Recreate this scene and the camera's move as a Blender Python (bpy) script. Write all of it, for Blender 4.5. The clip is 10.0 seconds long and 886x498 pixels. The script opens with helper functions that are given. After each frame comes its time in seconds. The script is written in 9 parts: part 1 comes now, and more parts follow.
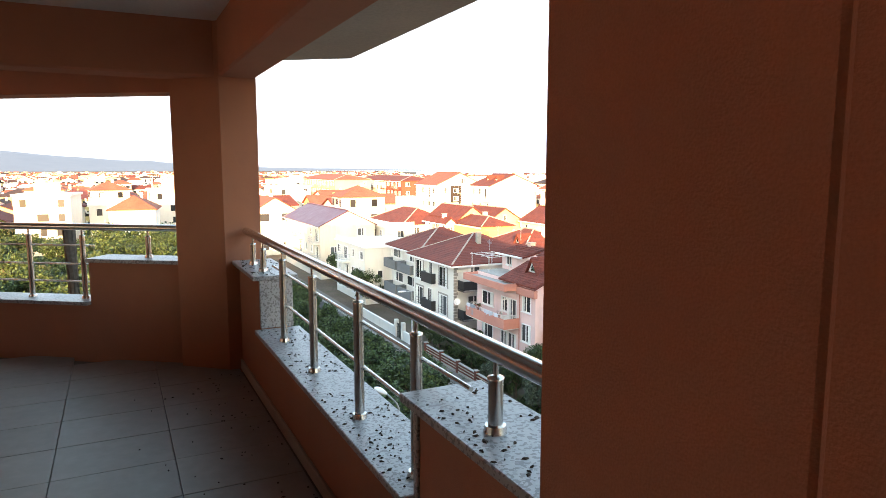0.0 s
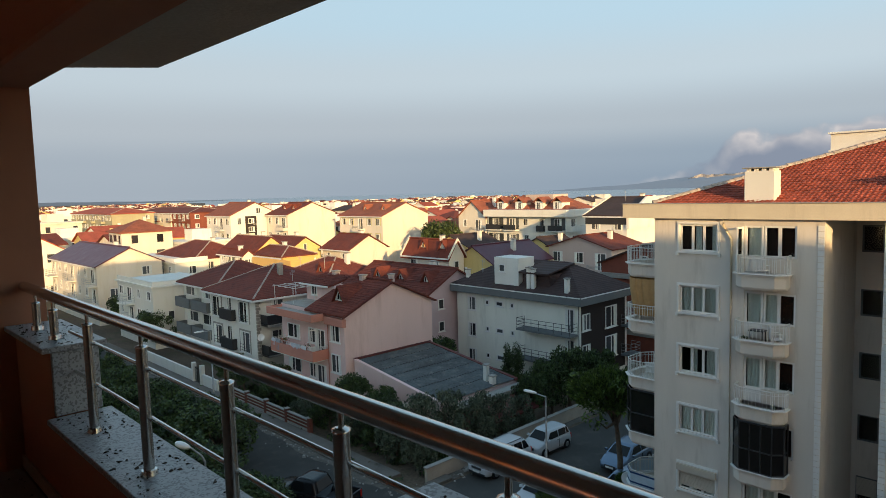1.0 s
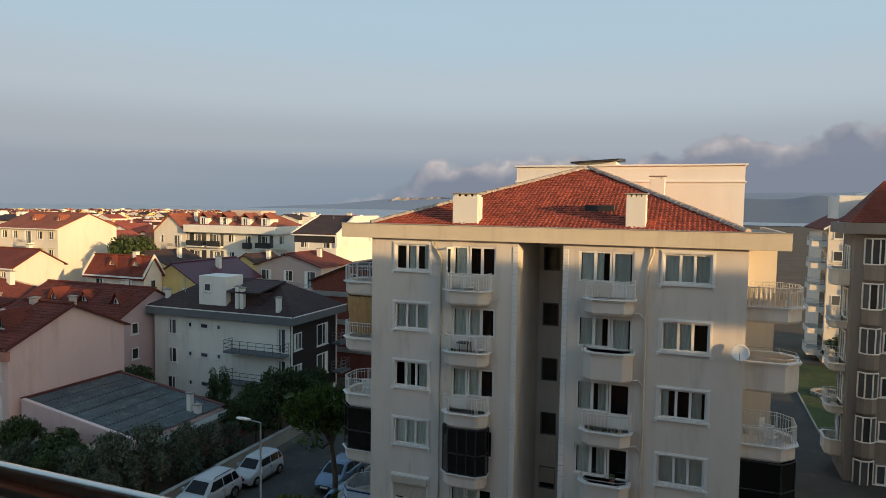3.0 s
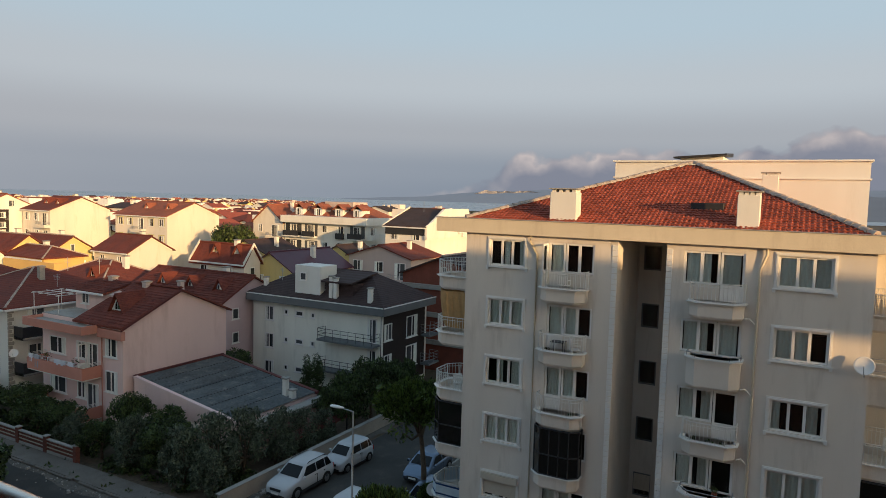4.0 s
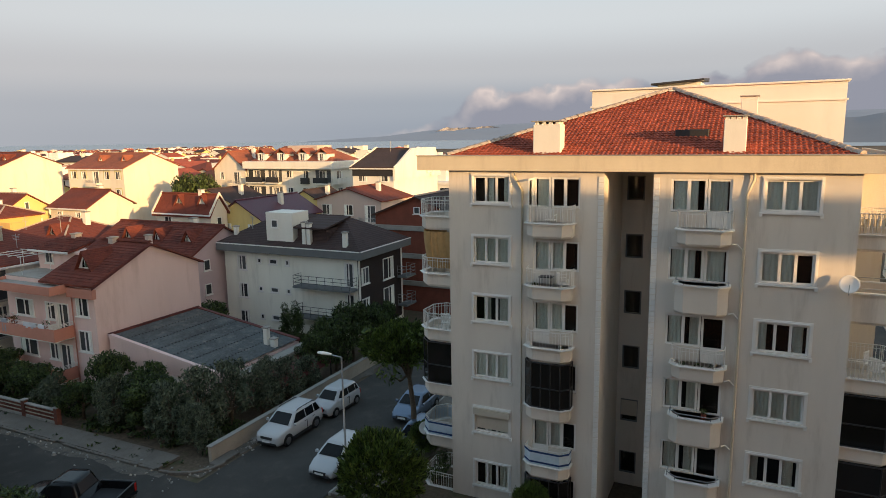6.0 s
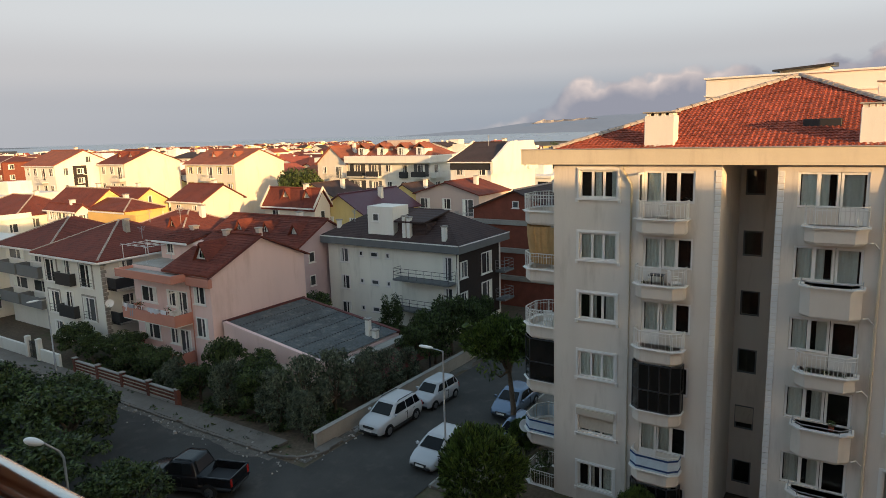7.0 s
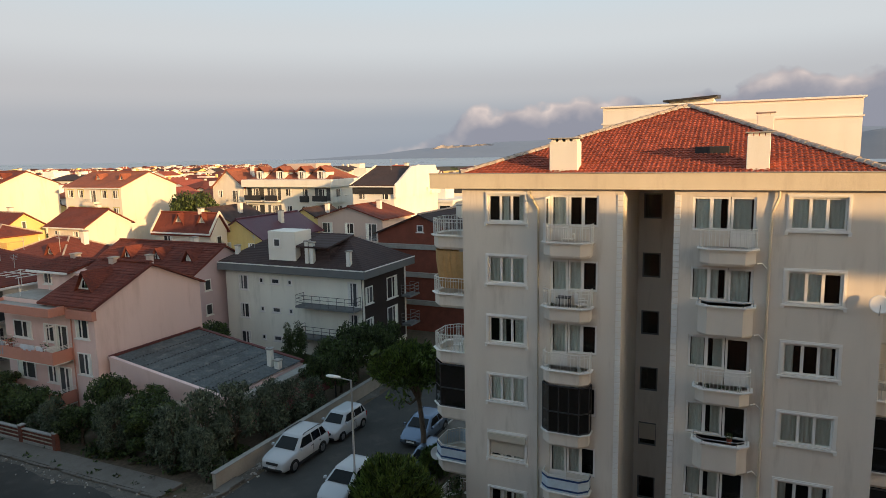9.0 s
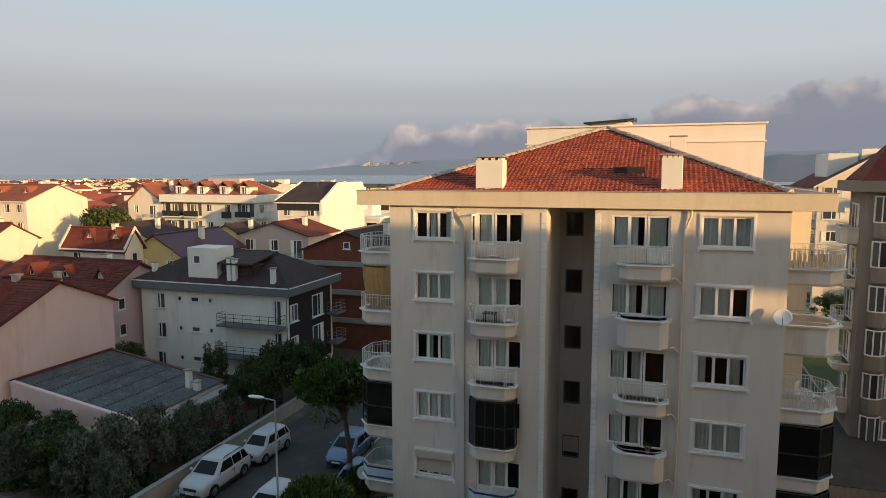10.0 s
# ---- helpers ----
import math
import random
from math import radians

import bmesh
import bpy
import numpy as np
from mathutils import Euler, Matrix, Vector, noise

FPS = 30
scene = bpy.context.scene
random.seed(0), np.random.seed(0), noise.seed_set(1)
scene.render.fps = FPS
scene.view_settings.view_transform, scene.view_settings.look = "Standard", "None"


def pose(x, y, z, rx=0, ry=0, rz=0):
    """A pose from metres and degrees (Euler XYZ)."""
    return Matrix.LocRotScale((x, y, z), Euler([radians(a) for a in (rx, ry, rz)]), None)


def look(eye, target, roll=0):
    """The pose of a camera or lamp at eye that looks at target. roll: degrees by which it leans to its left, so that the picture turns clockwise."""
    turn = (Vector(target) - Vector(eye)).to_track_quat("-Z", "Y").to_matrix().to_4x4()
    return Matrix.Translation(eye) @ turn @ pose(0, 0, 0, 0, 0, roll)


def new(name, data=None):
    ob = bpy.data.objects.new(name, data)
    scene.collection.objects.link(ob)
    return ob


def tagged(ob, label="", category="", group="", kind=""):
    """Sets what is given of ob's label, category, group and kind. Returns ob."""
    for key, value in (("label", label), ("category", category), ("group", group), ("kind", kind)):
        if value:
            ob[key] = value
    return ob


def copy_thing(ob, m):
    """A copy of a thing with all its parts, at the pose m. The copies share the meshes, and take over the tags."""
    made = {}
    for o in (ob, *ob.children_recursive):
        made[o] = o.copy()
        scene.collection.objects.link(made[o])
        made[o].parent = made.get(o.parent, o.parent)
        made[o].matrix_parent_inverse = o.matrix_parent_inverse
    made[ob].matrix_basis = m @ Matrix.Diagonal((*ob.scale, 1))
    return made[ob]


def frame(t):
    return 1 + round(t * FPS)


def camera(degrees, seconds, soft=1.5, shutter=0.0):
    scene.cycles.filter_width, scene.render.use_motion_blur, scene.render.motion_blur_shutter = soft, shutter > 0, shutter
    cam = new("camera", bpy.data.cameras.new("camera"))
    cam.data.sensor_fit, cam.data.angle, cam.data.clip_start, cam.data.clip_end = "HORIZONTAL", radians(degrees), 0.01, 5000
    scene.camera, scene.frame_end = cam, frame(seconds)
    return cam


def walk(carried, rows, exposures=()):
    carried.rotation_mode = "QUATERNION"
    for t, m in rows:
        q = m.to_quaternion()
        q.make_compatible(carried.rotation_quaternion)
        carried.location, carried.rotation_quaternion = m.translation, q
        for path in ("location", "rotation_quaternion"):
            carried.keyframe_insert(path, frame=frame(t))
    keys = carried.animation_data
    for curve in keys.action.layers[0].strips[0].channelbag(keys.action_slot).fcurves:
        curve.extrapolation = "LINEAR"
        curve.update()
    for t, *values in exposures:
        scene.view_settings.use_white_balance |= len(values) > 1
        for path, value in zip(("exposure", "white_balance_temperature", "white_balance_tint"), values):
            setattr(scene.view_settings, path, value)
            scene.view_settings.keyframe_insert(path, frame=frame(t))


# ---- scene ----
cam = camera(67.6, 10.0, soft=0.4)
PATH = [
    (0, (-0.904, -0.217, 16.697), (-0.024, 1.563, 16.451), 0),
    (0.5, (-0.912, 0.18, 16.684), (0.258, 1.795, 16.534), -1.1),
    (0.7, (-0.908, 0.331, 16.696), (0.335, 1.891, 16.56), -2.3),
    (1, (-0.892, 0.508, 16.698), (0.483, 1.95, 16.524), -1.56),
    (1.5, (-0.721, 0.765, 16.684), (0.914, 1.908, 16.535), -2.71),
    (2, (-0.629, 1.021, 16.702), (1.096, 2.025, 16.588), -1.53),
    (2.2, (-0.593, 1.105, 16.715), (1.166, 2.046, 16.567), -0.5),
    (3.3, (-0.792, 1.549, 16.663), (1.081, 2.242, 16.551), 0.76),
    (3.5, (-0.765, 1.636, 16.68), (1.065, 2.439, 16.59), 0.24),
    (4, (-0.603, 1.937, 16.735), (1.149, 2.89, 16.583), 1.58),
    (4.5, (-0.61, 2.137, 16.694), (1.133, 3.086, 16.451), -1.01),
    (5, (-0.491, 2.421, 16.609), (1.232, 3.39, 16.309), -0.79),
    (5.2, (-0.476, 2.552, 16.627), (1.248, 3.522, 16.33), -1.57),
    (6.3, (-0.489, 3.088, 16.726), (1.3, 3.914, 16.385), -0.54),
    (6.5, (-0.518, 3.167, 16.741), (1.249, 4.041, 16.406), -0.24),
    (7, (-0.449, 3.465, 16.757), (1.189, 4.558, 16.41), -1.69),
    (7.5, (-0.403, 3.704, 16.673), (1.292, 4.71, 16.334), -0.73),
    (8, (-0.353, 3.767, 16.712), (1.381, 4.704, 16.37), -2.24),
    (8.5, (-0.092, 3.925, 16.697), (1.668, 4.815, 16.365), -1.47),
    (9, (-0.167, 4.024, 16.715), (1.627, 4.862, 16.433), -1.04),
    (9.5, (-0.134, 4.018, 16.732), (1.711, 4.745, 16.474), -1.78),
    (10, (-0.234, 4.023, 16.679), (1.649, 4.658, 16.447), -0.15),
]
EXPOSURE = [(0.0, 2.3, 6450, 8), (0.2, 2.15, 6450, 8), (0.4, 1.65, 6500, 7), (0.6, 0.95, 6400, 5), (0.8, 0.52, 6250, 3), (1.0, 0.42, 6150, 2), (2.0, 0.20, 6100, -1), (2.6, 0.18, 6200, 3), (3.5, 0.14, 6350, 7),
            (4.0, 0.16, 6500, 8), (5.0, 0.38, 6800, 9), (7.5, 0.56, 6950, 10), (8.5, 0.56, 6950, 10), (10.0, 0.30, 6800, 9)]
walk(cam, [(t, look(eye, target, roll)) for t, eye, target, roll in PATH], EXPOSURE)

# ---------------------------------------------------------------- light
GROUND = -0.7
SUN_TRAVEL = Vector((0.42, 0.907, -0.15))     # the way the low evening light goes

sun_data = bpy.data.lights.new("sun", "SUN")
sun_data.energy, sun_data.angle, sun_data.color = 4.5, radians(0.5), (1.0, 0.61, 0.275)
sun = new("sun", sun_data)
sun.matrix_world = look((-60, -80, 60), Vector((-60, -80, 60)) + SUN_TRAVEL)

world = bpy.data.worlds.new("evening_sky")
scene.world = world
world.use_nodes = True


def wire(tree, a, b):
    tree.links.new(a, b)


def node(tree, kind, **values):
    n = tree.nodes.new(kind)
    for key, value in values.items():
        if key in n.inputs:
            n.inputs[key].default_value = value
    return n


def math_node(tree, op, a, b=None, clamp=False):
    n = tree.nodes.new("ShaderNodeMath")
    n.operation, n.use_clamp = op, clamp
    for i, v in enumerate((a, b)):
        if v is None:
            continue
        if isinstance(v, (int, float)):
            n.inputs[i].default_value = v
        else:
            wire(tree, v, n.inputs[i])
    return n.outputs[0]


def ramp(tree, fac, stops, smooth=True):
    n = tree.nodes.new("ShaderNodeValToRGB")
    n.color_ramp.interpolation = "EASE" if smooth else "LINEAR"
    while len(n.color_ramp.elements) < len(stops):
        n.color_ramp.elements.new(0.5)
    for el, (pos, col) in zip(n.color_ramp.elements, stops):
        el.position = pos
        el.color = (*col, 1) if len(col) == 3 else col
    wire(tree, fac, n.inputs[0])
    return n.outputs[0]


def mix(tree, fac, a, b, blend="MIX"):
    n = tree.nodes.new("ShaderNodeMix")
    n.data_type, n.blend_type = "RGBA", blend
    for i, v in ((0, fac), (6, a), (7, b)):
        if isinstance(v, (int, float)):
            n.inputs[i].default_value = v
        elif isinstance(v, tuple):
            n.inputs[i].default_value = (*v, 1)
        else:
            wire(tree, v, n.inputs[i])
    return n.outputs[2]


def build_sky():
    tree = world.node_tree
    tree.nodes.clear()
    out = tree.nodes.new("ShaderNodeOutputWorld")
    sky = tree.nodes.new("ShaderNodeTexSky")
    sky.sky_type, sky.sun_disc = "NISHITA", False
    sky.sun_elevation = math.atan2(-SUN_TRAVEL.z, math.hypot(SUN_TRAVEL.x, SUN_TRAVEL.y))
    sky.sun_rotation = math.atan2(-SUN_TRAVEL.x, -SUN_TRAVEL.y)
    sky.dust_density, sky.air_density, sky.ozone_density = 2.0, 1.0, 1.5
    lit = node(tree, "ShaderNodeBackground", Strength=0.15)
    wire(tree, sky.outputs[0], lit.inputs[0])
    # clouds and haze by direction
    co = tree.nodes.new("ShaderNodeTexCoord")
    sep = tree.nodes.new("ShaderNodeSeparateXYZ")
    wire(tree, co.outputs["Generated"], sep.inputs[0])
    z = sep.outputs[2]
    stretch = tree.nodes.new("ShaderNodeMapping")
    stretch.inputs["Scale"].default_value = (1.0, 1.0, 1.25)
    wire(tree, co.outputs["Generated"], stretch.inputs[0])
    puff = node(tree, "ShaderNodeTexNoise", Scale=20.0, Detail=5.0, Roughness=0.48)
    wire(tree, stretch.outputs[0], puff.inputs[0])
    soft = node(tree, "ShaderNodeTexNoise", Scale=2.2, Detail=3.0)
    wire(tree, stretch.outputs[0], soft.inputs[0])
    lump = node(tree, "ShaderNodeTexNoise", Scale=13.0, Detail=3.0, Roughness=0.5)
    shift = tree.nodes.new("ShaderNodeMapping")
    shift.inputs["Location"].default_value = (3.1, 1.7, 0.4)
    wire(tree, co.outputs["Generated"], shift.inputs[0])
    wire(tree, shift.outputs[0], lump.inputs[0])
    # height of the cloud bank by compass direction, highest in the east
    turn = math_node(tree, "ARCTAN2", sep.outputs[0], sep.outputs[1])
    where = math_node(tree, "MULTIPLY", math_node(tree, "SUBTRACT", turn, radians(55)), 1 / radians(60), clamp=True)
    rise = ramp(tree, where, [(a, (h,) * 3) for a, h in ((0.0, 0.05), (0.15, 0.22), (0.23, 0.66), (0.36, 0.64), (0.45, 0.70), (0.55, 0.74), (0.615, 1.05), (0.67, 0.84), (0.74, 1.02), (0.82, 1.10), (1.0, 1.3))])
    top = math_node(tree, "MULTIPLY", rise, 0.108)
    wob = math_node(tree, "MULTIPLY", math_node(tree, "SUBTRACT", puff.outputs[0], 0.5), 0.06)
    there = math_node(tree, "MULTIPLY", math_node(tree, "SUBTRACT", where, 0.05), 6.0, clamp=True)
    bank = math_node(tree, "SUBTRACT", math_node(tree, "ADD", top, wob), z)
    edge = math_node(tree, "MULTIPLY", bank, 110.0, clamp=True)
    glow = math_node(tree, "SUBTRACT", 1.0, math_node(tree, "MULTIPLY", math_node(tree, "ABSOLUTE", math_node(tree, "SUBTRACT", bank, 0.011)), 46.0, clamp=True), clamp=True)
    dark = mix(tree, math_node(tree, "MULTIPLY", glow, math_node(tree, "MULTIPLY", math_node(tree, "SUBTRACT", lump.outputs[0], 0.40), 4.0, clamp=True)), (0.25, 0.265, 0.335), (0.66, 0.575, 0.565))
    grad = ramp(tree, math_node(tree, "MULTIPLY", z, 1.6, clamp=True),
                [(0.0, (0.235, 0.285, 0.365)), (0.07, (0.285, 0.33, 0.405)), (0.15, (0.43, 0.455, 0.505)), (0.26, (0.55, 0.605, 0.665)), (0.40, (0.50, 0.635, 0.745)), (0.65, (0.39, 0.575, 0.74)), (1.0, (0.28, 0.45, 0.63))])
    mottled = mix(tree, math_node(tree, "MULTIPLY", soft.outputs[0], 0.16), grad, (0.58, 0.60, 0.63))
    # paler haze low in the north
    north = math_node(tree, "MULTIPLY", math_node(tree, "SUBTRACT", radians(68), turn), 1 / radians(48), clamp=True)
    low = math_node(tree, "SUBTRACT", 1.0, math_node(tree, "MULTIPLY", z, 3.2, clamp=True))
    mottled = mix(tree, math_node(tree, "MULTIPLY", math_node(tree, "MULTIPLY", north, low), 0.50), mottled, (0.50, 0.495, 0.525))
    whole = mix(tree, math_node(tree, "MULTIPLY", math_node(tree, "MULTIPLY", edge, there), 0.90), mottled, dark)
    seen = node(tree, "ShaderNodeBackground", Strength=0.80)
    wire(tree, whole, seen.inputs[0])
    # the cloud veil covers most of the sky away from the sun
    both = tree.nodes.new("ShaderNodeMixShader")
    away = math_node(tree, "ADD", math_node(tree, "MULTIPLY", sep.outputs[0], SUN_TRAVEL.x), math_node(tree, "MULTIPLY", sep.outputs[1], SUN_TRAVEL.y))
    wire(tree, math_node(tree, "MULTIPLY", math_node(tree, "ADD", away, 0.75), 1.3, clamp=True), both.inputs[0])
    wire(tree, lit.outputs[0], both.inputs[1])
    wire(tree, seen.outputs[0], both.inputs[2])
    wire(tree, both.outputs[0], out.inputs[0])


build_sky()


# ---------------------------------------------------------------- materials
def material(name, color, rough=0.8, metal=0.0, vary=0.12, fine=40.0, broad=0.8, bump=0.25, stain=None, stain_amount=0.35, vertical=False, random_tone=0.0, spec=0.3):
    m = bpy.data.materials.new(name)
    m.use_nodes = True
    t = m.node_tree
    bsdf = t.nodes["Principled BSDF"]
    geo = t.nodes.new("ShaderNodeNewGeometry")
    pos = geo.outputs["Position"]
    if vertical:
        mp = t.nodes.new("ShaderNodeMapping")
        mp.inputs["Scale"].default_value = (1, 1, 0.18)
        wire(t, pos, mp.inputs[0])
        spos = mp.outputs[0]
    else:
        spos = pos
    n1 = node(t, "ShaderNodeTexNoise", Scale=fine, Detail=4.0)
    n2 = node(t, "ShaderNodeTexNoise", Scale=broad, Detail=5.0, Roughness=0.6)
    wire(t, pos, n1.inputs[0])
    wire(t, spos, n2.inputs[0])
    f = math_node(t, "ADD", math_node(t, "MULTIPLY", n1.outputs[0], 0.45), math_node(t, "MULTIPLY", n2.outputs[0], 0.55))
    lo = tuple(c * (1 - vary) for c in color)
    hi = tuple(min(1.0, c * (1 + vary)) for c in color)
    col = ramp(t, f, [(0.32, lo), (0.68, hi)])
    if stain:
        n3 = node(t, "ShaderNodeTexNoise", Scale=broad * 2.7, Detail=6.0, Roughness=0.7)
        wire(t, spos, n3.inputs[0])
        mask = ramp(t, n3.outputs[0], [(0.50, (0, 0, 0)), (0.72, (stain_amount,) * 3)])
        col = mix(t, mask, col, stain)
    if random_tone:
        info = t.nodes.new("ShaderNodeObjectInfo")
        tone = math_node(t, "ADD", math_node(t, "MULTIPLY", info.outputs["Random"], random_tone), 1 - random_tone / 2)
        hsv = node(t, "ShaderNodeHueSaturation")
        wire(t, tone, hsv.inputs["Value"])
        wire(t, col, hsv.inputs["Color"])
        col = hsv.outputs[0]
    wire(t, col, bsdf.inputs["Base Color"])
    bsdf.inputs["Metallic"].default_value = metal
    bsdf.inputs["Specular IOR Level"].default_value = spec
    r = math_node(t, "ADD", math_node(t, "MULTIPLY", math_node(t, "SUBTRACT", n2.outputs[0], 0.5), 0.25), rough, clamp=True)
    wire(t, r, bsdf.inputs["Roughness"])
    if bump:
        b = node(t, "ShaderNodeBump", Strength=bump, Distance=0.01)
        wire(t, n1.outputs[0], b.inputs["Height"])
        wire(t, b.outputs[0], bsdf.inputs["Normal"])
    return m


def leaf_material(name, dark, light):
    m = bpy.data.materials.new(name)
    m.use_nodes = True
    t = m.node_tree
    bsdf = t.nodes["Principled BSDF"]
    geo = t.nodes.new("ShaderNodeNewGeometry")
    n = node(t, "ShaderNodeTexNoise", Scale=1.6, Detail=3.0)
    wire(t, geo.outputs["Position"], n.inputs[0])
    f = math_node(t, "ADD", math_node(t, "MULTIPLY", geo.outputs["Random Per Island"], 0.6), math_node(t, "MULTIPLY", n.outputs[0], 0.5))
    wire(t, ramp(t, f, [(0.2, dark), (0.85, light)]), bsdf.inputs["Base Color"])
    bsdf.inputs["Roughness"].default_value = 0.6
    bsdf.inputs["Specular IOR Level"].default_value = 0.35
    return m


def glass_material(name, tint=(0.03, 0.035, 0.04), rough=0.06, clear=0.0):
    m = bpy.data.materials.new(name)
    m.use_nodes = True
    t = m.node_tree
    bsdf = t.nodes["Principled BSDF"]
    info = t.nodes.new("ShaderNodeObjectInfo")
    lo, hi = tuple(c * 0.5 for c in tint), tuple(c * 1.6 for c in tint)
    wire(t, ramp(t, info.outputs["Random"], [(0, lo), (1, hi)]), bsdf.inputs["Base Color"])
    bsdf.inputs["Roughness"].default_value = rough
    bsdf.inputs["IOR"].default_value = 1.5
    if clear:
        see = t.nodes.new("ShaderNodeBsdfTransparent")
        see.inputs[0].default_value = (0.93, 0.95, 0.94, 1)
        both = t.nodes.new("ShaderNodeMixShader")
        gloss = node(t, "ShaderNodeBsdfGlossy", Roughness=0.03)
        gloss.inputs[0].default_value = (1, 1, 1, 1)
        fres = node(t, "ShaderNodeFresnel", IOR=1.36)
        wire(t, math_node(t, "MULTIPLY", fres.outputs[0], clear, True), both.inputs[0])
        wire(t, see.outputs[0], both.inputs[1])
        wire(t, gloss.outputs[0], both.inputs[2])
        wire(t, both.outputs[0], t.nodes["Material Output"].inputs[0])
    return m


def granite_material(name):
    m = material(name, (0.43, 0.41, 0.40), 0.35, vary=0.1, fine=120, broad=3.0, bump=0.05)
    t = m.node_tree
    bsdf = t.nodes["Principled BSDF"]
    old = bsdf.inputs["Base Color"].links[0].from_socket
    geo = t.nodes.new("ShaderNodeNewGeometry")
    vor = node(t, "ShaderNodeTexVoronoi", Scale=110.0)
    wire(t, geo.outputs["Position"], vor.inputs["Vector"])
    sepc = t.nodes.new("ShaderNodeSeparateColor")
    wire(t, vor.outputs["Color"], sepc.inputs[0])
    speck = ramp(t, sepc.outputs[0], [(0.62, (0, 0, 0)), (0.72, (0.7, 0.7, 0.7))], False)
    wire(t, mix(t, speck, old, (0.16, 0.14, 0.135)), bsdf.inputs["Base Color"])
    return m


def tile_roof_material(name, color, vary=0.25, courses=True):
    m = material(name, color, 0.85, vary=vary, fine=9, broad=0.5, bump=0.3, stain=tuple(c * 0.45 for c in color), stain_amount=0.55)
    t = m.node_tree
    bsdf = t.nodes["Principled BSDF"]
    old = bsdf.inputs["Base Color"].links[0].from_socket
    geo = t.nodes.new("ShaderNodeNewGeometry")
    hsv = node(t, "ShaderNodeHueSaturation")
    wire(t, math_node(t, "ADD", math_node(t, "MULTIPLY", geo.outputs["Random Per Island"], 0.42), 0.78), hsv.inputs["Value"])
    wire(t, old, hsv.inputs["Color"])
    wire(t, hsv.outputs[0], bsdf.inputs["Base Color"])
    if courses:
        wave = node(t, "ShaderNodeTexWave", Scale=2.6, Distortion=0.6)
        wave.bands_direction = "Z"
        wire(t, geo.outputs["Position"], wave.inputs[0])
        b = bsdf.inputs["Normal"].links[0].from_node
        more = node(t, "ShaderNodeBump", Strength=0.5, Distance=0.05)
        wire(t, wave.outputs[1], more.inputs["Height"])
        wire(t, more.outputs[0], b.inputs["Normal"])
    return m


M_SALMON = material("salmon_textured_render", (0.47, 0.205, 0.12), 0.92, vary=0.08, fine=260, broad=1.5, bump=0.35, stain=(0.38, 0.16, 0.10), stain_amount=0.3)
M_CEIL = material("white_ceiling_paint", (0.72, 0.68, 0.62), 0.9, vary=0.05, bump=0.1)
M_SOFFIT = material("grey_soffit_plaster", (0.50, 0.45, 0.38), 0.9, vary=0.12, broad=1.0, bump=0.3)
M_SLABEDGE = material("weathered_slab_edge", (0.16, 0.15, 0.12), 0.9, vary=0.3, broad=2.0)
M_FLOORTILE = material("beige_floor_tile", (0.27, 0.222, 0.182), 0.45, vary=0.10, fine=14, broad=2.0, bump=0.05, random_tone=0.08, stain=(0.22, 0.18, 0.15))
M_GROUT = material("floor_grout", (0.19, 0.155, 0.13), 0.95)
M_SKIRT = material("skirting_tile", (0.42, 0.33, 0.25), 0.5, vary=0.1)
M_GRANITE = granite_material("speckled_granite")
M_DEBRIS = material("dry_leaf_crumbs", (0.05, 0.035, 0.025), 0.9, vary=0.4, fine=60)
M_STEEL = material("brushed_stainless_steel", (0.62, 0.60, 0.57), 0.22, metal=1.0, vary=0.06, fine=90, broad=3, bump=0.02, stain=(0.40, 0.36, 0.32), stain_amount=0.3)
M_RENDER = material("grey_cream_render", (0.70, 0.645, 0.575), 0.92, vary=0.09, fine=60, broad=0.45, bump=0.3, stain=(0.46, 0.41, 0.35), stain_amount=0.5, vertical=True)
M_FASCIA = material("cream_fascia_render", (0.66, 0.58, 0.44), 0.9, vary=0.07, fine=30, broad=0.5, bump=0.2, stain=(0.48, 0.40, 0.30), vertical=True)
M_WHITE = material("white_window_frame", (0.78, 0.77, 0.74), 0.5, vary=0.05, bump=0.05)
M_WHITEWALL = material("white_render", (0.78, 0.76, 0.70), 0.9, vary=0.07, fine=30, broad=0.3, bump=0.2, stain=(0.6, 0.55, 0.47), vertical=True)
M_RAILW = material("white_painted_iron", (0.70, 0.69, 0.66), 0.55, vary=0.1, stain=(0.36, 0.25, 0.18), stain_amount=0.3)
M_BLACKMETAL = material("black_painted_metal", (0.035, 0.035, 0.038), 0.45, vary=0.2)
M_TILE = tile_roof_material("red_clay_roof_tile", (0.36, 0.085, 0.05), courses=False)
M_TILE2 = tile_roof_material("brown_red_roof_tile", (0.155, 0.040, 0.027))
M_TILE3 = tile_roof_material("dark_brown_roof_tile", (0.060, 0.038, 0.035))
M_TILEO = tile_roof_material("orange_roof_tile", (0.27, 0.088, 0.052))
M_PURPLE = material("purple_metal_roof", (0.09, 0.028, 0.042), 0.4, vary=0.1)
M_MORTAR = material("pale_ridge_mortar", (0.40, 0.33, 0.28), 0.95, vary=0.3, fine=12, broad=3)
M_GLASS = glass_material("window_glass", clear=1.1)
M_PANE = glass_material("house_window_pane", (0.07, 0.075, 0.08), 0.08)
M_DARKGLASS = glass_material("tinted_glass", (0.012, 0.011, 0.011))
M_CURTAIN = material("pale_green_grey_curtain", (0.78, 0.80, 0.74), 0.9, vary=0.10, broad=4, random_tone=0.35)
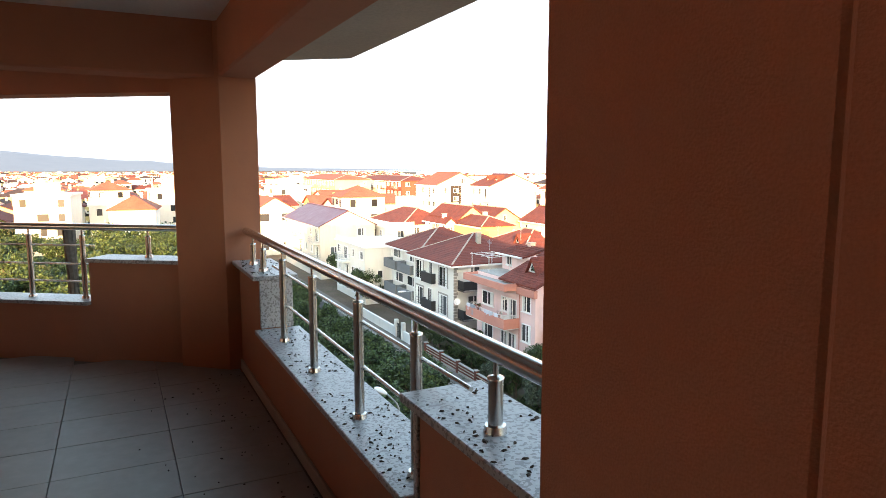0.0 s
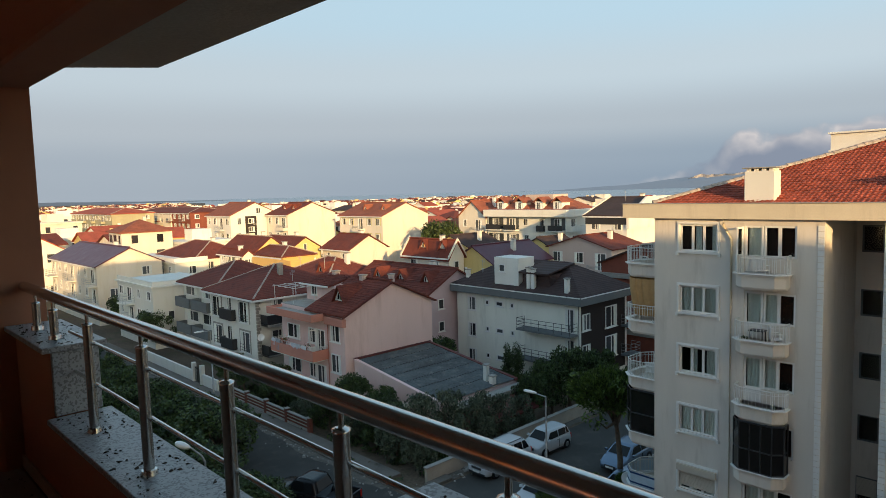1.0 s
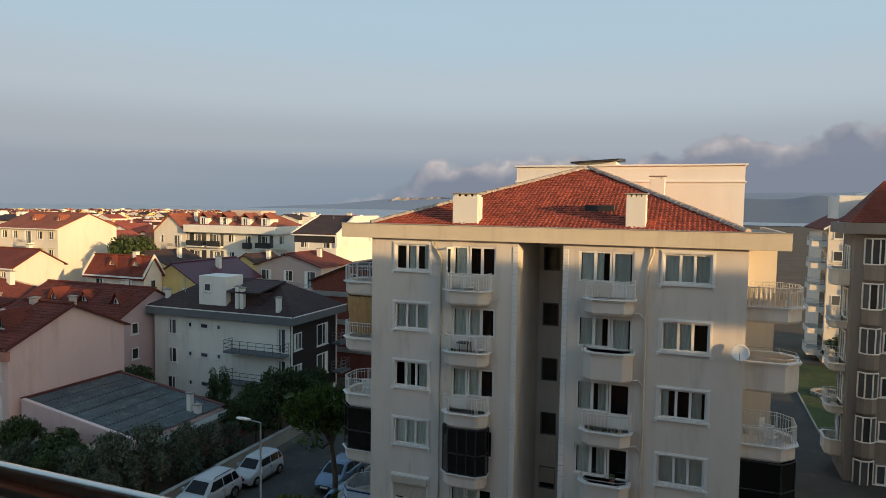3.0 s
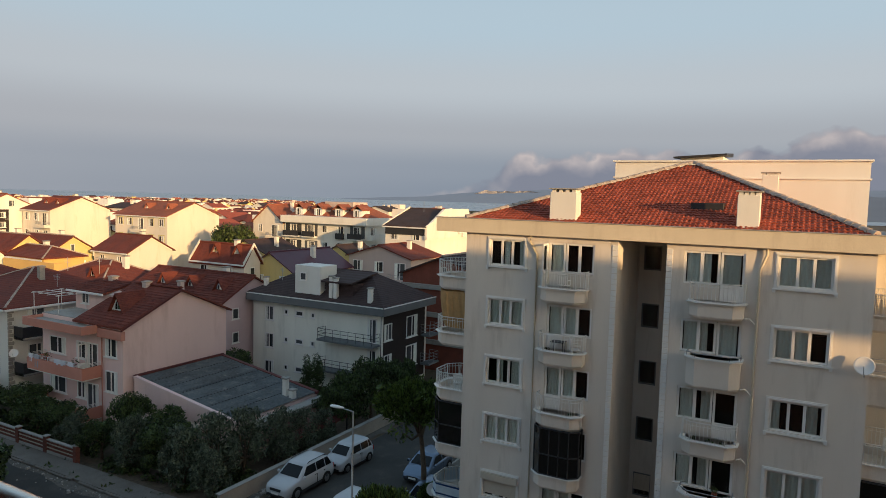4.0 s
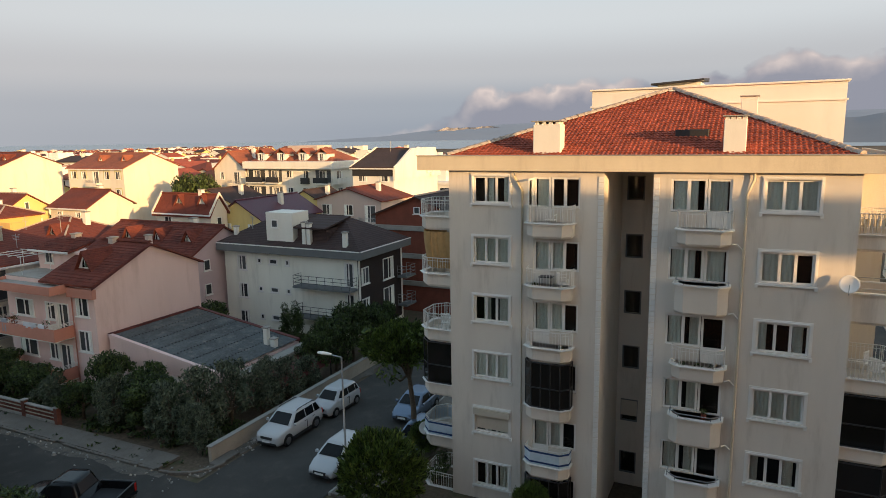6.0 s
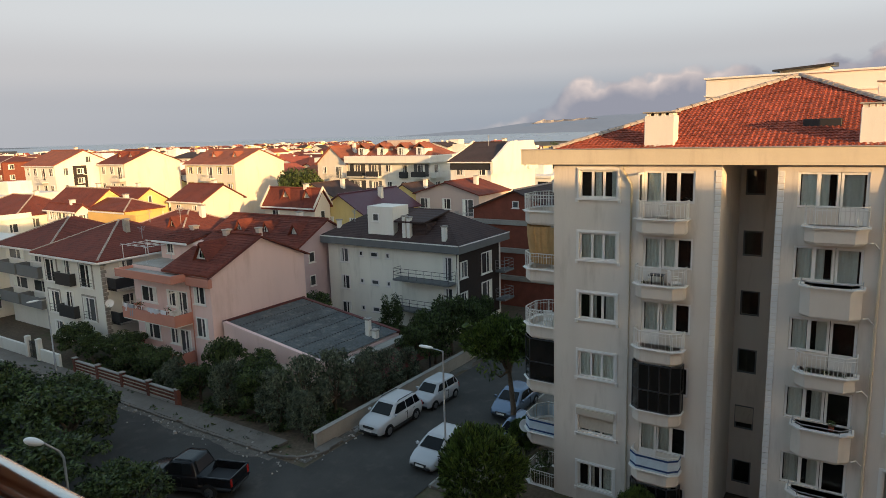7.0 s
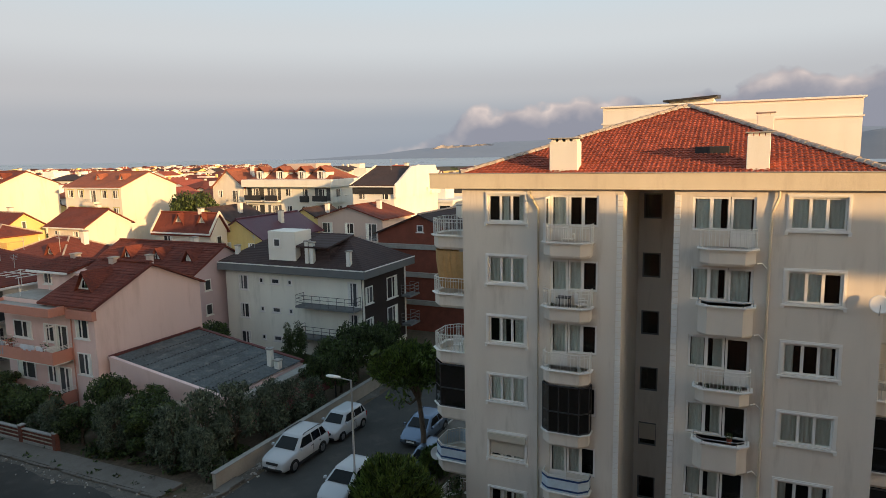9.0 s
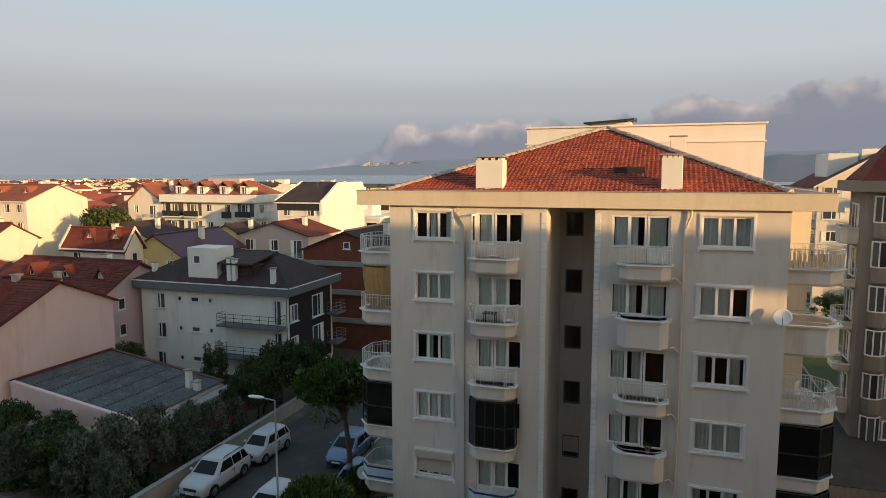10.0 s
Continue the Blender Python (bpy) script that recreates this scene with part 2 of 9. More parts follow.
M_TANCURTAIN = material("tan_outdoor_curtain", (0.46, 0.29, 0.13), 0.9, vary=0.15, broad=3)
M_SHUTTER = material("beige_roller_shutter", (0.55, 0.50, 0.42), 0.7, vary=0.08)
# near-black imitates the dark of rooms without light
M_ROOM = material("unlit_room_black", (0.014, 0.015, 0.017), 0.9)
M_PINK = material("pink_render", (0.78, 0.58, 0.54), 0.9, vary=0.06, fine=30, broad=0.3, bump=0.2, stain=(0.52, 0.33, 0.28), vertical=True)
M_CORAL = material("coral_render", (0.55, 0.25, 0.19), 0.85, vary=0.1, broad=0.6)
M_MAUVE = material("mauve_render", (0.58, 0.46, 0.48), 0.9, vary=0.08, broad=0.5)
M_MINT = material("pale_mint_render", (0.88, 0.87, 0.78), 0.9, vary=0.06, broad=0.4, stain=(0.52, 0.52, 0.45), vertical=True)
M_CHARCOAL = material("charcoal_cladding_and_dormer_shade", (0.032, 0.024, 0.023), 0.7, vary=0.2, broad=1)
M_GREYBAND = material("slate_grey_render", (0.16, 0.17, 0.175), 0.8, vary=0.1)
M_CREAM = material("cream_render", (0.74, 0.68, 0.59), 0.9, vary=0.08, fine=20, broad=0.3, bump=0.2, stain=(0.56, 0.46, 0.33), vertical=True)
M_YELLOW = material("yellow_render", (0.70, 0.56, 0.24), 0.9, vary=0.08, broad=0.3, stain=(0.55, 0.40, 0.16), vertical=True)
M_ORANGE = material("orange_yellow_render", (0.70, 0.45, 0.16), 0.9, vary=0.08, broad=0.3)
M_OLIVEWALL = material("olive_yellow_render", (0.55, 0.50, 0.24), 0.9, vary=0.08, broad=0.3)
M_BRICK = material("red_hollow_brick", (0.22, 0.068, 0.045), 0.92, vary=0.2, fine=12, broad=1.2, bump=0.4)
M_CONCRETE = material("grey_concrete", (0.34, 0.32, 0.29), 0.92, vary=0.15, fine=20, broad=0.7, bump=0.4, stain=(0.2, 0.18, 0.16), stain_amount=0.5)
# the shade on the second flats is put into this dark grey
M_SHADEDRENDER = material("shade_darkened_render", (0.225, 0.205, 0.185), 0.92, vary=0.15, fine=20, broad=0.7, bump=0.3, stain=(0.15, 0.135, 0.12), stain_amount=0.5, vertical=True)
M_KHAKI = material("khaki_render", (0.40, 0.37, 0.25), 0.9, vary=0.08, broad=0.3, stain=(0.30, 0.27, 0.18), vertical=True)
M_FENCEBRICK = material("dark_red_fence_brick", (0.17, 0.062, 0.045), 0.92, vary=0.25, fine=12, broad=1.2, bump=0.4, random_tone=0.5)
M_BEIGE = material("beige_pink_render", (0.56, 0.46, 0.42), 0.9, vary=0.07, broad=0.4, stain=(0.44, 0.36, 0.32), vertical=True)
M_LAUNDRY = material("washed_cloth", (0.40, 0.40, 0.42), 0.95, vary=0.2, random_tone=1.2)
M_WALLGARDEN = material("rendered_garden_wall", (0.44, 0.38, 0.31), 0.92, vary=0.14, broad=0.7, bump=0.3, stain=(0.25, 0.2, 0.17))
M_SHEDROOF = material("grey_fibre_cement_sheet", (0.125, 0.14, 0.145), 0.85, vary=0.3, fine=6, broad=0.6, bump=0.2, stain=(0.27, 0.27, 0.25), stain_amount=0.7)
M_MAROON = material("maroon_sheet_metal", (0.13, 0.036, 0.032), 0.6, vary=0.15)
M_ASPHALT = material("asphalt", (0.060, 0.056, 0.051), 0.92, vary=0.28, fine=25, broad=0.35, bump=0.5, stain=(0.105, 0.092, 0.078), stain_amount=0.6)
M_DUST = material("pale_street_dust", (0.135, 0.118, 0.100), 0.97, vary=0.3, fine=14, broad=1.2, bump=0.4, stain=(0.062, 0.060, 0.058), stain_amount=0.9)
M_PAVING = material("worn_paving", (0.17, 0.15, 0.13), 0.92, vary=0.2, fine=12, broad=0.8, bump=0.4, stain=(0.13, 0.11, 0.09), stain_amount=0.6)
M_SOIL = material("dry_earth", (0.115, 0.085, 0.06), 0.97, vary=0.35, fine=6, broad=0.15, bump=0.6, stain=(0.06, 0.075, 0.03), stain_amount=0.8)
M_GRASS = material("rough_grass_ground", (0.050, 0.072, 0.022), 0.97, vary=0.4, fine=8, broad=0.2, bump=0.8, stain=(0.13, 0.11, 0.05), stain_amount=0.6)
M_BARK = material("grey_brown_bark", (0.12, 0.09, 0.065), 0.95, vary=0.3, fine=15, broad=3, bump=0.7)
M_LEAF_DARK = leaf_material("dark_green_leaves", (0.007, 0.013, 0.004), (0.080, 0.118, 0.032))
M_LEAF_OLIVE = leaf_material("grey_olive_leaves", (0.022, 0.032, 0.019), (0.15, 0.18, 0.115))
M_LEAF_PINE = leaf_material("pine_needles", (0.010, 0.020, 0.005), (0.125, 0.19, 0.036))
M_CARWHITE = material("white_car_paint", (0.52, 0.53, 0.545), 0.16, vary=0.02, bump=0.0)
M_CARBLACK = material("black_car_paint", (0.010, 0.010, 0.012), 0.18, vary=0.1, bump=0.0)
M_CARSILVER = material("silver_blue_car_paint", (0.17, 0.22, 0.30), 0.22, metal=0.5, vary=0.03, bump=0.0)
M_CARGLASS = glass_material("car_window_glass", (0.010, 0.011, 0.012), 0.07)
M_CARGLASS.node_tree.nodes["Principled BSDF"].inputs["IOR"].default_value = 1.28
M_TYRE = material("tyre_rubber", (0.018, 0.018, 0.018), 0.9)
M_RIM = material("alloy_rim", (0.45, 0.45, 0.46), 0.3, metal=1.0)
M_REDLAMP = material("red_tail_lamp", (0.45, 0.02, 0.015), 0.25, bump=0.0)
M_HEADLAMP = material("clear_headlamp", (0.62, 0.64, 0.66), 0.12, bump=0.0)
M_PLASTIC = material("dark_trim_plastic", (0.03, 0.03, 0.032), 0.7)
M_GALV = material("galvanised_pole", (0.40, 0.41, 0.42), 0.5, metal=0.6, vary=0.1)
M_BLUECLOTH = material("blue_white_balcony_cloth", (0.50, 0.60, 0.68), 0.9, vary=0.1, broad=3)
M_NAVY = material("navy_stripe_cloth", (0.03, 0.06, 0.16), 0.9)
M_SEA = material("sea_water", (0.24, 0.28, 0.32), 0.30, spec=0.5, vary=0.15, fine=0.05, broad=0.004, bump=0.05)
M_HILL = material("far_hill_haze_glow", (0.035, 0.04, 0.045), 1.0, vary=0.18, fine=0.02, broad=0.003, bump=0.0)
M_HILL2 = material("green_hill_haze_glow", (0.04, 0.045, 0.05), 1.0, vary=0.12, fine=0.02, broad=0.003, bump=0.0)
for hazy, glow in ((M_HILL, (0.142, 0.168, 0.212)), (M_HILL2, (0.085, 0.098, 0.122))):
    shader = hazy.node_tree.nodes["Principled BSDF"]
    shader.inputs["Emission Color"].default_value = (*glow, 1)      # haze painted as emission, in place of air light before the far hills
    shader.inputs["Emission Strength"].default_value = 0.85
M_CLIFF = material("pale_quarry_cliff", (0.60, 0.56, 0.55), 1.0, vary=0.25, fine=0.05, broad=0.02, bump=0.0)


# ---------------------------------------------------------------- mesh tools
BASE = {}


class Shape:
    """Vertices and faces gathered in world metres."""

    def __init__(self):
        self.v, self.f, self.smooth = [], [], set()

    def add(self, verts, faces, smooth=False):
        n = len(self.v)
        self.v.extend(tuple(p) for p in verts)
        for f in faces:
            if smooth:
                self.smooth.add(len(self.f))
            self.f.append(tuple(n + i for i in f))
        return self

    def box(self, x0, x1, y0, y1, z0, z1, bev=0.0):
        if bev <= 0:
            return self.add([(x, y, z) for z in (z0, z1) for y in (y0, y1) for x in (x0, x1)],
                            [(0, 2, 3, 1), (4, 5, 7, 6), (0, 1, 5, 4), (2, 6, 7, 3), (0, 4, 6, 2), (1, 3, 7, 5)])
        b, s = bev, []
        for z, inset in ((z0, b), (z0 + b, 0), (z1 - b, 0), (z1, b)):
            i = inset
            s.append([(x0 + b, y0 + i, z), (x1 - b, y0 + i, z), (x1 - i, y0 + b, z), (x1 - i, y1 - b, z), (x1 - b, y1 - i, z), (x0 + b, y1 - i, z), (x0 + i, y1 - b, z), (x0 + i, y0 + b, z)])
        return self.loft(s, caps=True)

    def loft(self, rings, caps=True, closed=True, smooth=False):
        n, verts, faces = len(rings[0]), [p for r in rings for p in r], []
        for k in range(len(rings) - 1):
            for i in range(n if closed else n - 1):
                j = (i + 1) % n
                faces.append((k * n + i, k * n + j, (k + 1) * n + j, (k + 1) * n + i))
        self.add(verts, faces, smooth)
        if caps:
            m = len(rings) - 1
            self.add(rings[0], [tuple(reversed(range(n)))])
            self.add(rings[m], [tuple(range(n))])
        return self

    def prism(self, poly, z0, z1):
        """poly: xy points, anticlockwise."""
        return self.loft([[(x, y, z0) for x, y in poly], [(x, y, z1) for x, y in poly]])

    def tube(self, points, r, sides=8, caps=True, smooth=True):
        pts = [Vector(p) for p in points]
        radii = r if isinstance(r, (list, tuple)) else [r] * len(pts)
        rings = []
        for i, p in enumerate(pts):
            d = (pts[min(i + 1, len(pts) - 1)] - pts[max(i - 1, 0)]).normalized()
            side = d.cross(Vector((0, 0, 1)))
            if side.length < 1e-3:
                side = d.cross(Vector((0, 1, 0)))
            side.normalize()
            up = side.cross(d)
            rings.append([p + (side * math.cos(a) + up * math.sin(a)) * radii[i] for a in (2 * math.pi * k / sides for k in range(sides))])
        return self.loft(rings, caps=caps, smooth=smooth)

    def moved(self, m):
        out = Shape()
        out.v = [tuple(m @ Vector(p)) for p in self.v]
        out.f, out.smooth = list(self.f), set(self.smooth)
        return out


def mesh_of(name, shape, mat, base=(0, 0, 0)):
    me = bpy.data.meshes.new(name)
    bx, by, bz = base
    me.from_pydata([(x - bx, y - by, z - bz) for x, y, z in shape.v], [], shape.f)
    if shape.smooth:
        flags = np.zeros(len(shape.f), dtype=bool)
        flags[list(shape.smooth)] = True
        me.polygons.foreach_set("use_smooth", flags)
    me.materials.append(mat)
    me.update()
    return me


def thing(name, base, label, category, group="", kind=""):
    """An empty at its base that holds the parts of one thing."""
    ob = new(name)
    ob.empty_display_size = 0.1
    ob.location = base
    BASE[ob.name] = tuple(base)
    return tagged(ob, label, category, group, kind)


def part(name, shape, mat, parent, label="", kind=""):
    base = BASE[parent.name]
    ob = new(name, mesh_of(name, shape, mat, base))
    ob.parent = parent
    BASE[ob.name] = base
    return tagged(ob, label, kind=kind)


def single(name, shape, mat, label, category, group="", kind="", base=None):
    """A thing that is one mesh."""
    if base is None:
        a = np.array(shape.v)
        base = (*(a.min(0)[:2] + a.max(0)[:2]) / 2, a.min(0)[2])
        base = tuple(float(c) for c in base)
    ob = new(name, mesh_of(name, shape, mat, base))
    ob.location = base
    BASE[ob.name] = base
    return tagged(ob, label, category, group, kind)


def wall_with_holes(s, axis, at, thick, a0, a1, z0, z1, holes):
    """A wall across axis ('x' or 'y') from at to at + thick, spanning a0..a1, z0..z1, with holes (b0, b1, c0, c1)."""
    avals = sorted({a0, a1, *[h[0] for h in holes], *[h[1] for h in holes]})
    zvals = sorted({z0, z1, *[h[2] for h in holes], *[h[3] for h in holes]})
    avals = [a for a in avals if a0 <= a <= a1]
    zvals = [z for z in zvals if z0 <= z <= z1]

    def hole(a, z):
        return any(h[0] < a < h[1] and h[2] < z < h[3] for h in holes)

    def put(a, d, z):
        if callable(axis):
            return axis(a, at + d, z)
        return (at + d, a, z) if axis == "x" else (a, at + d, z)

    def solid(i, k):
        return 0 <= i < len(avals) - 1 and 0 <= k < len(zvals) - 1 and not hole((avals[i] + avals[i + 1]) / 2, (zvals[k] + zvals[k + 1]) / 2)

    for i in range(len(avals) - 1):
        for k in range(len(zvals) - 1):
            if not solid(i, k):
                continue
            p, q, r, t = avals[i], avals[i + 1], zvals[k], zvals[k + 1]
            for d in (0, thick):
                s.add([put(p, d, r), put(q, d, r), put(q, d, t), put(p, d, t)], [(0, 1, 2, 3)])
            if not solid(i - 1, k):
                s.add([put(p, 0, r), put(p, thick, r), put(p, thick, t), put(p, 0, t)], [(0, 1, 2, 3)])
            if not solid(i + 1, k):
                s.add([put(q, 0, r), put(q, thick, r), put(q, thick, t), put(q, 0, t)], [(0, 1, 2, 3)])
            if not solid(i, k - 1):
                s.add([put(p, 0, r), put(q, 0, r), put(q, thick, r), put(p, thick, r)], [(0, 1, 2, 3)])
            if not solid(i, k + 1):
                s.add([put(p, 0, t), put(q, 0, t), put(q, thick, t), put(p, thick, t)], [(0, 1, 2, 3)])
    return s


# ---------------------------------------------------------------- ground, streets, sea, far hills
def sheet(name, x0, x1, y0, y1, z, mat, label, category):
    return single(name, Shape().add([(x0, y0, z), (x1, y0, z), (x1, y1, z), (x0, y1, z)], [(0, 1, 2, 3)]), mat, label, category, kind="structure")


g = GROUND
sheet("ground", -4000, 4800, -4000, 4800, g - 0.06, M_SOIL, "dry brown earth and rough plots between the houses", "ground")
sheet("road_along", 14.6, 22.6, -120, 420, g - 0.02, M_ASPHALT, "grey asphalt street running past the garden walls", "road")
sheet("road_cross", 22.6, 150, 21.4, 28.2, g - 0.016, M_ASPHALT, "grey asphalt side street with dusty edges", "road")
sheet("ground_field", -60, 13.4, 26, 330, g - 0.045, M_GRASS, "rough green grass strip and field below the balcony", "grass")
sheet("ground_verge", 14.6, 19.0, 50, 330, g - 0.012, M_GRASS, "green verge with trees beside the street", "grass")
sheet("water", 880, 4800, -4000, 4800, g + 0.5, M_SEA, "calm blue-grey sea strait beyond the town", "sea")


# added sheet; its reflection of the low sky stands in for haze
single("water_bay", Shape().add([(400, 900, g + 0.5), (879.9, 900, g + 0.5), (879.9, 1976, g + 0.5)], [(0, 1, 2)]), M_SEA, "water sheet added to pass for haze beyond the town", "sea", kind="structure")


def kerb(name, x0, x1, y0, y1, label):
    s = Shape().box(x0, x1, y0, y1, g - 0.05, g + 0.13, 0.02)
    return single(name, s, M_CONCRETE, label, "kerb", kind="structure")


def pavement(name, x0, x1, y0, y1):
    s = Shape().box(x0, x1, y0, y1, g - 0.05, g + 0.11, 0.01)
    return single(name, s, M_PAVING, "worn dusty concrete pavement beside the street", "pavement", kind="structure")


pavement("pavement_garden", 22.78, 24.3, 31.2, 200)
pavement("pavement_corner", 24.3, 26.0, 28.45, 29.1)
kerb("kerb_garden", 22.6, 22.75, 62, 200, "concrete kerb along the yard walls")
pavement("pavement_flats", 24.4, 150, 18.4, 21.2)
kerb("kerb_flats", 24.4, 150, 21.2, 21.35, "concrete kerb in front of the block of flats")
kerb("kerb_near", 14.4, 14.6, -60, 300, "low concrete kerb by the grass strip")


def hill(name, points, mat, label, foot=-5.0, depth=500.0):
    """A far ridge: (x, y, height) along its crest, sloping down towards the sea on both sides."""
    s, rings = Shape(), []
    for x, y, h in points:
        d = Vector((x, y, 0)).normalized()
        ring = []
        for k, f in ((-1.0, 0.0), (-0.6, 0.45), (-0.25, 0.85), (0.0, 1.0), (0.6, 0.5)):
            w = noise.noise(Vector((x * 0.004 + k * 3, y * 0.004, k))) * 0.16
            p = Vector((x, y, 0)) + d * (k * depth)
            ring.append((p.x, p.y, foot + h * max(0.0, f + w * (f > 0) * (f < 1))))
        rings.append(ring)
    s.loft(rings, caps=False, closed=False, smooth=True)
    return single(name, s, mat, label, "hill", kind="structure")


def ridge_points(a0, a1, dist, profile, n=60):
    pts = []
    for i in range(n + 1):
        t = i / n
        a = radians(a0 + (a1 - a0) * t)
        k = t * (len(profile) - 1)
        j = min(int(k), len(profile) - 2)
        h = profile[j] + (profile[j + 1] - profile[j]) * (k - j)
        h += 7 * noise.noise(Vector((i * 0.35, dist * 0.01, 0.3))) * min(1.0, h / 40)
        pts.append((dist * math.sin(a), dist * math.cos(a), max(h, 1.0)))
    return pts


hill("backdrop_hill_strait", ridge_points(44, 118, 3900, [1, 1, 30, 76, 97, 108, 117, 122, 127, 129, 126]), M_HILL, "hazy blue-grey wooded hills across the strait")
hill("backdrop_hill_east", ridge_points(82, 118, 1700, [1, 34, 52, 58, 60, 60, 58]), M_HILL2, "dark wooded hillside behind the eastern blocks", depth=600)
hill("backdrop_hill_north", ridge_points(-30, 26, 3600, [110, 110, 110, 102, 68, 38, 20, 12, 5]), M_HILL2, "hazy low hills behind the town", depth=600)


def quarry():
    s, n = Shape(), 40
    for i in range(n):
        t0, t1 = i / n, (i + 1) / n
        q = []
        for t, up in ((t0, 0), (t1, 0), (t1, 1), (t0, 1)):
            a = radians(64.0 + 5.5 * t)
            lift = 47 + 17 * t + 6 * noise.noise(Vector((t * 9, 2, 0)))
            thick = (11 + 9 * math.exp(-((t - 0.2) / 0.13) ** 2)) * (0.75 + 0.4 * abs(noise.noise(Vector((t * 13, 5, 0))))) * min(1, 8 * t + 0.1, 8 * (1 - t) + 0.1)
            r = 3640 - up * 25
            q.append((r * math.sin(a), r * math.cos(a), lift + up * thick))
        s.add(q, [(0, 1, 2, 3)])
    single("backdrop_cliff", s, M_CLIFF, "pale sunlit quarry scar on the far hillside", "cliff", kind="structure")


quarry()

# ---------------------------------------------------------------- the building with the balcony
FLOOR = 15.1
U2 = Vector((-0.82, 0.572))            # the way the second bay runs


def own_building():
    """The salmon building carrying the balcony, closed round the camera, plus unseen shade casters."""
    s = Shape()
    s.box(-16, 0.14, -40, 5.3, g - 0.05, FLOOR - 0.25)
    s.box(-16, -5.0, 5.3, 22, g - 0.05, FLOOR - 0.25)
    s.box(-16, -5.8, -40, -3.0, FLOOR - 0.25, 17.75)
    s.box(-16, -8.0, 9.6, 22, FLOOR - 0.25, 17.75)
    # unseen low west parapet; the gap above is added to brighten the pillar
    s.box(-4.3, -4.1, -3.0, 7.7, FLOOR - 0.03, 15.95)
    s.box(-5.8, 0.10, -40, -3.0, FLOOR - 0.25, 17.75)
    single("wall_own_building", s, M_SALMON, "salmon rendered body of the apartment building", "wall", kind="structure")
    # unseen upper mass, its height set by the shadow it casts
    up = Shape().box(-16, 0.1, -40, 5.0, 17.96, 21.7).box(-16, -3.0, 5.0, 16, 17.96, 21.7)
    single("wall_upper_floors", up, M_SALMON, "unseen salmon upper floors added to shade the near houses", "wall", kind="structure")
    # added blocks; heights, gap and floating slab shape the light on the flats
    low = Shape().box(-16, 0.1, -56.6, -40.01, g - 0.05, 24.03).box(-0.4, 0.1, -67, -57.0, 21.95, 24.03).box(-16, 0.1, -67, -57.0, g - 0.05, 20.88).box(-2, 0.1, -95, -67, g - 0.05, 23.35)
    # unseen, added only to keep the eastern blocks in shade
    tall = Shape().box(-2, 0.1, -150, -95.5, g - 0.05, 36.0)
    single("wall_tall_building", tall, M_SALMON, "unseen tall block added to shade the flats beyond", "wall", kind="structure")
    single("wall_next_building", low, M_SALMON, "unseen blocks and raised slab that shape the sunlight on the facade", "wall", kind="structure")


def along2(p, t, off=0.0):
    """A point t metres along the second bay from p, off metres outwards."""
    return (p[0] + U2.x * t + U2.y * off, p[1] + U2.y * t - U2.x * off)


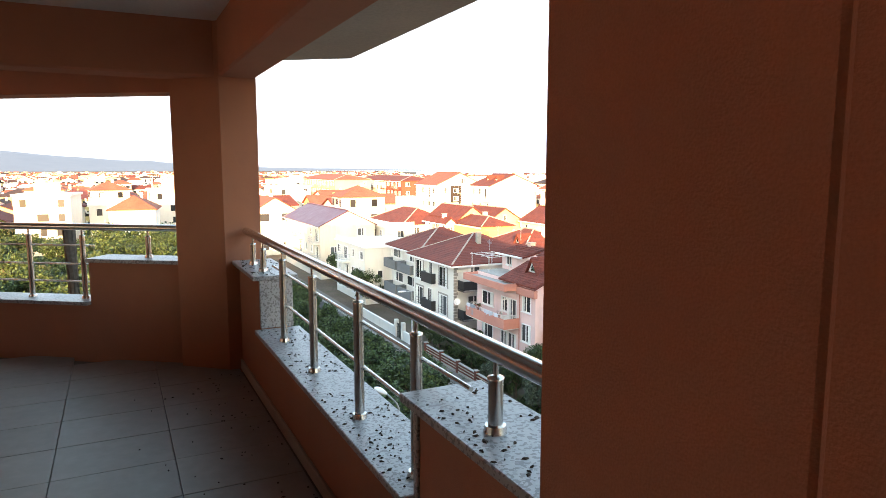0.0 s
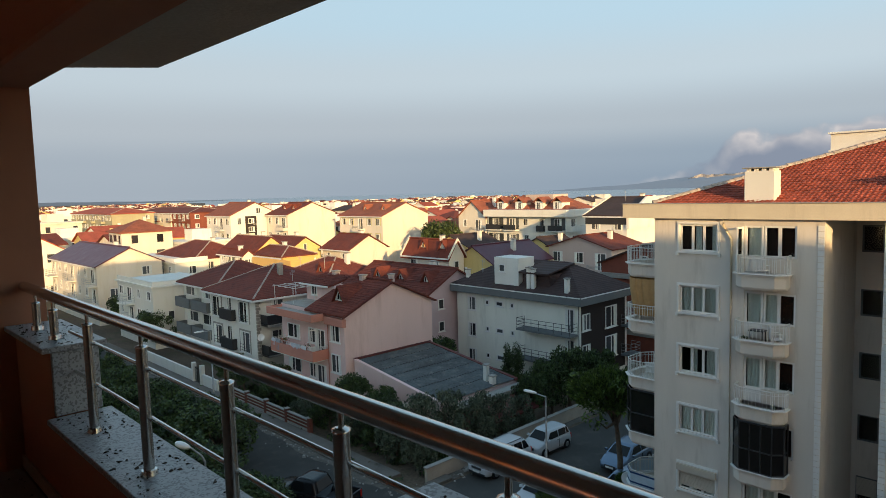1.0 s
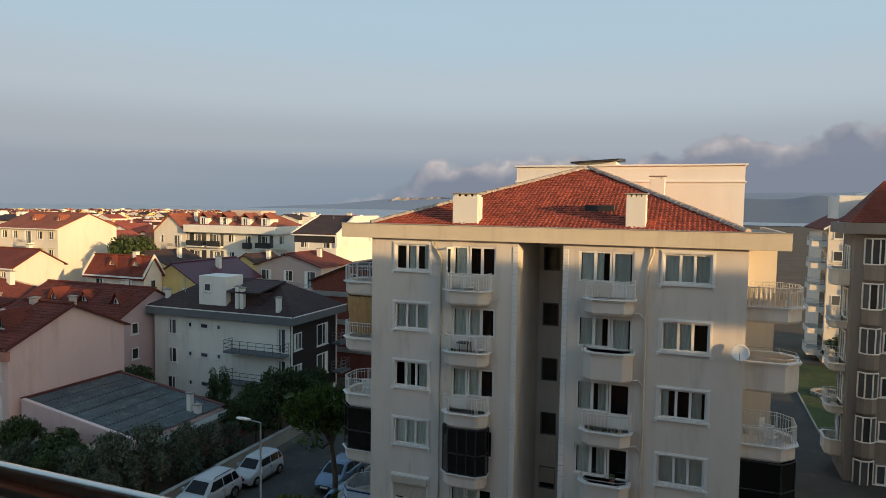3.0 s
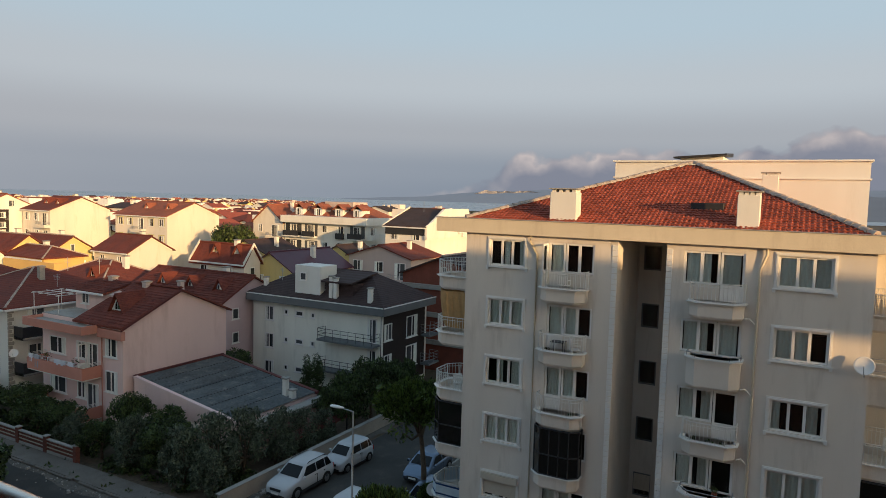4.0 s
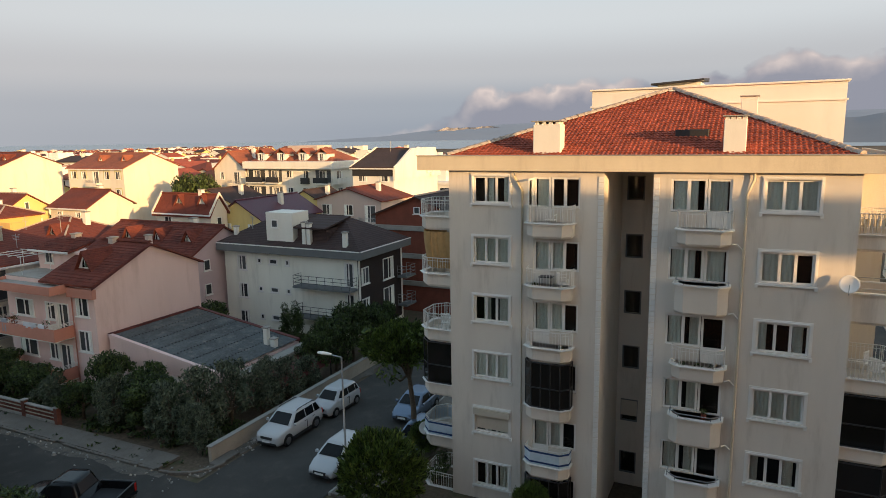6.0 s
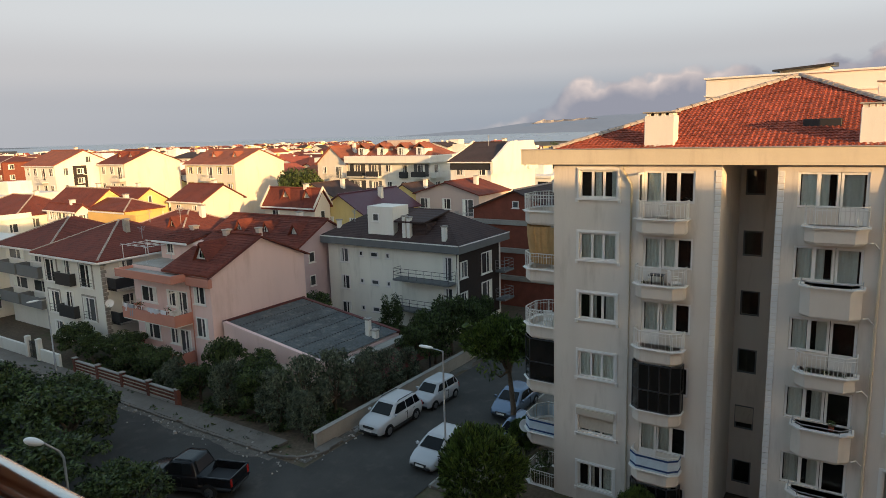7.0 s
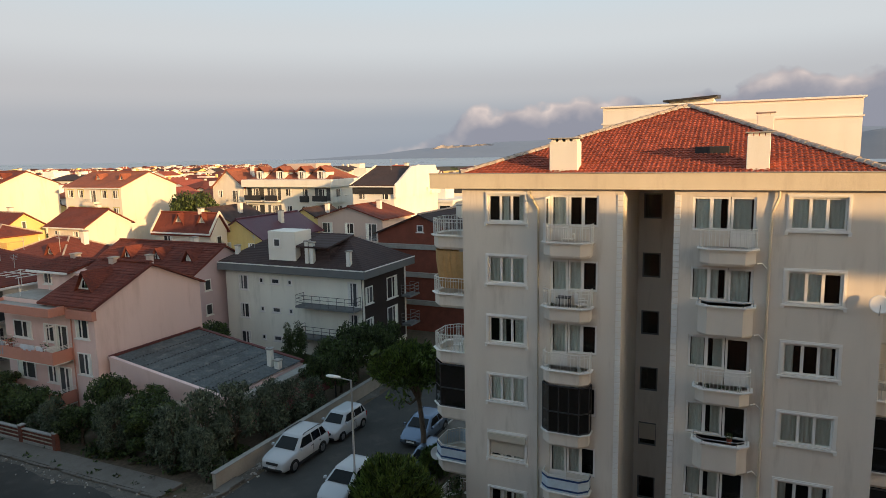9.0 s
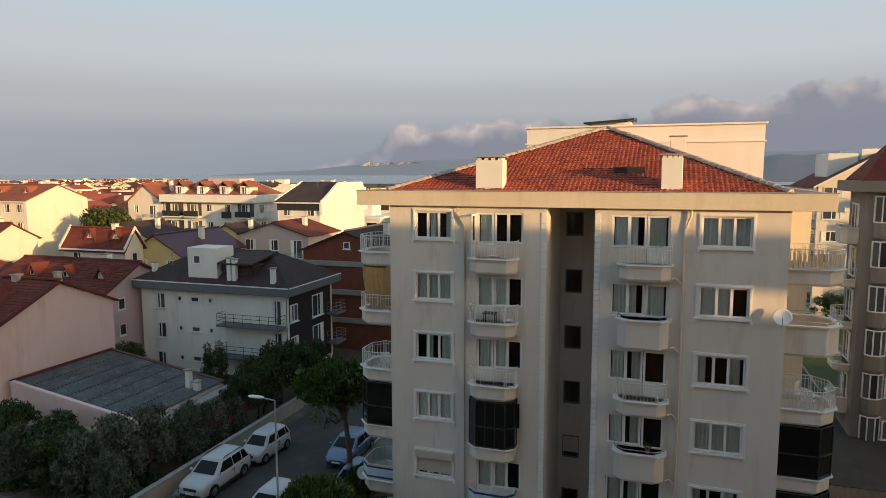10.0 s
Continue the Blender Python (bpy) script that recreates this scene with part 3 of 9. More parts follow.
def balcony_shell():
    slab = Shape().prism([(-7.9, -3.0), (0.14, -3.0), (0.14, 5.3), along2((0.14, 5.3), 6.5), (-7.9, 9.6)], FLOOR - 0.25, FLOOR - 0.03)
    single("floor_slab", slab, M_GROUT, "grouted screed slab of the balcony floor", "floor", kind="structure")
    ceil = Shape().prism([(-7.9, -3.0), (-0.16, -3.0), (-0.16, 5.12), along2((-0.16, 5.12), 6.3), (-7.9, 9.6)], 17.78, 17.94)
    single("ceiling", ceil, M_CEIL, "plain white painted balcony ceiling", "ceiling", kind="structure")
    tip = (0.87, 5.06)
    soff = Shape().prism([(0.115, -6.0), (tip[0], -6.0), tip, along2(tip, 7.0), along2((0.115, 5.3), 7.0), (0.115, 5.3)], 17.57, 17.60)
    single("soffit", soff, M_SOFFIT, "bare grey plaster soffit of the overhanging slab", "ceiling", kind="structure")
    rim = Shape().prism([(0.11, -6.0), (tip[0] + 0.02, -6.0), (tip[0] + 0.02, tip[1] + 0.01), along2((tip[0] + 0.02, tip[1] + 0.01), 7.0), along2((0.11, 5.3), 7.0), (0.11, 5.3)], 17.602, 17.95)
    single("trim_slab_edge", rim, M_SLABEDGE, "dark weathered edge of the overhanging slab", "slab edge", kind="structure")
    # beams
    beam = Shape().box(-0.16, 0.113, -3.0, 5.099, 17.37, 17.955, 0.015)
    single("beam_parapet", beam, M_SALMON, "salmon rendered edge beam over the parapet", "beam", kind="structure")
    cross = Shape().box(-7.9, -0.18, 5.12, 5.42, 17.37, 17.957, 0.015)
    single("beam_cross", cross, M_SALMON, "salmon rendered cross beam at the corner column", "beam", kind="structure")
    a, b = (-0.47, 5.47), along2((-0.47, 5.47), 6.0)
    lin = Shape().prism([a, along2(a, 0, 0.27), along2(b, 0, 0.27), b], 17.28, 17.953)
    single("beam_second_bay", lin, M_SALMON, "salmon rendered lintel over the second balcony bay", "beam", kind="structure")
    col = Shape().prism([(-0.16, 5.1), (0.115, 5.1), (0.115, 5.36), (-0.33, 5.66), (-0.485, 5.39)], FLOOR - 0.03, 17.96)
    single("column_corner", col, M_SALMON, "salmon rendered corner column of the balcony", "column", kind="structure")
    pil = Shape().box(-0.347, 0.13, 0.14, 0.588, FLOOR - 0.03, 17.96, 0.012)
    single("column_pillar", pil, M_SALMON, "salmon rough-rendered pillar beside the balcony rail", "column", kind="structure")
    side = Shape().box(-0.366, 0.1, -3.0, 0.138, FLOOR - 0.03, 17.955, 0.012)
    single("wall_side", side, M_SALMON, "salmon rough-rendered wall return behind the pillar", "wall", kind="structure")
    # parapet of the first bay, with its low middle stretch
    par = Shape()
    par.box(-0.06, 0.14, 0.596, 1.66, FLOOR - 0.03, 15.94)
    par.box(-0.06, 0.14, 1.66, 4.27, FLOOR - 0.03, 15.58)
    par.box(-0.06, 0.14, 4.27, 5.098, FLOOR - 0.03, 15.94)
    single("wall_parapet", par, M_SALMON, "salmon rendered stepped balcony parapet", "wall", kind="structure")
    skirt = Shape().box(-0.078, -0.062, 0.6, 5.097, FLOOR, FLOOR + 0.08, 0.003)
    single("baseboard_parapet", skirt, M_SKIRT, "beige skirting tile at the parapet foot", "skirting", kind="structure")
    for nm, y0, y1, z in (("sill_near", 0.597, 1.70, 15.942), ("sill_low", 1.702, 4.228, 15.582), ("sill_far", 4.23, 5.098, 15.942)):
        s = Shape().box(-0.115, 0.19, y0, y1, z, z + 0.03, 0.004)
        single(nm, s, M_GRANITE, "speckled grey granite parapet sill scattered with crumbs", "sill", kind="structure")
    for nm, y in (("trim_step_near", 1.662), ("trim_step_far", 4.238)):
        s = Shape().box(-0.07, 0.15, y, y + 0.03, 15.613, 15.94, 0.003)
        single(nm, s, M_GRANITE, "granite upright facing at the parapet step", "facing", kind="structure")
    # second bay
    o = (-0.45, 5.45)
    for nm, t0, t1, z in (("wall_bay_high", 0.0, 0.83, 15.92), ("wall_bay_low", 0.83, 4.6, 15.56)):
        s = Shape().prism([along2(o, t0), along2(o, t0, 0.2), along2(o, t1, 0.2), along2(o, t1)], FLOOR - 0.03, z)
        single(nm, s, M_SALMON, "salmon rendered parapet of the second bay", "wall", kind="structure")
        t = Shape().prism([along2(o, t0 + 0.002, -0.05), along2(o, t0 + 0.002, 0.25), along2(o, t1 - 0.002, 0.25), along2(o, t1 - 0.002, -0.05)], z + 0.002, z + 0.032)
        single(nm.replace("wall", "sill"), t, M_GRANITE, "speckled grey granite sill of the second bay", "sill", kind="structure")


def handrail(name, p, q, posts, rods, label):
    """A steel railing between two points; posts: (metres along, foot height); rods: (t0, t1, z)."""
    p, q = Vector(p), Vector(q)
    d = (q - p).normalized()
    n = Vector((d.y, -d.x, 0))
    rail = thing(name, (p.x, p.y, posts[0][1]), label, "railing")
    part("top_rail", Shape().tube([p, p + (q - p) * 0.5, q], 0.0285, 20), M_STEEL, rail, "round brushed steel handrail")
    for t, foot in posts:
        c = p + d * t
        s = Shape().tube([(c.x, c.y, foot + 0.004), (c.x, c.y, p.z - 0.075)], 0.0215, 16)
        post = part("post", s, M_STEEL, rail)
        collar = Shape().tube([(c.x, c.y, foot + 0.001), (c.x, c.y, foot + 0.022)], [0.034, 0.030], 16)
        part("base_collar", collar, M_STEEL, post, "flared steel foot collar")
        neck = Shape().tube([(c.x, c.y, p.z - 0.078), (c.x, c.y, p.z - 0.070), (c.x, c.y, p.z - 0.066)], [0.0235, 0.0235, 0.012], 14)
        neck.tube([(c.x, c.y, p.z - 0.07), (c.x, c.y, p.z - 0.02)], 0.008, 8)
        part("saddle", neck, M_STEEL, post, "steel pin that carries the handrail")
    for t0, t1, z in rods:
        a, b = p + d * t0 + n * 0.03, p + d * t1 + n * 0.03
        part("rod", Shape().tube([(a.x, a.y, z), (b.x, b.y, z)], 0.0085, 10), M_STEEL, rail)
    return rail


def crumbs():
    rng = random.Random(5)
    for nm, y0, y1, z, n in (("near", 0.65, 1.66, 15.972, 130), ("low", 1.75, 4.2, 15.612, 320), ("far", 4.27, 5.05, 15.972, 110)):
        s = Shape()
        for i in range(n):
            x, y = rng.uniform(-0.10, 0.17), rng.uniform(y0, y1)
            if noise.noise(Vector((x * 7, y * 3.2, 1))) < -0.12:
                continue
            r, a = rng.uniform(0.002, 0.010) * (1.6 if rng.random() < 0.15 else 1), rng.uniform(0, 6.28)
            pts = [(x + r * k * math.cos(a + b), y + r * k * math.sin(a + b)) for b, k in ((0, 1.3), (1.6, 0.6), (3.1, 1.0), (4.6, 0.7))]
            s.loft([[(u, v, z) for u, v in pts], [(u + (x - u) * 0.4, v + (y - v) * 0.4, z + rng.uniform(0.002, 0.006)) for u, v in pts]])
        single("leaf_crumbs", s, M_DEBRIS, "dark dry crumbs strewn over the granite sill", "debris", kind="stuff")
    s = Shape()
    for i in range(110):
        x, y = -0.1 - abs(rng.gauss(0, 0.28)), rng.uniform(1.2, 5.0)
        r, a = rng.uniform(0.004, 0.011), rng.uniform(0, 6.28)
        pts = [(x + r * k * math.cos(a + b), y + r * k * math.sin(a + b)) for b, k in ((0, 1.3), (1.6, 0.6), (3.1, 1.0), (4.6, 0.7))]
        s.loft([[(u, v, FLOOR + 0.001) for u, v in pts], [(u + (x - u) * 0.5, v + (y - v) * 0.5, FLOOR + 0.006) for u, v in pts]])
    single("floor_crumbs", s, M_DEBRIS, "dark dry crumbs on the floor tiles", "debris", kind="stuff")


own_building()
balcony_shell()
handrail("balcony_railing", (0, 0.56, 16.2), (0, 5.09, 16.2),
         [(1.286 - 0.56, 15.972), (1.82 - 0.56, 15.612), (2.43 - 0.56, 15.612), (3.161 - 0.56, 15.612), (3.854 - 0.56, 15.612), (4.45 - 0.56, 15.972), (4.82 - 0.56, 15.972)],
         [(0.98, 3.72, 15.83), (0.92, 3.72, 16.03)], "brushed stainless steel balcony railing on granite sills")
o2 = along2((-0.45, 5.45), 0.0, 0.1)
e2 = along2((-0.45, 5.45), 4.5, 0.1)
handrail("bay_railing", (*o2, 16.2), (*e2, 16.2), [(0.35, 15.952), (0.95, 15.592), (1.45, 15.592), (1.95, 15.592), (2.45, 15.592), (3.35, 15.592)],
         [(0.86, 4.4, 15.73), (0.86, 4.4, 15.88), (0.86, 4.4, 16.04)], "brushed stainless steel railing of the second balcony bay")
crumbs()


# ---------------------------------------------------------------- facade pieces
def put_on(face, at):
    """Maps (along, outwards, z) to the world for a wall that faces that way."""
    return {"-x": lambda a, d, z: (at - d, a, z), "+x": lambda a, d, z: (at + d, a, z),
            "-y": lambda a, d, z: (a, at - d, z), "+y": lambda a, d, z: (a, at + d, z)}[face]


def fbox(s, f, a0, a1, d0, d1, z0, z1):
    return s.add([f(a, d, z) for z in (z0, z1) for d in (d0, d1) for a in (a0, a1)],
                 [(0, 2, 3, 1), (4, 5, 7, 6), (0, 1, 5, 4), (2, 6, 7, 3), (0, 4, 6, 2), (1, 3, 7, 5)])


def frame_ring(s, f, a0, a1, d0, d1, z0, z1, w):
    fbox(s, f, a0, a0 + w, d0, d1, z0, z1)
    fbox(s, f, a1 - w, a1, d0, d1, z0, z1)
    fbox(s, f, a0 + w, a1 - w, d0, d1, z1 - w, z1)
    fbox(s, f, a0 + w, a1 - w, d0, d1, z0, z0 + w)


def window(parent, face, at, a0, a1, z0, z1, cuts=(), recess=0.10, surround=0.0, curtain=0.0, glass=None, mat=None, shutter=0.0, name="window", rng=random, bar=0.072):
    """A window in a hole a0..a1, z0..z1 of a wall: frame, panes, curtains behind them, moulded surround."""
    f, mat = put_on(face, at), mat or M_WHITE
    w = bar
    edges = [a0] + [a0 + (a1 - a0) * c for c in cuts] + [a1]
    holes = []
    for k in range(len(edges) - 1):
        lo = edges[k] + (w if k == 0 else w * 0.75)
        hi = edges[k + 1] - (w if k == len(edges) - 2 else w * 0.75)
        holes.append((lo, hi, z0 + w, z1 - w))
    s = wall_with_holes(Shape(), f, -recess - 0.05, 0.07, a0 + 0.003, a1 - 0.003, z0 + 0.003, z1 - 0.003, holes)
    win = part(name, s, mat, parent)
    for e0, e1 in zip(edges[:-1], edges[1:]):
        p = Shape()
        fbox(p, f, e0 + w * 0.7, e1 - w * 0.7, -recess - 0.024, -recess - 0.016, z0 + w * 0.9, z1 - w * 0.9)
        part("pane", p, glass or M_GLASS, win)
    if surround:
        t = Shape()
        b = surround
        wall_with_holes(t, f, 0.002, 0.035, a0 - b, a1 + b, z0 - b * 0.3, z1 + b, [(a0, a1, z0, z1)])
        part("surround", t, mat, win, "white moulded window surround")
        t = Shape()
        wall_with_holes(t, f, 0.038, 0.025, a0 - b * 0.62, a1 + b * 0.62, z0 - b * 0.25, z1 + b * 0.62, [(a0 - b * 0.2, a1 + b * 0.2, z0 + 0.01, z1 + b * 0.2)])
        part("moulding", t, mat, win)
        u = [(a0 - b * 1.3, z0 - b * 0.31), (a0 - b * 1.3, z0 - b * 1.5), (a0 - b * 0.45, z0 - b * 1.5), (a0 - b * 0.45, z0 - b * 0.75),
             (a1 + b * 0.45, z0 - b * 0.75), (a1 + b * 0.45, z0 - b * 1.5), (a1 + b * 1.3, z0 - b * 1.5), (a1 + b * 1.3, z0 - b * 0.31)]
        t = Shape().loft([[f(p, 0.003, q) for p, q in u], [f(p, 0.09, q) for p, q in u]])
        part("sill", t, mat, win)
    if shutter > 0:
        n = max(3, int((z1 - z0) * shutter / 0.055))
        for i in range(n):
            za = z1 - w - (z1 - z0 - w) * shutter * i / n
            t = Shape()
            fbox(t, f, a0 + 0.03, a1 - 0.03, -recess + 0.026, -recess + 0.04, za - 0.05, za - 0.004)
            part("shutter_slat", t, M_SHUTTER, win)
    return win


def curtain_behind(win, face, at, a0, a1, z0, z1, recess, spans, mat=None):
    f, n = put_on(face, at), 0
    for c0, c1 in spans:
        s = Shape()
        b0, b1 = a0 + (a1 - a0) * c0, a0 + (a1 - a0) * c1
        k = max(6, int((b1 - b0) / 0.04))
        pts = [(b0 + (b1 - b0) * i / k, -recess - 0.11 + 0.025 * math.sin(i * 1.7) + 0.01 * math.sin(i * 0.6)) for i in range(k + 1)]
        s.loft([[f(a, d, z0 + 0.03) for a, d in pts], [f(a, d, z1 - 0.03) for a, d in pts]], caps=False, closed=False, smooth=True)
        part("curtain", s, mat or M_CURTAIN, win)


def plan(a0, a1, depth, ch):
    return [(a0, 0.0), (a0, depth - ch), (a0 + ch * 1.1, depth), (a1 - ch * 1.1, depth), (a1, depth - ch), (a1, 0.0)]


def inset(a0, a1, depth, ch, e):
    return plan(a0 + e, a1 - e, depth - e, ch)


BARS = {}


def balcony(parent, face, at, a0, a1, depth, z, kind, ch=0.32, drop=0.62, rail_h=0.78, extra=""):
    """z: top of the solid band. kind: rail, solid, glazed, cloth."""
    f = put_on(face, at)
    ring = lambda e, zz: [f(a, d, zz) for a, d in inset(a0, a1, depth, ch, e)]
    top = z + (0.55 if kind == "solid" else 0.0)
    s = Shape().loft([ring(0.12, z - drop), ring(0.10, z - drop + 0.04), ring(0.06, z - drop + 0.10), ring(0.06, top - 0.07), ring(0.0, top - 0.06), ring(0.0, top), ring(0.13, top), ring(0.14, z - 0.28)])
    bal = part("balcony", s, M_RENDER, parent, "chamfered rendered balcony")
    if kind == "solid":
        cap = Shape().loft([ring(0.15, top + 0.001), ring(-0.03, top + 0.001), ring(-0.03, top + 0.05), ring(0.15, top + 0.05), ring(0.15, top + 0.001)], caps=False)
        part("cap", cap, M_WHITE, bal, "pale coping on the balcony wall")
        pts = inset(a0, a1, depth, ch, 0.06)
        r = Shape().tube([f(a, d, top + 0.20) for a, d in pts], 0.018, 6)
        for a, d in pts:
            r.tube([f(a, d, top + 0.04), f(a, d, top + 0.20)], 0.014, 5)
        part("rail", r, M_GALV, bal, "slim grey rail on the coping")
    if kind in ("rail", "cloth"):
        pts = inset(a0, a1, depth, ch, 0.05)
        r = Shape()
        for zz, rad in ((z + rail_h, 0.022), (z + rail_h * 0.82, 0.012), (z + 0.07, 0.014)):
            r.tube([f(a, d, zz) for a, d in pts], rad, 6)
        part("rail", r, M_RAILW, bal, "white painted iron rail")
        if "bar" not in BARS:
            BARS["bar"] = mesh_of("bar", Shape().tube([(0, 0, 0.03), (0, 0, rail_h)], 0.012, 4, caps=False), M_RAILW)
            BARS["rail_post"] = mesh_of("rail_post", Shape().tube([(0, 0, 0.03), (0, 0, rail_h)], 0.022, 6), M_RAILW)
        ox, oy, oz = BASE[bal.name]

        def stand(kind, a, d):
            ob = new(kind, BARS[kind])
            ob.parent = bal
            px, py, pz = f(a, d, z)
            ob.location = (px - ox, py - oy, pz - oz)

        for (pa, pd), (qa, qd) in zip(pts[:-1], pts[1:]):
            length = math.hypot(qa - pa, qd - pd)
            n = max(1, int(length / 0.135))
            for i in range(n):
                t = (i + 0.5) / n
                stand("bar", pa + (qa - pa) * t, pd + (qd - pd) * t)
            stand("rail_post", pa, pd)
        edge = Shape().loft([ring(0.15, z + 0.001), ring(-0.05, z + 0.001), ring(-0.05, z + 0.035), ring(0.15, z + 0.035), ring(0.15, z + 0.001)], caps=False)
        part("cap", edge, M_WHITE, bal)
    if kind == "cloth":
        pts = inset(a0, a1, depth, ch, 0.02)
        c = Shape().loft([[f(a, d, z + 0.06) for a, d in pts], [f(a, d, z + 0.72) for a, d in pts]], caps=False, closed=False)
        part("cloth", c, M_BLUECLOTH, bal, "pale blue and white cloth tied to the rail")
        for zz in (0.14, 0.62):
            pts2 = inset(a0, a1, depth, ch, 0.012)
            c = Shape().loft([[f(a, d, z + zz) for a, d in pts2], [f(a, d, z + zz + 0.09) for a, d in pts2]], caps=False, closed=False)
            part("stripe", c, M_NAVY, bal, "navy stripe on the cloth")
    if kind == "glazed":
        pts = inset(a0, a1, depth, ch, 0.04)
        w = Shape().loft([[f(a, d, z + 0.03) for a, d in pts], [f(a, d, z + 2.12) for a, d in pts]], caps=False, closed=False)
        part("glazing", w, M_DARKGLASS, bal, "dark tinted balcony glazing")
        m = Shape()
        for zz in (z + 0.04, z + 0.95, z + 2.10):
            m.tube([f(a, d, zz) for a, d in pts], 0.035, 4)
        for i, ((pa, pd), (qa, qd)) in enumerate(zip(pts[:-1], pts[1:])):
            n = 3 if i == 2 else 1
            for k in range(n):
                a, d = pa + (qa - pa) * k / n, pd + (qd - pd) * k / n
                m.tube([f(a, d, z + 0.03), f(a, d, z + 2.12)], 0.03, 4)
        part("mullions", m, M_BLACKMETAL, bal, "black aluminium glazing bars")
        cap = Shape().loft([ring(0.15, z + 0.001), ring(-0.05, z + 0.001), ring(-0.05, z + 0.035), ring(0.15, z + 0.035), ring(0.15, z + 0.001)], caps=False)
        part("cap", cap, M_WHITE, bal)
    return bal


def tiles(s, origin, along, up, rows, cols, inside, tw=0.25, th=0.34, lift=0.035, arc=4, rng=None):
    """Lapped barrel tiles on a slope: along the eave, and up the slope (unit vectors)."""
    o, a, u = Vector(origin), Vector(along), Vector(up)
    n = a.cross(u)
    if n.z < 0:
        n = -n
    rng = rng or random.Random(1)
    for r in range(rows):
        for c in range(cols):
            if not inside((c + 0.5) * tw, (r + 0.5) * th):
                continue
            j, k = rng.uniform(-0.010, 0.010), rng.uniform(-0.02, 0.02)
            lo, hi = [], []
            for i in range(arc + 1):
                x = i / arc
                h = math.sin(math.pi * min(1, x / 0.62)) * 0.028 if x < 0.62 else -math.sin(math.pi * (x - 0.62) / 0.38) * 0.012
                base = o + a * ((c + x) * tw)
                lo.append(base + u * (r * th + k) + n * (h + lift + j))
                hi.append(base + u * ((r + 1) * th + 0.05) + n * (h * 0.9 + 0.006 + j))
            foot = [p - n * 0.035 for p in lo]
            s.add(foot + lo + hi, [(i, i + 1, arc + 2 + i, arc + 1 + i) for i in range(arc)] + [(arc + 1 + i, arc + 2 + i, 2 * arc + 3 + i, 2 * arc + 2 + i) for i in range(arc)])
    return s


def ridge_caps(parent, p, q, mat, r=0.11, step=0.36):
    p, q = Vector(p), Vector(q)
    d, length = (q - p).normalized(), (q - p).length
    n = int(length / step)
    side = d.cross(Vector((0, 0, 1))).normalized()
    up = side.cross(d)
    rng = random.Random(int(length * 100))
    for i in range(n):
        s = Shape()
        rings = []
        for t, rr in ((i * step, r * 1.12), ((i + 1) * step + 0.04, r * 0.94)):
            c = p + d * t + up * rng.uniform(0.0, 0.03)
            rings.append([c + side * (math.cos(a) * rr * 1.2) + up * (math.sin(a) * rr) for a in (math.pi * k / 6 for k in range(7))])
        s.loft(rings, caps=False, closed=False, smooth=True)
        s.add(rings[0], [tuple(range(7))])
        part("ridge_tile", s, mat, parent)


# ---------------------------------------------------------------- the block of flats across the street
STOREY = 2.75
FX, FY0, FY1 = 27.2, -0.42, 15.8


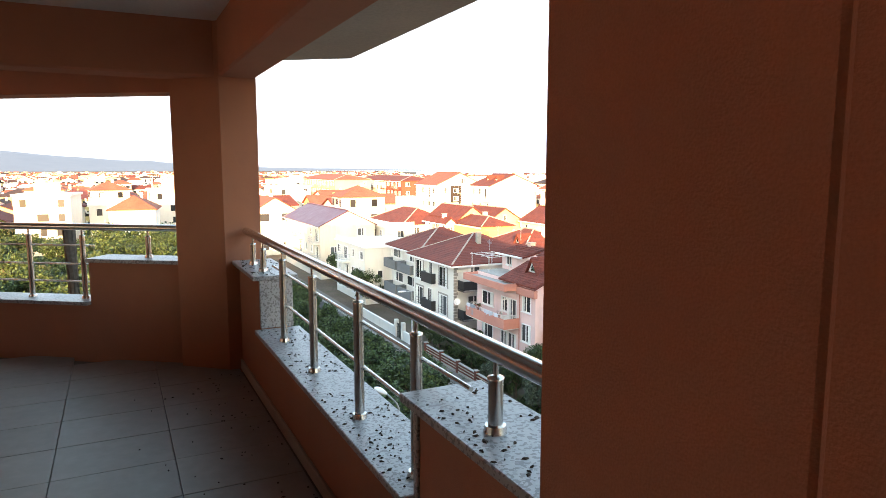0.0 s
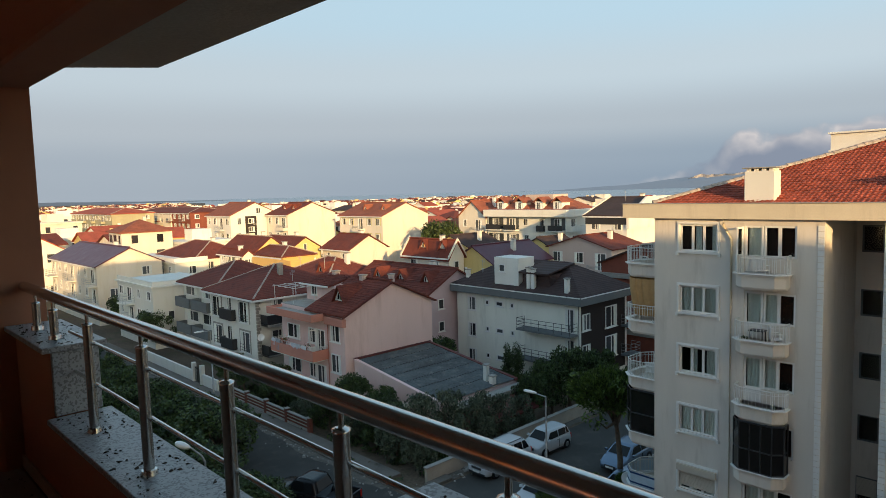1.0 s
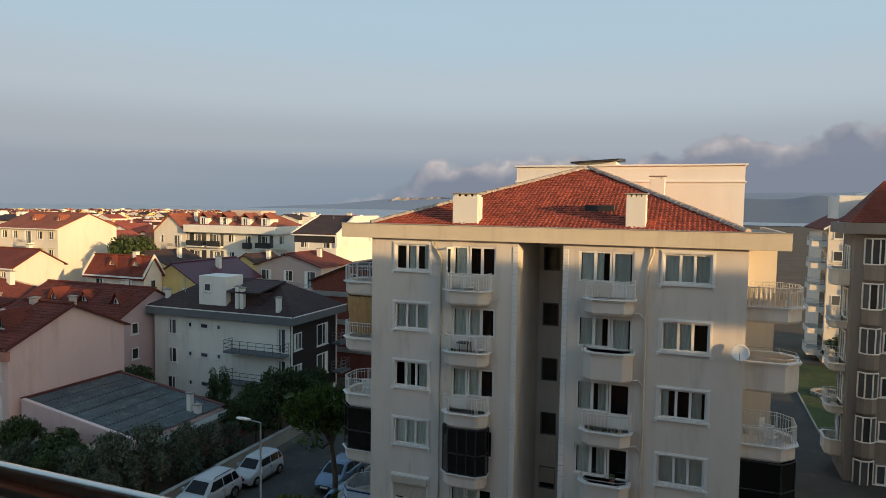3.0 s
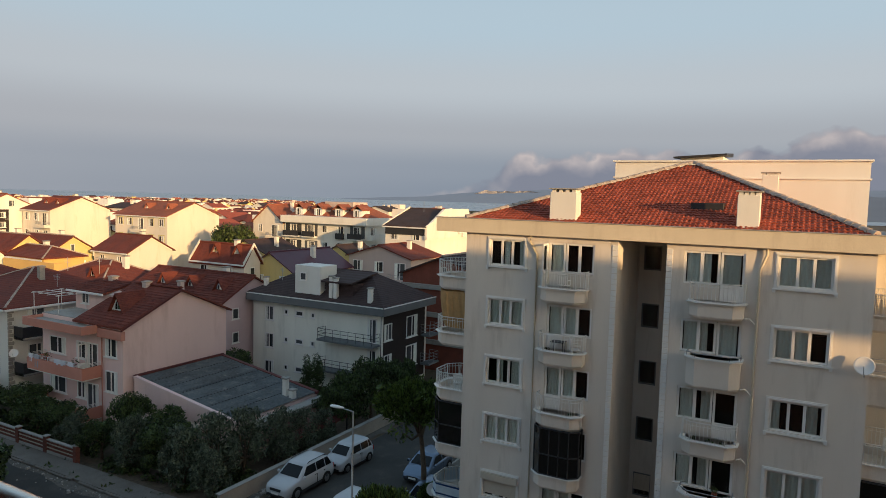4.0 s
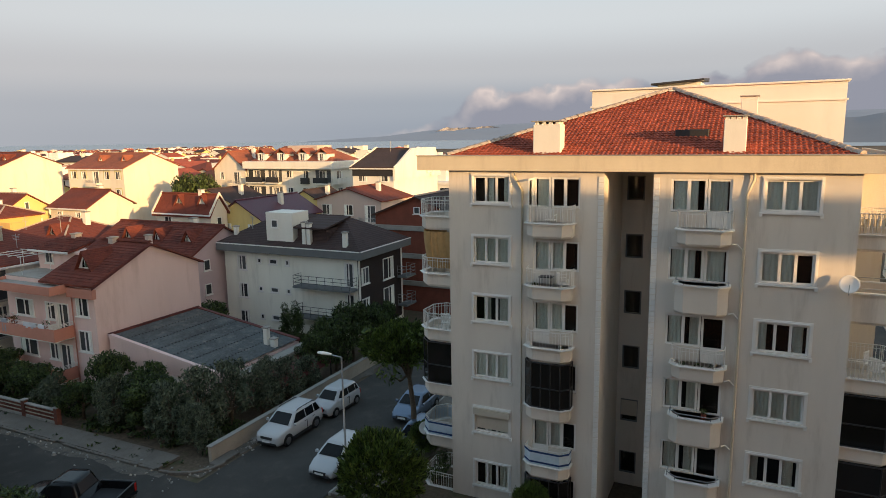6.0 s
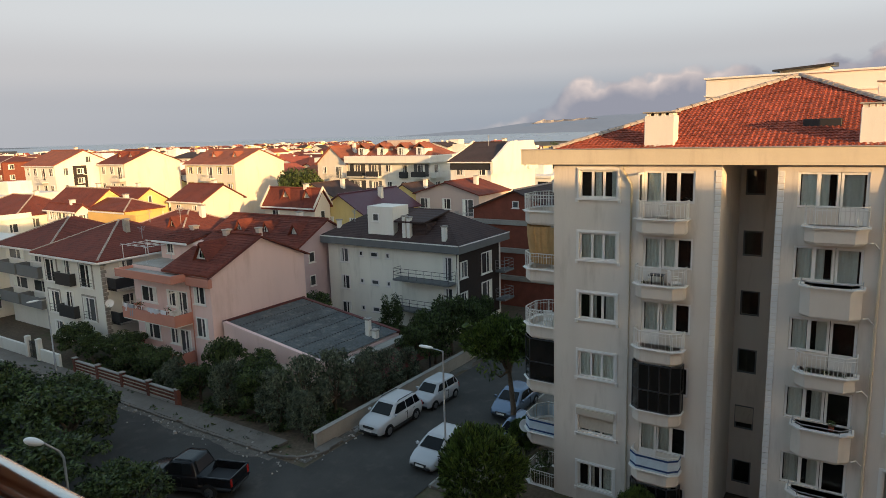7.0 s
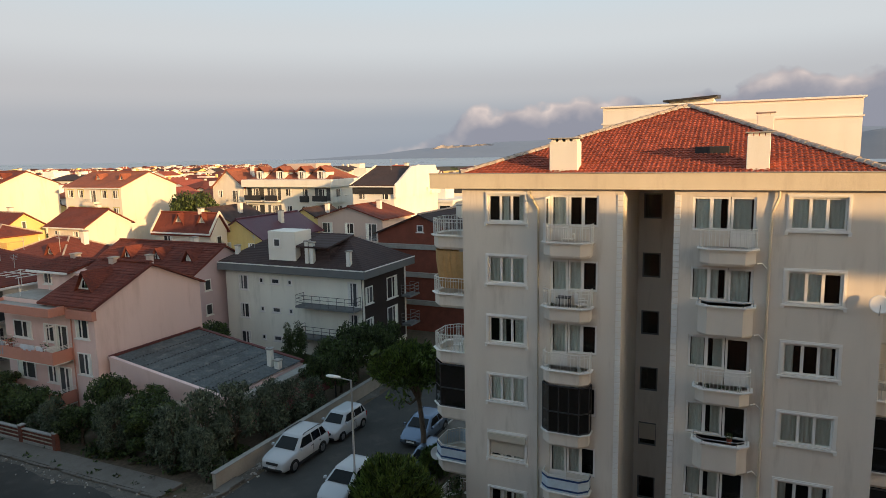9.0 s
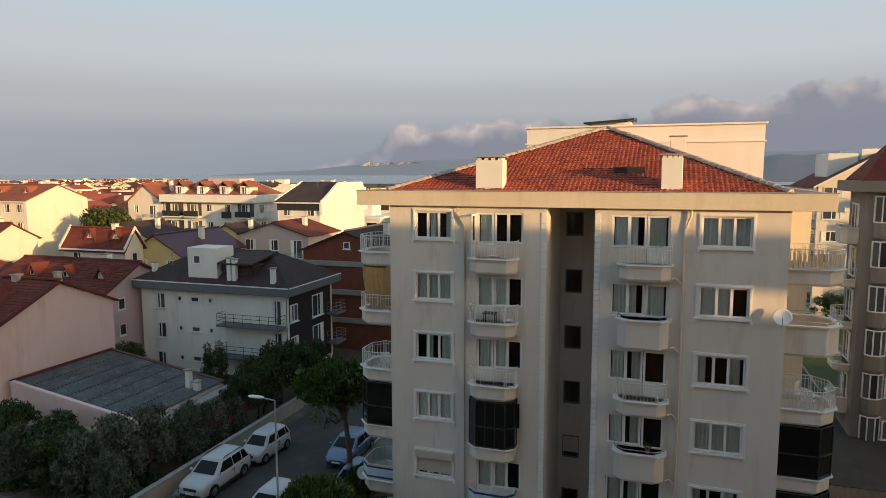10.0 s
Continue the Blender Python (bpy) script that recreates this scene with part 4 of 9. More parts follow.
def flats():
    b = thing("apartment_block", (33.5, 7.7, g - 0.05), "six-storey grey-cream block of flats with red tiled hip roof", "apartment building")
    rng = random.Random(11)
    rows = range(6)
    winz = [(13.63 - STOREY * i, 14.94 - STOREY * i) for i in rows]
    RB = 31.4                                      # back wall of the light well
    left, right, back = [], [], []
    for i, (z0, z1) in enumerate(winz):
        left.append((12.88, 14.57, z0 + 0.12, z1))
        left.append((9.70, 11.72, z0 - 0.75, z1))
        right.append((3.82, 6.06, z0 - 0.68, z1))
        right.append((0.88, 2.68, z0 + 0.12, z1))
        back.append((7.68, 8.50, z0, z1 - 0.15))
    top = 15.22
    w = wall_with_holes(Shape(), "x", FX, 0.25, 8.70, FY1, g - 0.05, top, left)
    part("wall", w, M_RENDER, b)
    w = wall_with_holes(Shape(), "x", FX, 0.25, FY0, 6.74, g - 0.05, top, right)
    part("wall", w, M_RENDER, b)
    w = wall_with_holes(Shape(), "x", RB, 0.2, 6.74, 8.70, g - 0.05, top, back)
    part("wall", w, M_RENDER, b, "grey shaded wall of the light well")
    for y0, y1 in ((8.70, 8.92), (6.52, 6.74)):
        s = Shape()
        s.box(FX + 0.252, RB, y0, y1, g - 0.05, top)
        part("wall", s, M_RENDER, b)
    sidew = Shape().box(FX + 0.252, 39.05, FY1 - 0.25, FY1, g - 0.05, top)
    part("wall", sidew, M_RENDER, b)
    part("wall", Shape().box(FX + 0.252, 31.0, FY0, FY0 + 0.25, g - 0.05, top), M_CREAM, b, "cream side wall")
    part("wall", Shape().box(38.8, 39.04, FY0 + 0.25, FY1 - 0.25, g - 0.05, top), M_RENDER, b)
    part("wall", Shape().box(31.0, 39.05, -1.78, FY0 + 0.25, g - 0.05, top), M_CREAM, b, "cream set-back wall behind the corner balconies")
    # solid block; the darkness of unlit rooms is put into its colour
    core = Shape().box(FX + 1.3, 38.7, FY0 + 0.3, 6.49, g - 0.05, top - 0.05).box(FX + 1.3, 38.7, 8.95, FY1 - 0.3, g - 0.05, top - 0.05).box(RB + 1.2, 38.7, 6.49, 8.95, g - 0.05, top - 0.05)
    part("interior", core, M_ROOM, b, "near-black block in place of unlit rooms")
    fl = Shape()
    for i in range(7):
        z = 12.55 + STOREY - STOREY * i
        fl.box(FX + 0.255, FX + 1.29, FY0 + 0.26, 6.51, z - 0.1, z).box(FX + 0.255, FX + 1.29, 8.93, FY1 - 0.26, z - 0.1, z)
    part("floor_edge", fl, M_CEIL, b)
    # quoins beside the light well
    for y0, y1 in ((8.70, 8.94), (6.50, 6.74)):
        z, k = g + 0.1, 0
        while z < top - 0.25:
            q = Shape().box(FX - 0.035, FX + 0.0, y0 + 0.005, y1 - 0.005, z, z + 0.215, 0.006)
            part("quoin", q, M_WHITE, b)
            z += 0.24
    # fascia round the roof
    ex0, ey0, ey1 = 26.95, -1.86, 17.31
    ry0, ry1 = -0.35, 15.9                         # the tiled roof stands in from the fascia
    for q in ((ex0, ex0 + 0.18, ey0, ey1), (ex0 + 0.181, 39.06, ey1 - 0.18, ey1), (ex0 + 0.181, 39.06, ey0, ey0 + 0.18)):
        part("fascia", Shape().box(*q, 15.20, 15.845, 0.01), M_FASCIA, b, "deep cream rendered roof fascia")
    part("eaves_soffit", Shape().box(ex0 + 0.182, 39.05, ey0 + 0.182, ey1 - 0.182, 15.205, 15.30), M_FASCIA, b)
    part("gutter_floor", Shape().box(ex0 + 0.182, 39.05, ey0 + 0.182, ey1 - 0.182, 15.62, 15.70), M_CONCRETE, b, "grey lead-lined roof gutter")
    lip = Shape().box(ex0 - 0.03, ex0 + 0.20, ey0 - 0.03, ey1 + 0.03, 15.847, 15.885, 0.008)
    part("coping", lip, M_CONCRETE, b, "thin grey coping on the fascia")
    # hip roof
    apex, ry = Vector((35.2, 7.05, 18.80)), 7.05
    e = 15.80
    corners = [Vector((ex0 + 0.2, ry1, e)), Vector((ex0 + 0.2, ry0, e))]
    under = Shape().add([corners[0], corners[1], apex, (39.05, ry, 18.80), (39.05, ry1, e), (39.05, ry0, e)],
                        [(0, 1, 2), (0, 2, 3, 4), (1, 5, 3, 2)])
    roof = part("roof", under, M_TILE, b, "weathered red clay tile hip roof")
    o = Vector((ex0 + 0.2, ry0, e))
    width = corners[0].y - corners[1].y
    foot = Vector((o.x, apex.y, e))
    upv = (apex - foot)
    slope_len = upv.length
    upv.normalize()
    ac = apex.y - o.y

    def in_front(a, v):
        t = v / slope_len
        return ac * t - 0.05 < a < width - (width - ac) * t + 0.05

    s = tiles(Shape(), o + Vector((0, 0, 0.02)), (0, 1, 0), upv, int(slope_len / 0.27), int(width / 0.19) + 1, in_front, 0.19, 0.27, 0.052)
    part("tile_field", s, M_TILE, roof, kind="stuff")
    for y_c in (0, 1):
        c = corners[y_c]
        f2 = Vector((apex.x, c.y, e))
        up2 = (apex - f2)
        l2 = up2.length
        up2.normalize()
        run = apex.x - c.x
        s = tiles(Shape(), (c.x, c.y, e + 0.02), (1, 0, 0), up2, int(l2 / 0.27), 65, lambda a, v: a > run * v / l2 - 0.05, 0.19, 0.27, 0.035, 2)
        part("tile_field", s, M_TILE, roof, kind="stuff")
    for c in corners:
        ridge_caps(roof, c + Vector((0.1, 0, 0.06)), apex + Vector((0, 0, 0.08)), M_MORTAR, 0.13, 0.34)
    # windows
    cuts3 = (0.36, 0.66)
    for i, (z0, z1) in enumerate(winz):
        wi = window(b, "-x", FX, 12.88, 14.57, z0 + 0.12, z1, cuts3, 0.08, 0.13, shutter=0.85 if i == 4 else 0.0)
        curtain_behind(wi, "-x", FX, 12.88, 14.57, z0 + 0.12, z1, 0.08, [(0.0, 0.18), (0.45, 0.62)] if i == 0 else [(0.02, 0.98)] if i in (1, 3) else [(0.03, 0.3), (0.55, 0.75)])
        if i == 4:
            f = put_on("-x", FX)
            s = Shape()
            fbox(s, f, 12.82, 14.63, 0.004, 0.16, z1 - 0.30, z1 + 0.02)
            part("shutter_box", s, M_SHUTTER, wi)
        wi = window(b, "-x", FX, 0.88, 2.68, z0 + 0.12, z1, (0.34, 0.64), 0.08, 0.13)
        curtain_behind(wi, "-x", FX, 0.88, 2.68, z0 + 0.12, z1, 0.08, [(0.35, 0.97), (0.03, 0.3)] if i == 0 else [(0.3, 0.98)] if i == 1 else [(0.02, 0.98)] if i in (3, 5) else [(0.1, 0.3), (0.8, 0.98)])
        # balcony doors beside their windows
        wi = window(b, "-x", FX, 10.97, 11.72, z0 - 0.75, z1, (), 0.06, name="balcony_door", bar=0.09)
        f = put_on("-x", FX)
        s = Shape()
        fbox(s, f, 11.06, 11.63, -0.085, -0.05, z0 - 0.68, z0 + 0.02)
        part("door_panel", s, M_WHITE, wi, "white lower door panel")
        wi = window(b, "-x", FX, 9.70, 10.95, z0, z1, (0.52,), 0.06, bar=0.085)
        curtain_behind(wi, "-x", FX, 9.75, 11.65, z0 - 0.5, z1 - 0.05, 0.06, [(0.3, 0.62), (0.66, 0.98)] if i in (1, 2, 4) else [(0.68, 0.98)])
        s = Shape().box(FX + 0.003, FX + 0.22, 9.70, 10.965, z0 - 0.75, z0 - 0.01)
        part("wall", s, M_RENDER, b)
        wi = window(b, "-x", FX, 3.82, 4.69, z0 - 0.68, z1, (), 0.06, name="balcony_door", bar=0.09)
        s = Shape()
        fbox(s, f, 3.91, 4.60, -0.085, -0.05, z0 - 0.68, z0 + 0.02)
        part("door_panel", s, M_WHITE, wi, "white lower door panel")
        wi = window(b, "-x", FX, 4.71, 6.06, z0, z1, (0.5,), 0.06, bar=0.085)
        curtain_behind(wi, "-x", FX, 3.87, 6.01, z0 - 0.05, z1 - 0.05, 0.06, [(0.05, 0.45), (0.55, 0.97)] if i in (0, 1) else [(0.4, 0.6), (0.75, 0.97)])
        s = Shape().box(FX + 0.003, FX + 0.22, 4.705, 6.06, z0 - 0.68, z0 - 0.01)
        part("wall", s, M_RENDER, b)
        wi = window(b, "-x", RB, 7.68, 8.50, z0, z1 - 0.15, (), 0.06, mat=M_GREYBAND, shutter=0.72 if i == 4 else 0)
    # front balconies
    for i in rows:
        z = 12.99 - STOREY * i
        balcony(b, "-x", FX, 9.86, 11.96, 0.80, z, ("rail", "rail", "rail", "glazed", "cloth", "glazed")[i])
        balcony(b, "-x", FX, 3.70, 5.78, 0.80, z, ("rail", "solid", "rail", "solid", "solid", "rail")[i])
        balcony(b, "+y", FY1, 27.35, 29.6, 1.85, z, ("rail", "rail", "rail", "glazed", "cloth", "rail")[i], ch=0.45)
        balcony(b, "-y", FY0, 27.6, 30.0, 2.1, z - 0.05, ("rail", "solid", "rail", "glazed", "glazed", "rail")[i], ch=0.55)
    # boards tied behind the rail of the top right balcony
    pts = inset(27.6, 30.0, 2.1, 0.55, 0.13)
    fb = put_on("-y", FY0)
    for (pa, pd), (qa, qd) in zip(pts[:-1], pts[1:]):
        n = max(1, int(math.hypot(qa - pa, qd - pd) / 0.16))
        for k in range(n):
            a, d = pa + (qa - pa) * (k + 0.5) / n, pd + (qd - pd) * (k + 0.5) / n
            board = Shape()
            fbox(board, fb, a - 0.06, a + 0.06, d - 0.03, d + 0.03, 12.98, 13.52)
            part("board", board, M_FASCIA, b)
    # chimneys
    for cx, cy, wx, wy, z0, z1 in ((27.75, 11.25, 0.7, 1.2, 15.85, 17.33), (27.75, 3.85, 0.7, 0.8, 15.85, 17.36), (36.5, 3.55, 0.6, 0.75, 17.0, 18.5)):
        s = Shape().box(cx - wx / 2, cx + wx / 2, cy - wy / 2, cy + wy / 2, z0, z1 - 0.16, 0.02)
        ch = part("chimney", s, M_WHITEWALL, b, "white rendered chimney")
        for k in range(4):
            yy = cy - wy / 2 + wy * (k + 0.5) / 4
            s = Shape().box(cx - wx / 2 + 0.02, cx + wx / 2 - 0.02, yy - 0.09, yy + 0.07, z1 - 0.16, z1 - 0.05)
            part("flue_block", s, M_WHITEWALL, ch)
        part("chimney_cap", Shape().box(cx - wx / 2 - 0.07, cx + wx / 2 + 0.07, cy - wy / 2 - 0.07, cy + wy / 2 + 0.07, z1 - 0.05, z1, 0.01), M_CONCRETE, ch)
    # rain pipes
    for y, swing in ((12.25, -0.33), (3.30, 0.22)):
        s = Shape().tube([(FX - 0.12, y - swing, 15.21), (FX - 0.12, y - swing, 14.95), (FX - 0.07, y, 14.35), (FX - 0.07, y, g)], 0.05, 8)
        part("rain_pipe", s, M_FASCIA, b, "cream painted rain pipe")
    for i in range(5):
        z = 12.99 - STOREY * i - 0.62
        part("branch_pipe", Shape().tube([(FX - 0.45, 3.72, z + 0.12), (FX - 0.2, 3.55, z + 0.10), (FX - 0.08, 3.36, z - 0.14)], 0.03, 6), M_RAILW, b)
    # roof hatch, low on the front slope
    hz = e + (29.4 - foot.x) * upv.z / upv.x
    part("roof_hatch", Shape().box(29.1, 30.0, 4.9, 6.2, hz - 0.2, hz + 0.22, 0.02), M_BLACKMETAL, roof, "dark sheet roof hatch")
    # a balcony door standing open on the top floor
    leaf = part("open_door_leaf", wall_with_holes(Shape(), "y", 11.74, 0.05, FX - 0.68, FX - 0.02, 12.995, 14.9, [(FX - 0.60, FX - 0.10, 13.75, 14.82)]), M_WHITE, b, "white balcony door leaf standing open")
    part("pane", Shape().box(FX - 0.61, FX - 0.09, 11.755, 11.765, 13.74, 14.83), M_GLASS, leaf)
    return b


flats()


# ---------------------------------------------------------------- houses
def gable_roof(x0, x1, y0, y1, e, rise, along, over=0.35, thick=0.14):
    """A pitched roof over a plan; along: the way of its ridge ('x', 'y'), or 'hip'."""
    s = Shape()
    a0, a1, b0, b1 = x0 - over, x1 + over, y0 - over, y1 + over
    cx, cy = (x0 + x1) / 2, (y0 + y1) / 2
    drop = over * rise / ((x1 - x0) / 2 if along == "y" else (y1 - y0) / 2)
    for dz in (0.0, -thick):
        z, r = e - drop + dz + thick, e + rise + dz + thick
        if along == "y":
            s.add([(a0, b0, z), (cx, b0, r), (cx, b1, r), (a0, b1, z), (a1, b0, z), (a1, b1, z)], [(0, 1, 2, 3), (1, 4, 5, 2)])
        elif along == "x":
            s.add([(a0, b0, z), (a0, cy, r), (a1, cy, r), (a1, b0, z), (a0, b1, z), (a1, b1, z)], [(0, 1, 2, 3), (1, 4, 5, 2)])
        else:
            m = min(x1 - x0, y1 - y0) / 2
            if x1 - x0 > y1 - y0:
                p, q = (x0 + m, cy, r), (x1 - m, cy, r)
                s.add([(a0, b0, z), (a1, b0, z), (a1, b1, z), (a0, b1, z), p, q], [(0, 1, 5, 4), (1, 2, 5), (2, 3, 4, 5), (3, 0, 4)])
            else:
                p, q = (cx, y0 + m, r), (cx, y1 - m, r)
                s.add([(a0, b0, z), (a1, b0, z), (a1, b1, z), (a0, b1, z), p, q], [(0, 1, 4), (1, 2, 5, 4), (2, 3, 5), (3, 0, 4, 5)])
    # closing edges
    lo, hi = e - drop, e - drop + thick
    if along == "y":
        ring = [(a0, b0), (a0, b1), (a1, b1), (a1, b0)]
        for y in (b0, b1):
            s.add([(a0, y, lo), (cx, y, e + rise), (cx, y, e + rise + thick), (a0, y, hi), (a1, y, lo), (a1, y, hi)], [(0, 1, 2, 3), (1, 4, 5, 2)])
        for x in (a0, a1):
            s.add([(x, b0, lo), (x, b1, lo), (x, b1, hi), (x, b0, hi)], [(0, 1, 2, 3)])
    elif along == "x":
        for x in (a0, a1):
            s.add([(x, b0, lo), (x, cy, e + rise), (x, cy, e + rise + thick), (x, b0, hi), (x, b1, lo), (x, b1, hi)], [(0, 1, 2, 3), (1, 4, 5, 2)])
        for y in (b0, b1):
            s.add([(a0, y, lo), (a1, y, lo), (a1, y, hi), (a0, y, hi)], [(0, 1, 2, 3)])
    else:
        s.add([(x, y, z) for z in (lo, hi) for x, y in ((a0, b0), (a1, b0), (a1, b1), (a0, b1))], [(0, 1, 5, 4), (1, 2, 6, 5), (2, 3, 7, 6), (3, 0, 4, 7)])
    return s


def gable_walls(s, x0, x1, y0, y1, e, rise, along):
    cx, cy = (x0 + x1) / 2, (y0 + y1) / 2
    if along == "y":
        for y in (y0, y1 - 0.2):
            s.loft([[(x0, y, e), (x1, y, e), (cx, y, e + rise)], [(x0, y + 0.2, e), (x1, y + 0.2, e), (cx, y + 0.2, e + rise)]])
    elif along == "x":
        for x in (x0, x1 - 0.2):
            s.loft([[(x, y0, e), (x, y1, e), (x, cy, e + rise)], [(x + 0.2, y0, e), (x + 0.2, y1, e), (x + 0.2, cy, e + rise)]])


def house_body(x0, x1, y0, y1, z0, e, rise, along):
    cx, cy = (x0 + x1) / 2, (y0 + y1) / 2
    if along == "y":
        p = [(x0, z0), (x1, z0), (x1, e), (cx, e + rise), (x0, e)]
        return Shape().loft([[(x, y, z) for x, z in p] for y in (y0, y1)])
    if along == "x":
        p = [(y0, z0), (y1, z0), (y1, e), (cy, e + rise), (y0, e)]
        return Shape().loft([[(x, y, z) for y, z in p] for x in (x0, x1)])
    return Shape().box(x0, x1, y0, y1, z0, e)


def simple_window(parent, face, at, a, z, w, h, name="window", trim=None, juliet=False):
    f, s = put_on(face, at), Shape()
    holes = [(a - w / 2 + 0.09, a + w / 2 - 0.09, z + 0.09, z + h - 0.09)]
    if w > 0.9:
        holes = [(a - w / 2 + 0.09, a - 0.05, z + 0.09, z + h - 0.09), (a + 0.05, a + w / 2 - 0.09, z + 0.09, z + h - 0.09)]
    wall_with_holes(s, f, 0.002, 0.06, a - w / 2, a + w / 2, z, z + h, holes)
    wi = part(name, s, M_WHITE, parent)
    if "door" not in name:
        q = Shape()
        fbox(q, f, a - w / 2 - 0.1, a + w / 2 + 0.1, 0.003, 0.13, z - 0.07, z - 0.003)
        part("sill", q, M_WHITE, wi)
    if trim:
        q = Shape()
        b = 0.17
        wall_with_holes(q, f, 0.003, 0.04, a - w / 2 - b, a + w / 2 + b, z + 0.001, z + h + b, [(a - w / 2 - 0.001, a + w / 2 + 0.001, z, z + h + 0.001)])
        part("surround", q, trim, wi)
    if juliet:
        q = Shape()
        for zz in (0.25, 0.5, 0.8):
            q.tube([f(a - w / 2, 0.12, z + zz), f(a + w / 2, 0.12, z + zz)], 0.02, 5)
        part("window_rail", q, M_BLACKMETAL, wi, "dark rail before the window")
    if w > 0.9:
        q = Shape()
        c = 1 if int(a * 10 + z) % 2 else -1
        lo, hi = sorted((a + c * (w / 2 - 0.1), a + c * w * 0.22))
        fbox(q, f, lo, hi, 0.021, 0.026, z + 0.1, z + h - 0.1)
        part("curtain", q, M_CURTAIN, wi)
    p = Shape()
    fbox(p, f, a - w / 2 + 0.06, a + w / 2 - 0.06, 0.004, 0.02, z + 0.06, z + h - 0.06)
    part("pane", p, M_PANE, wi)
    return wi


def slab_balcony(parent, face, at, a0, a1, depth, z, mat, rail=True, band=0.0, rail_mat=None):
    """A flat slab with a rail or a solid front of height band."""
    f, s = put_on(face, at), Shape()
    fbox(s, f, a0, a1, 0.0, depth, z - 0.18, z)
    if band:
        fbox(s, f, a0, a1, depth - 0.12, depth, z, z + band)
        fbox(s, f, a0, a0 + 0.12, 0.0, depth - 0.12, z, z + band)
        fbox(s, f, a1 - 0.12, a1, 0.0, depth - 0.12, z, z + band)
    bal = part("balcony", s, mat, parent)
    if rail:
        r = Shape()
        z0 = z + band
        h = 0.95 - band if band < 0.7 else 0.25
        pts = [(a0 + 0.06, 0.0), (a0 + 0.06, depth - 0.06), (a1 - 0.06, depth - 0.06), (a1 - 0.06, 0.0)]
        for zz in (h, h * 0.66, h * 0.33):
            r.tube([f(a, d, z0 + zz) for a, d in pts], 0.022, 5)
        for (pa, pd), (qa, qd) in zip(pts[:-1], pts[1:]):
            n = max(1, int(math.hypot(qa - pa, qd - pd) / 0.8))
            for i in range(n + 1):
                a, d = pa + (qa - pa) * i / n, pd + (qd - pd) * i / n
                r.tube([f(a, d, z0), f(a, d, z0 + h)], 0.02, 5)
        part("rail", r, rail_mat or M_GALV, bal)
    return bal


def dormer(parent, x, y, z, w=1.0, h=0.8, deep=1.4, mat=None, front=None):
    """A small gabled dormer with an arched window that looks towards -x."""
    s = Shape().loft([[(x, y - w / 2, z), (x, y + w / 2, z), (x, y, z + h)], [(x + deep, y - w / 2, z), (x + deep, y + w / 2, z), (x + deep, y, z + h)]])
    d = part("dormer", s, front or M_WHITEWALL, parent, "" if front else "small white gabled dormer")
    r = Shape()
    for sgn in (-1, 1):
        yy = y + sgn * (w / 2 + 0.22)
        zz = z - 0.22 * h / (w / 2)
        r.loft([[(x - 0.28, y, z + h + 0.02), (x - 0.28, yy, zz + 0.02), (x - 0.28, yy, zz + 0.12), (x - 0.28, y, z + h + 0.12)],
                [(x + deep, y, z + h + 0.02), (x + deep, yy, zz + 0.02), (x + deep, yy, zz + 0.12), (x + deep, y, z + h + 0.12)]])
    part("dormer_roof", r, mat or M_TILE2, d)

    def arch(k, dx):
        c = [(y + 0.27 * w * k * math.cos(i * math.pi / 8), z + 0.08 + (0.62 * h * k) * math.sin(i * math.pi / 8)) for i in range(9)]
        return Shape().loft([[(x - dx, p, v) for p, v in c], [(x - 0.002, p, v) for p, v in c]])
    fr = part("window_frame", arch(1.0, 0.03), M_WHITE, d, "white arched window frame")
    for sg in (-1, 1):
        c = [(y + sg * 0.018 * w, z + 0.12)] + [(y + sg * max(0.21 * w * math.cos(i * math.pi / 8), 0.018 * w), z + 0.12 + 0.49 * h * math.sin(i * math.pi / 8)) for i in range(5)]
        part("pane", Shape().loft([[(x - 0.04, p, v) for p, v in c], [(x - 0.031, p, v) for p, v in c]]), M_GLASS, fr)


def chimney(parent, x, y, z0, z1, w=0.5, mat=None):
    s = Shape().box(x - w / 2, x + w / 2, y - w / 2, y + w / 2, z0, z1 - 0.1, 0.02)
    c = part("chimney", s, mat or M_WHITEWALL, parent)
    part("chimney_cap", Shape().box(x - w / 2 - 0.06, x + w / 2 + 0.06, y - w / 2 - 0.06, y + w / 2 + 0.06, z1 - 0.1, z1, 0.01), M_CONCRETE, c)


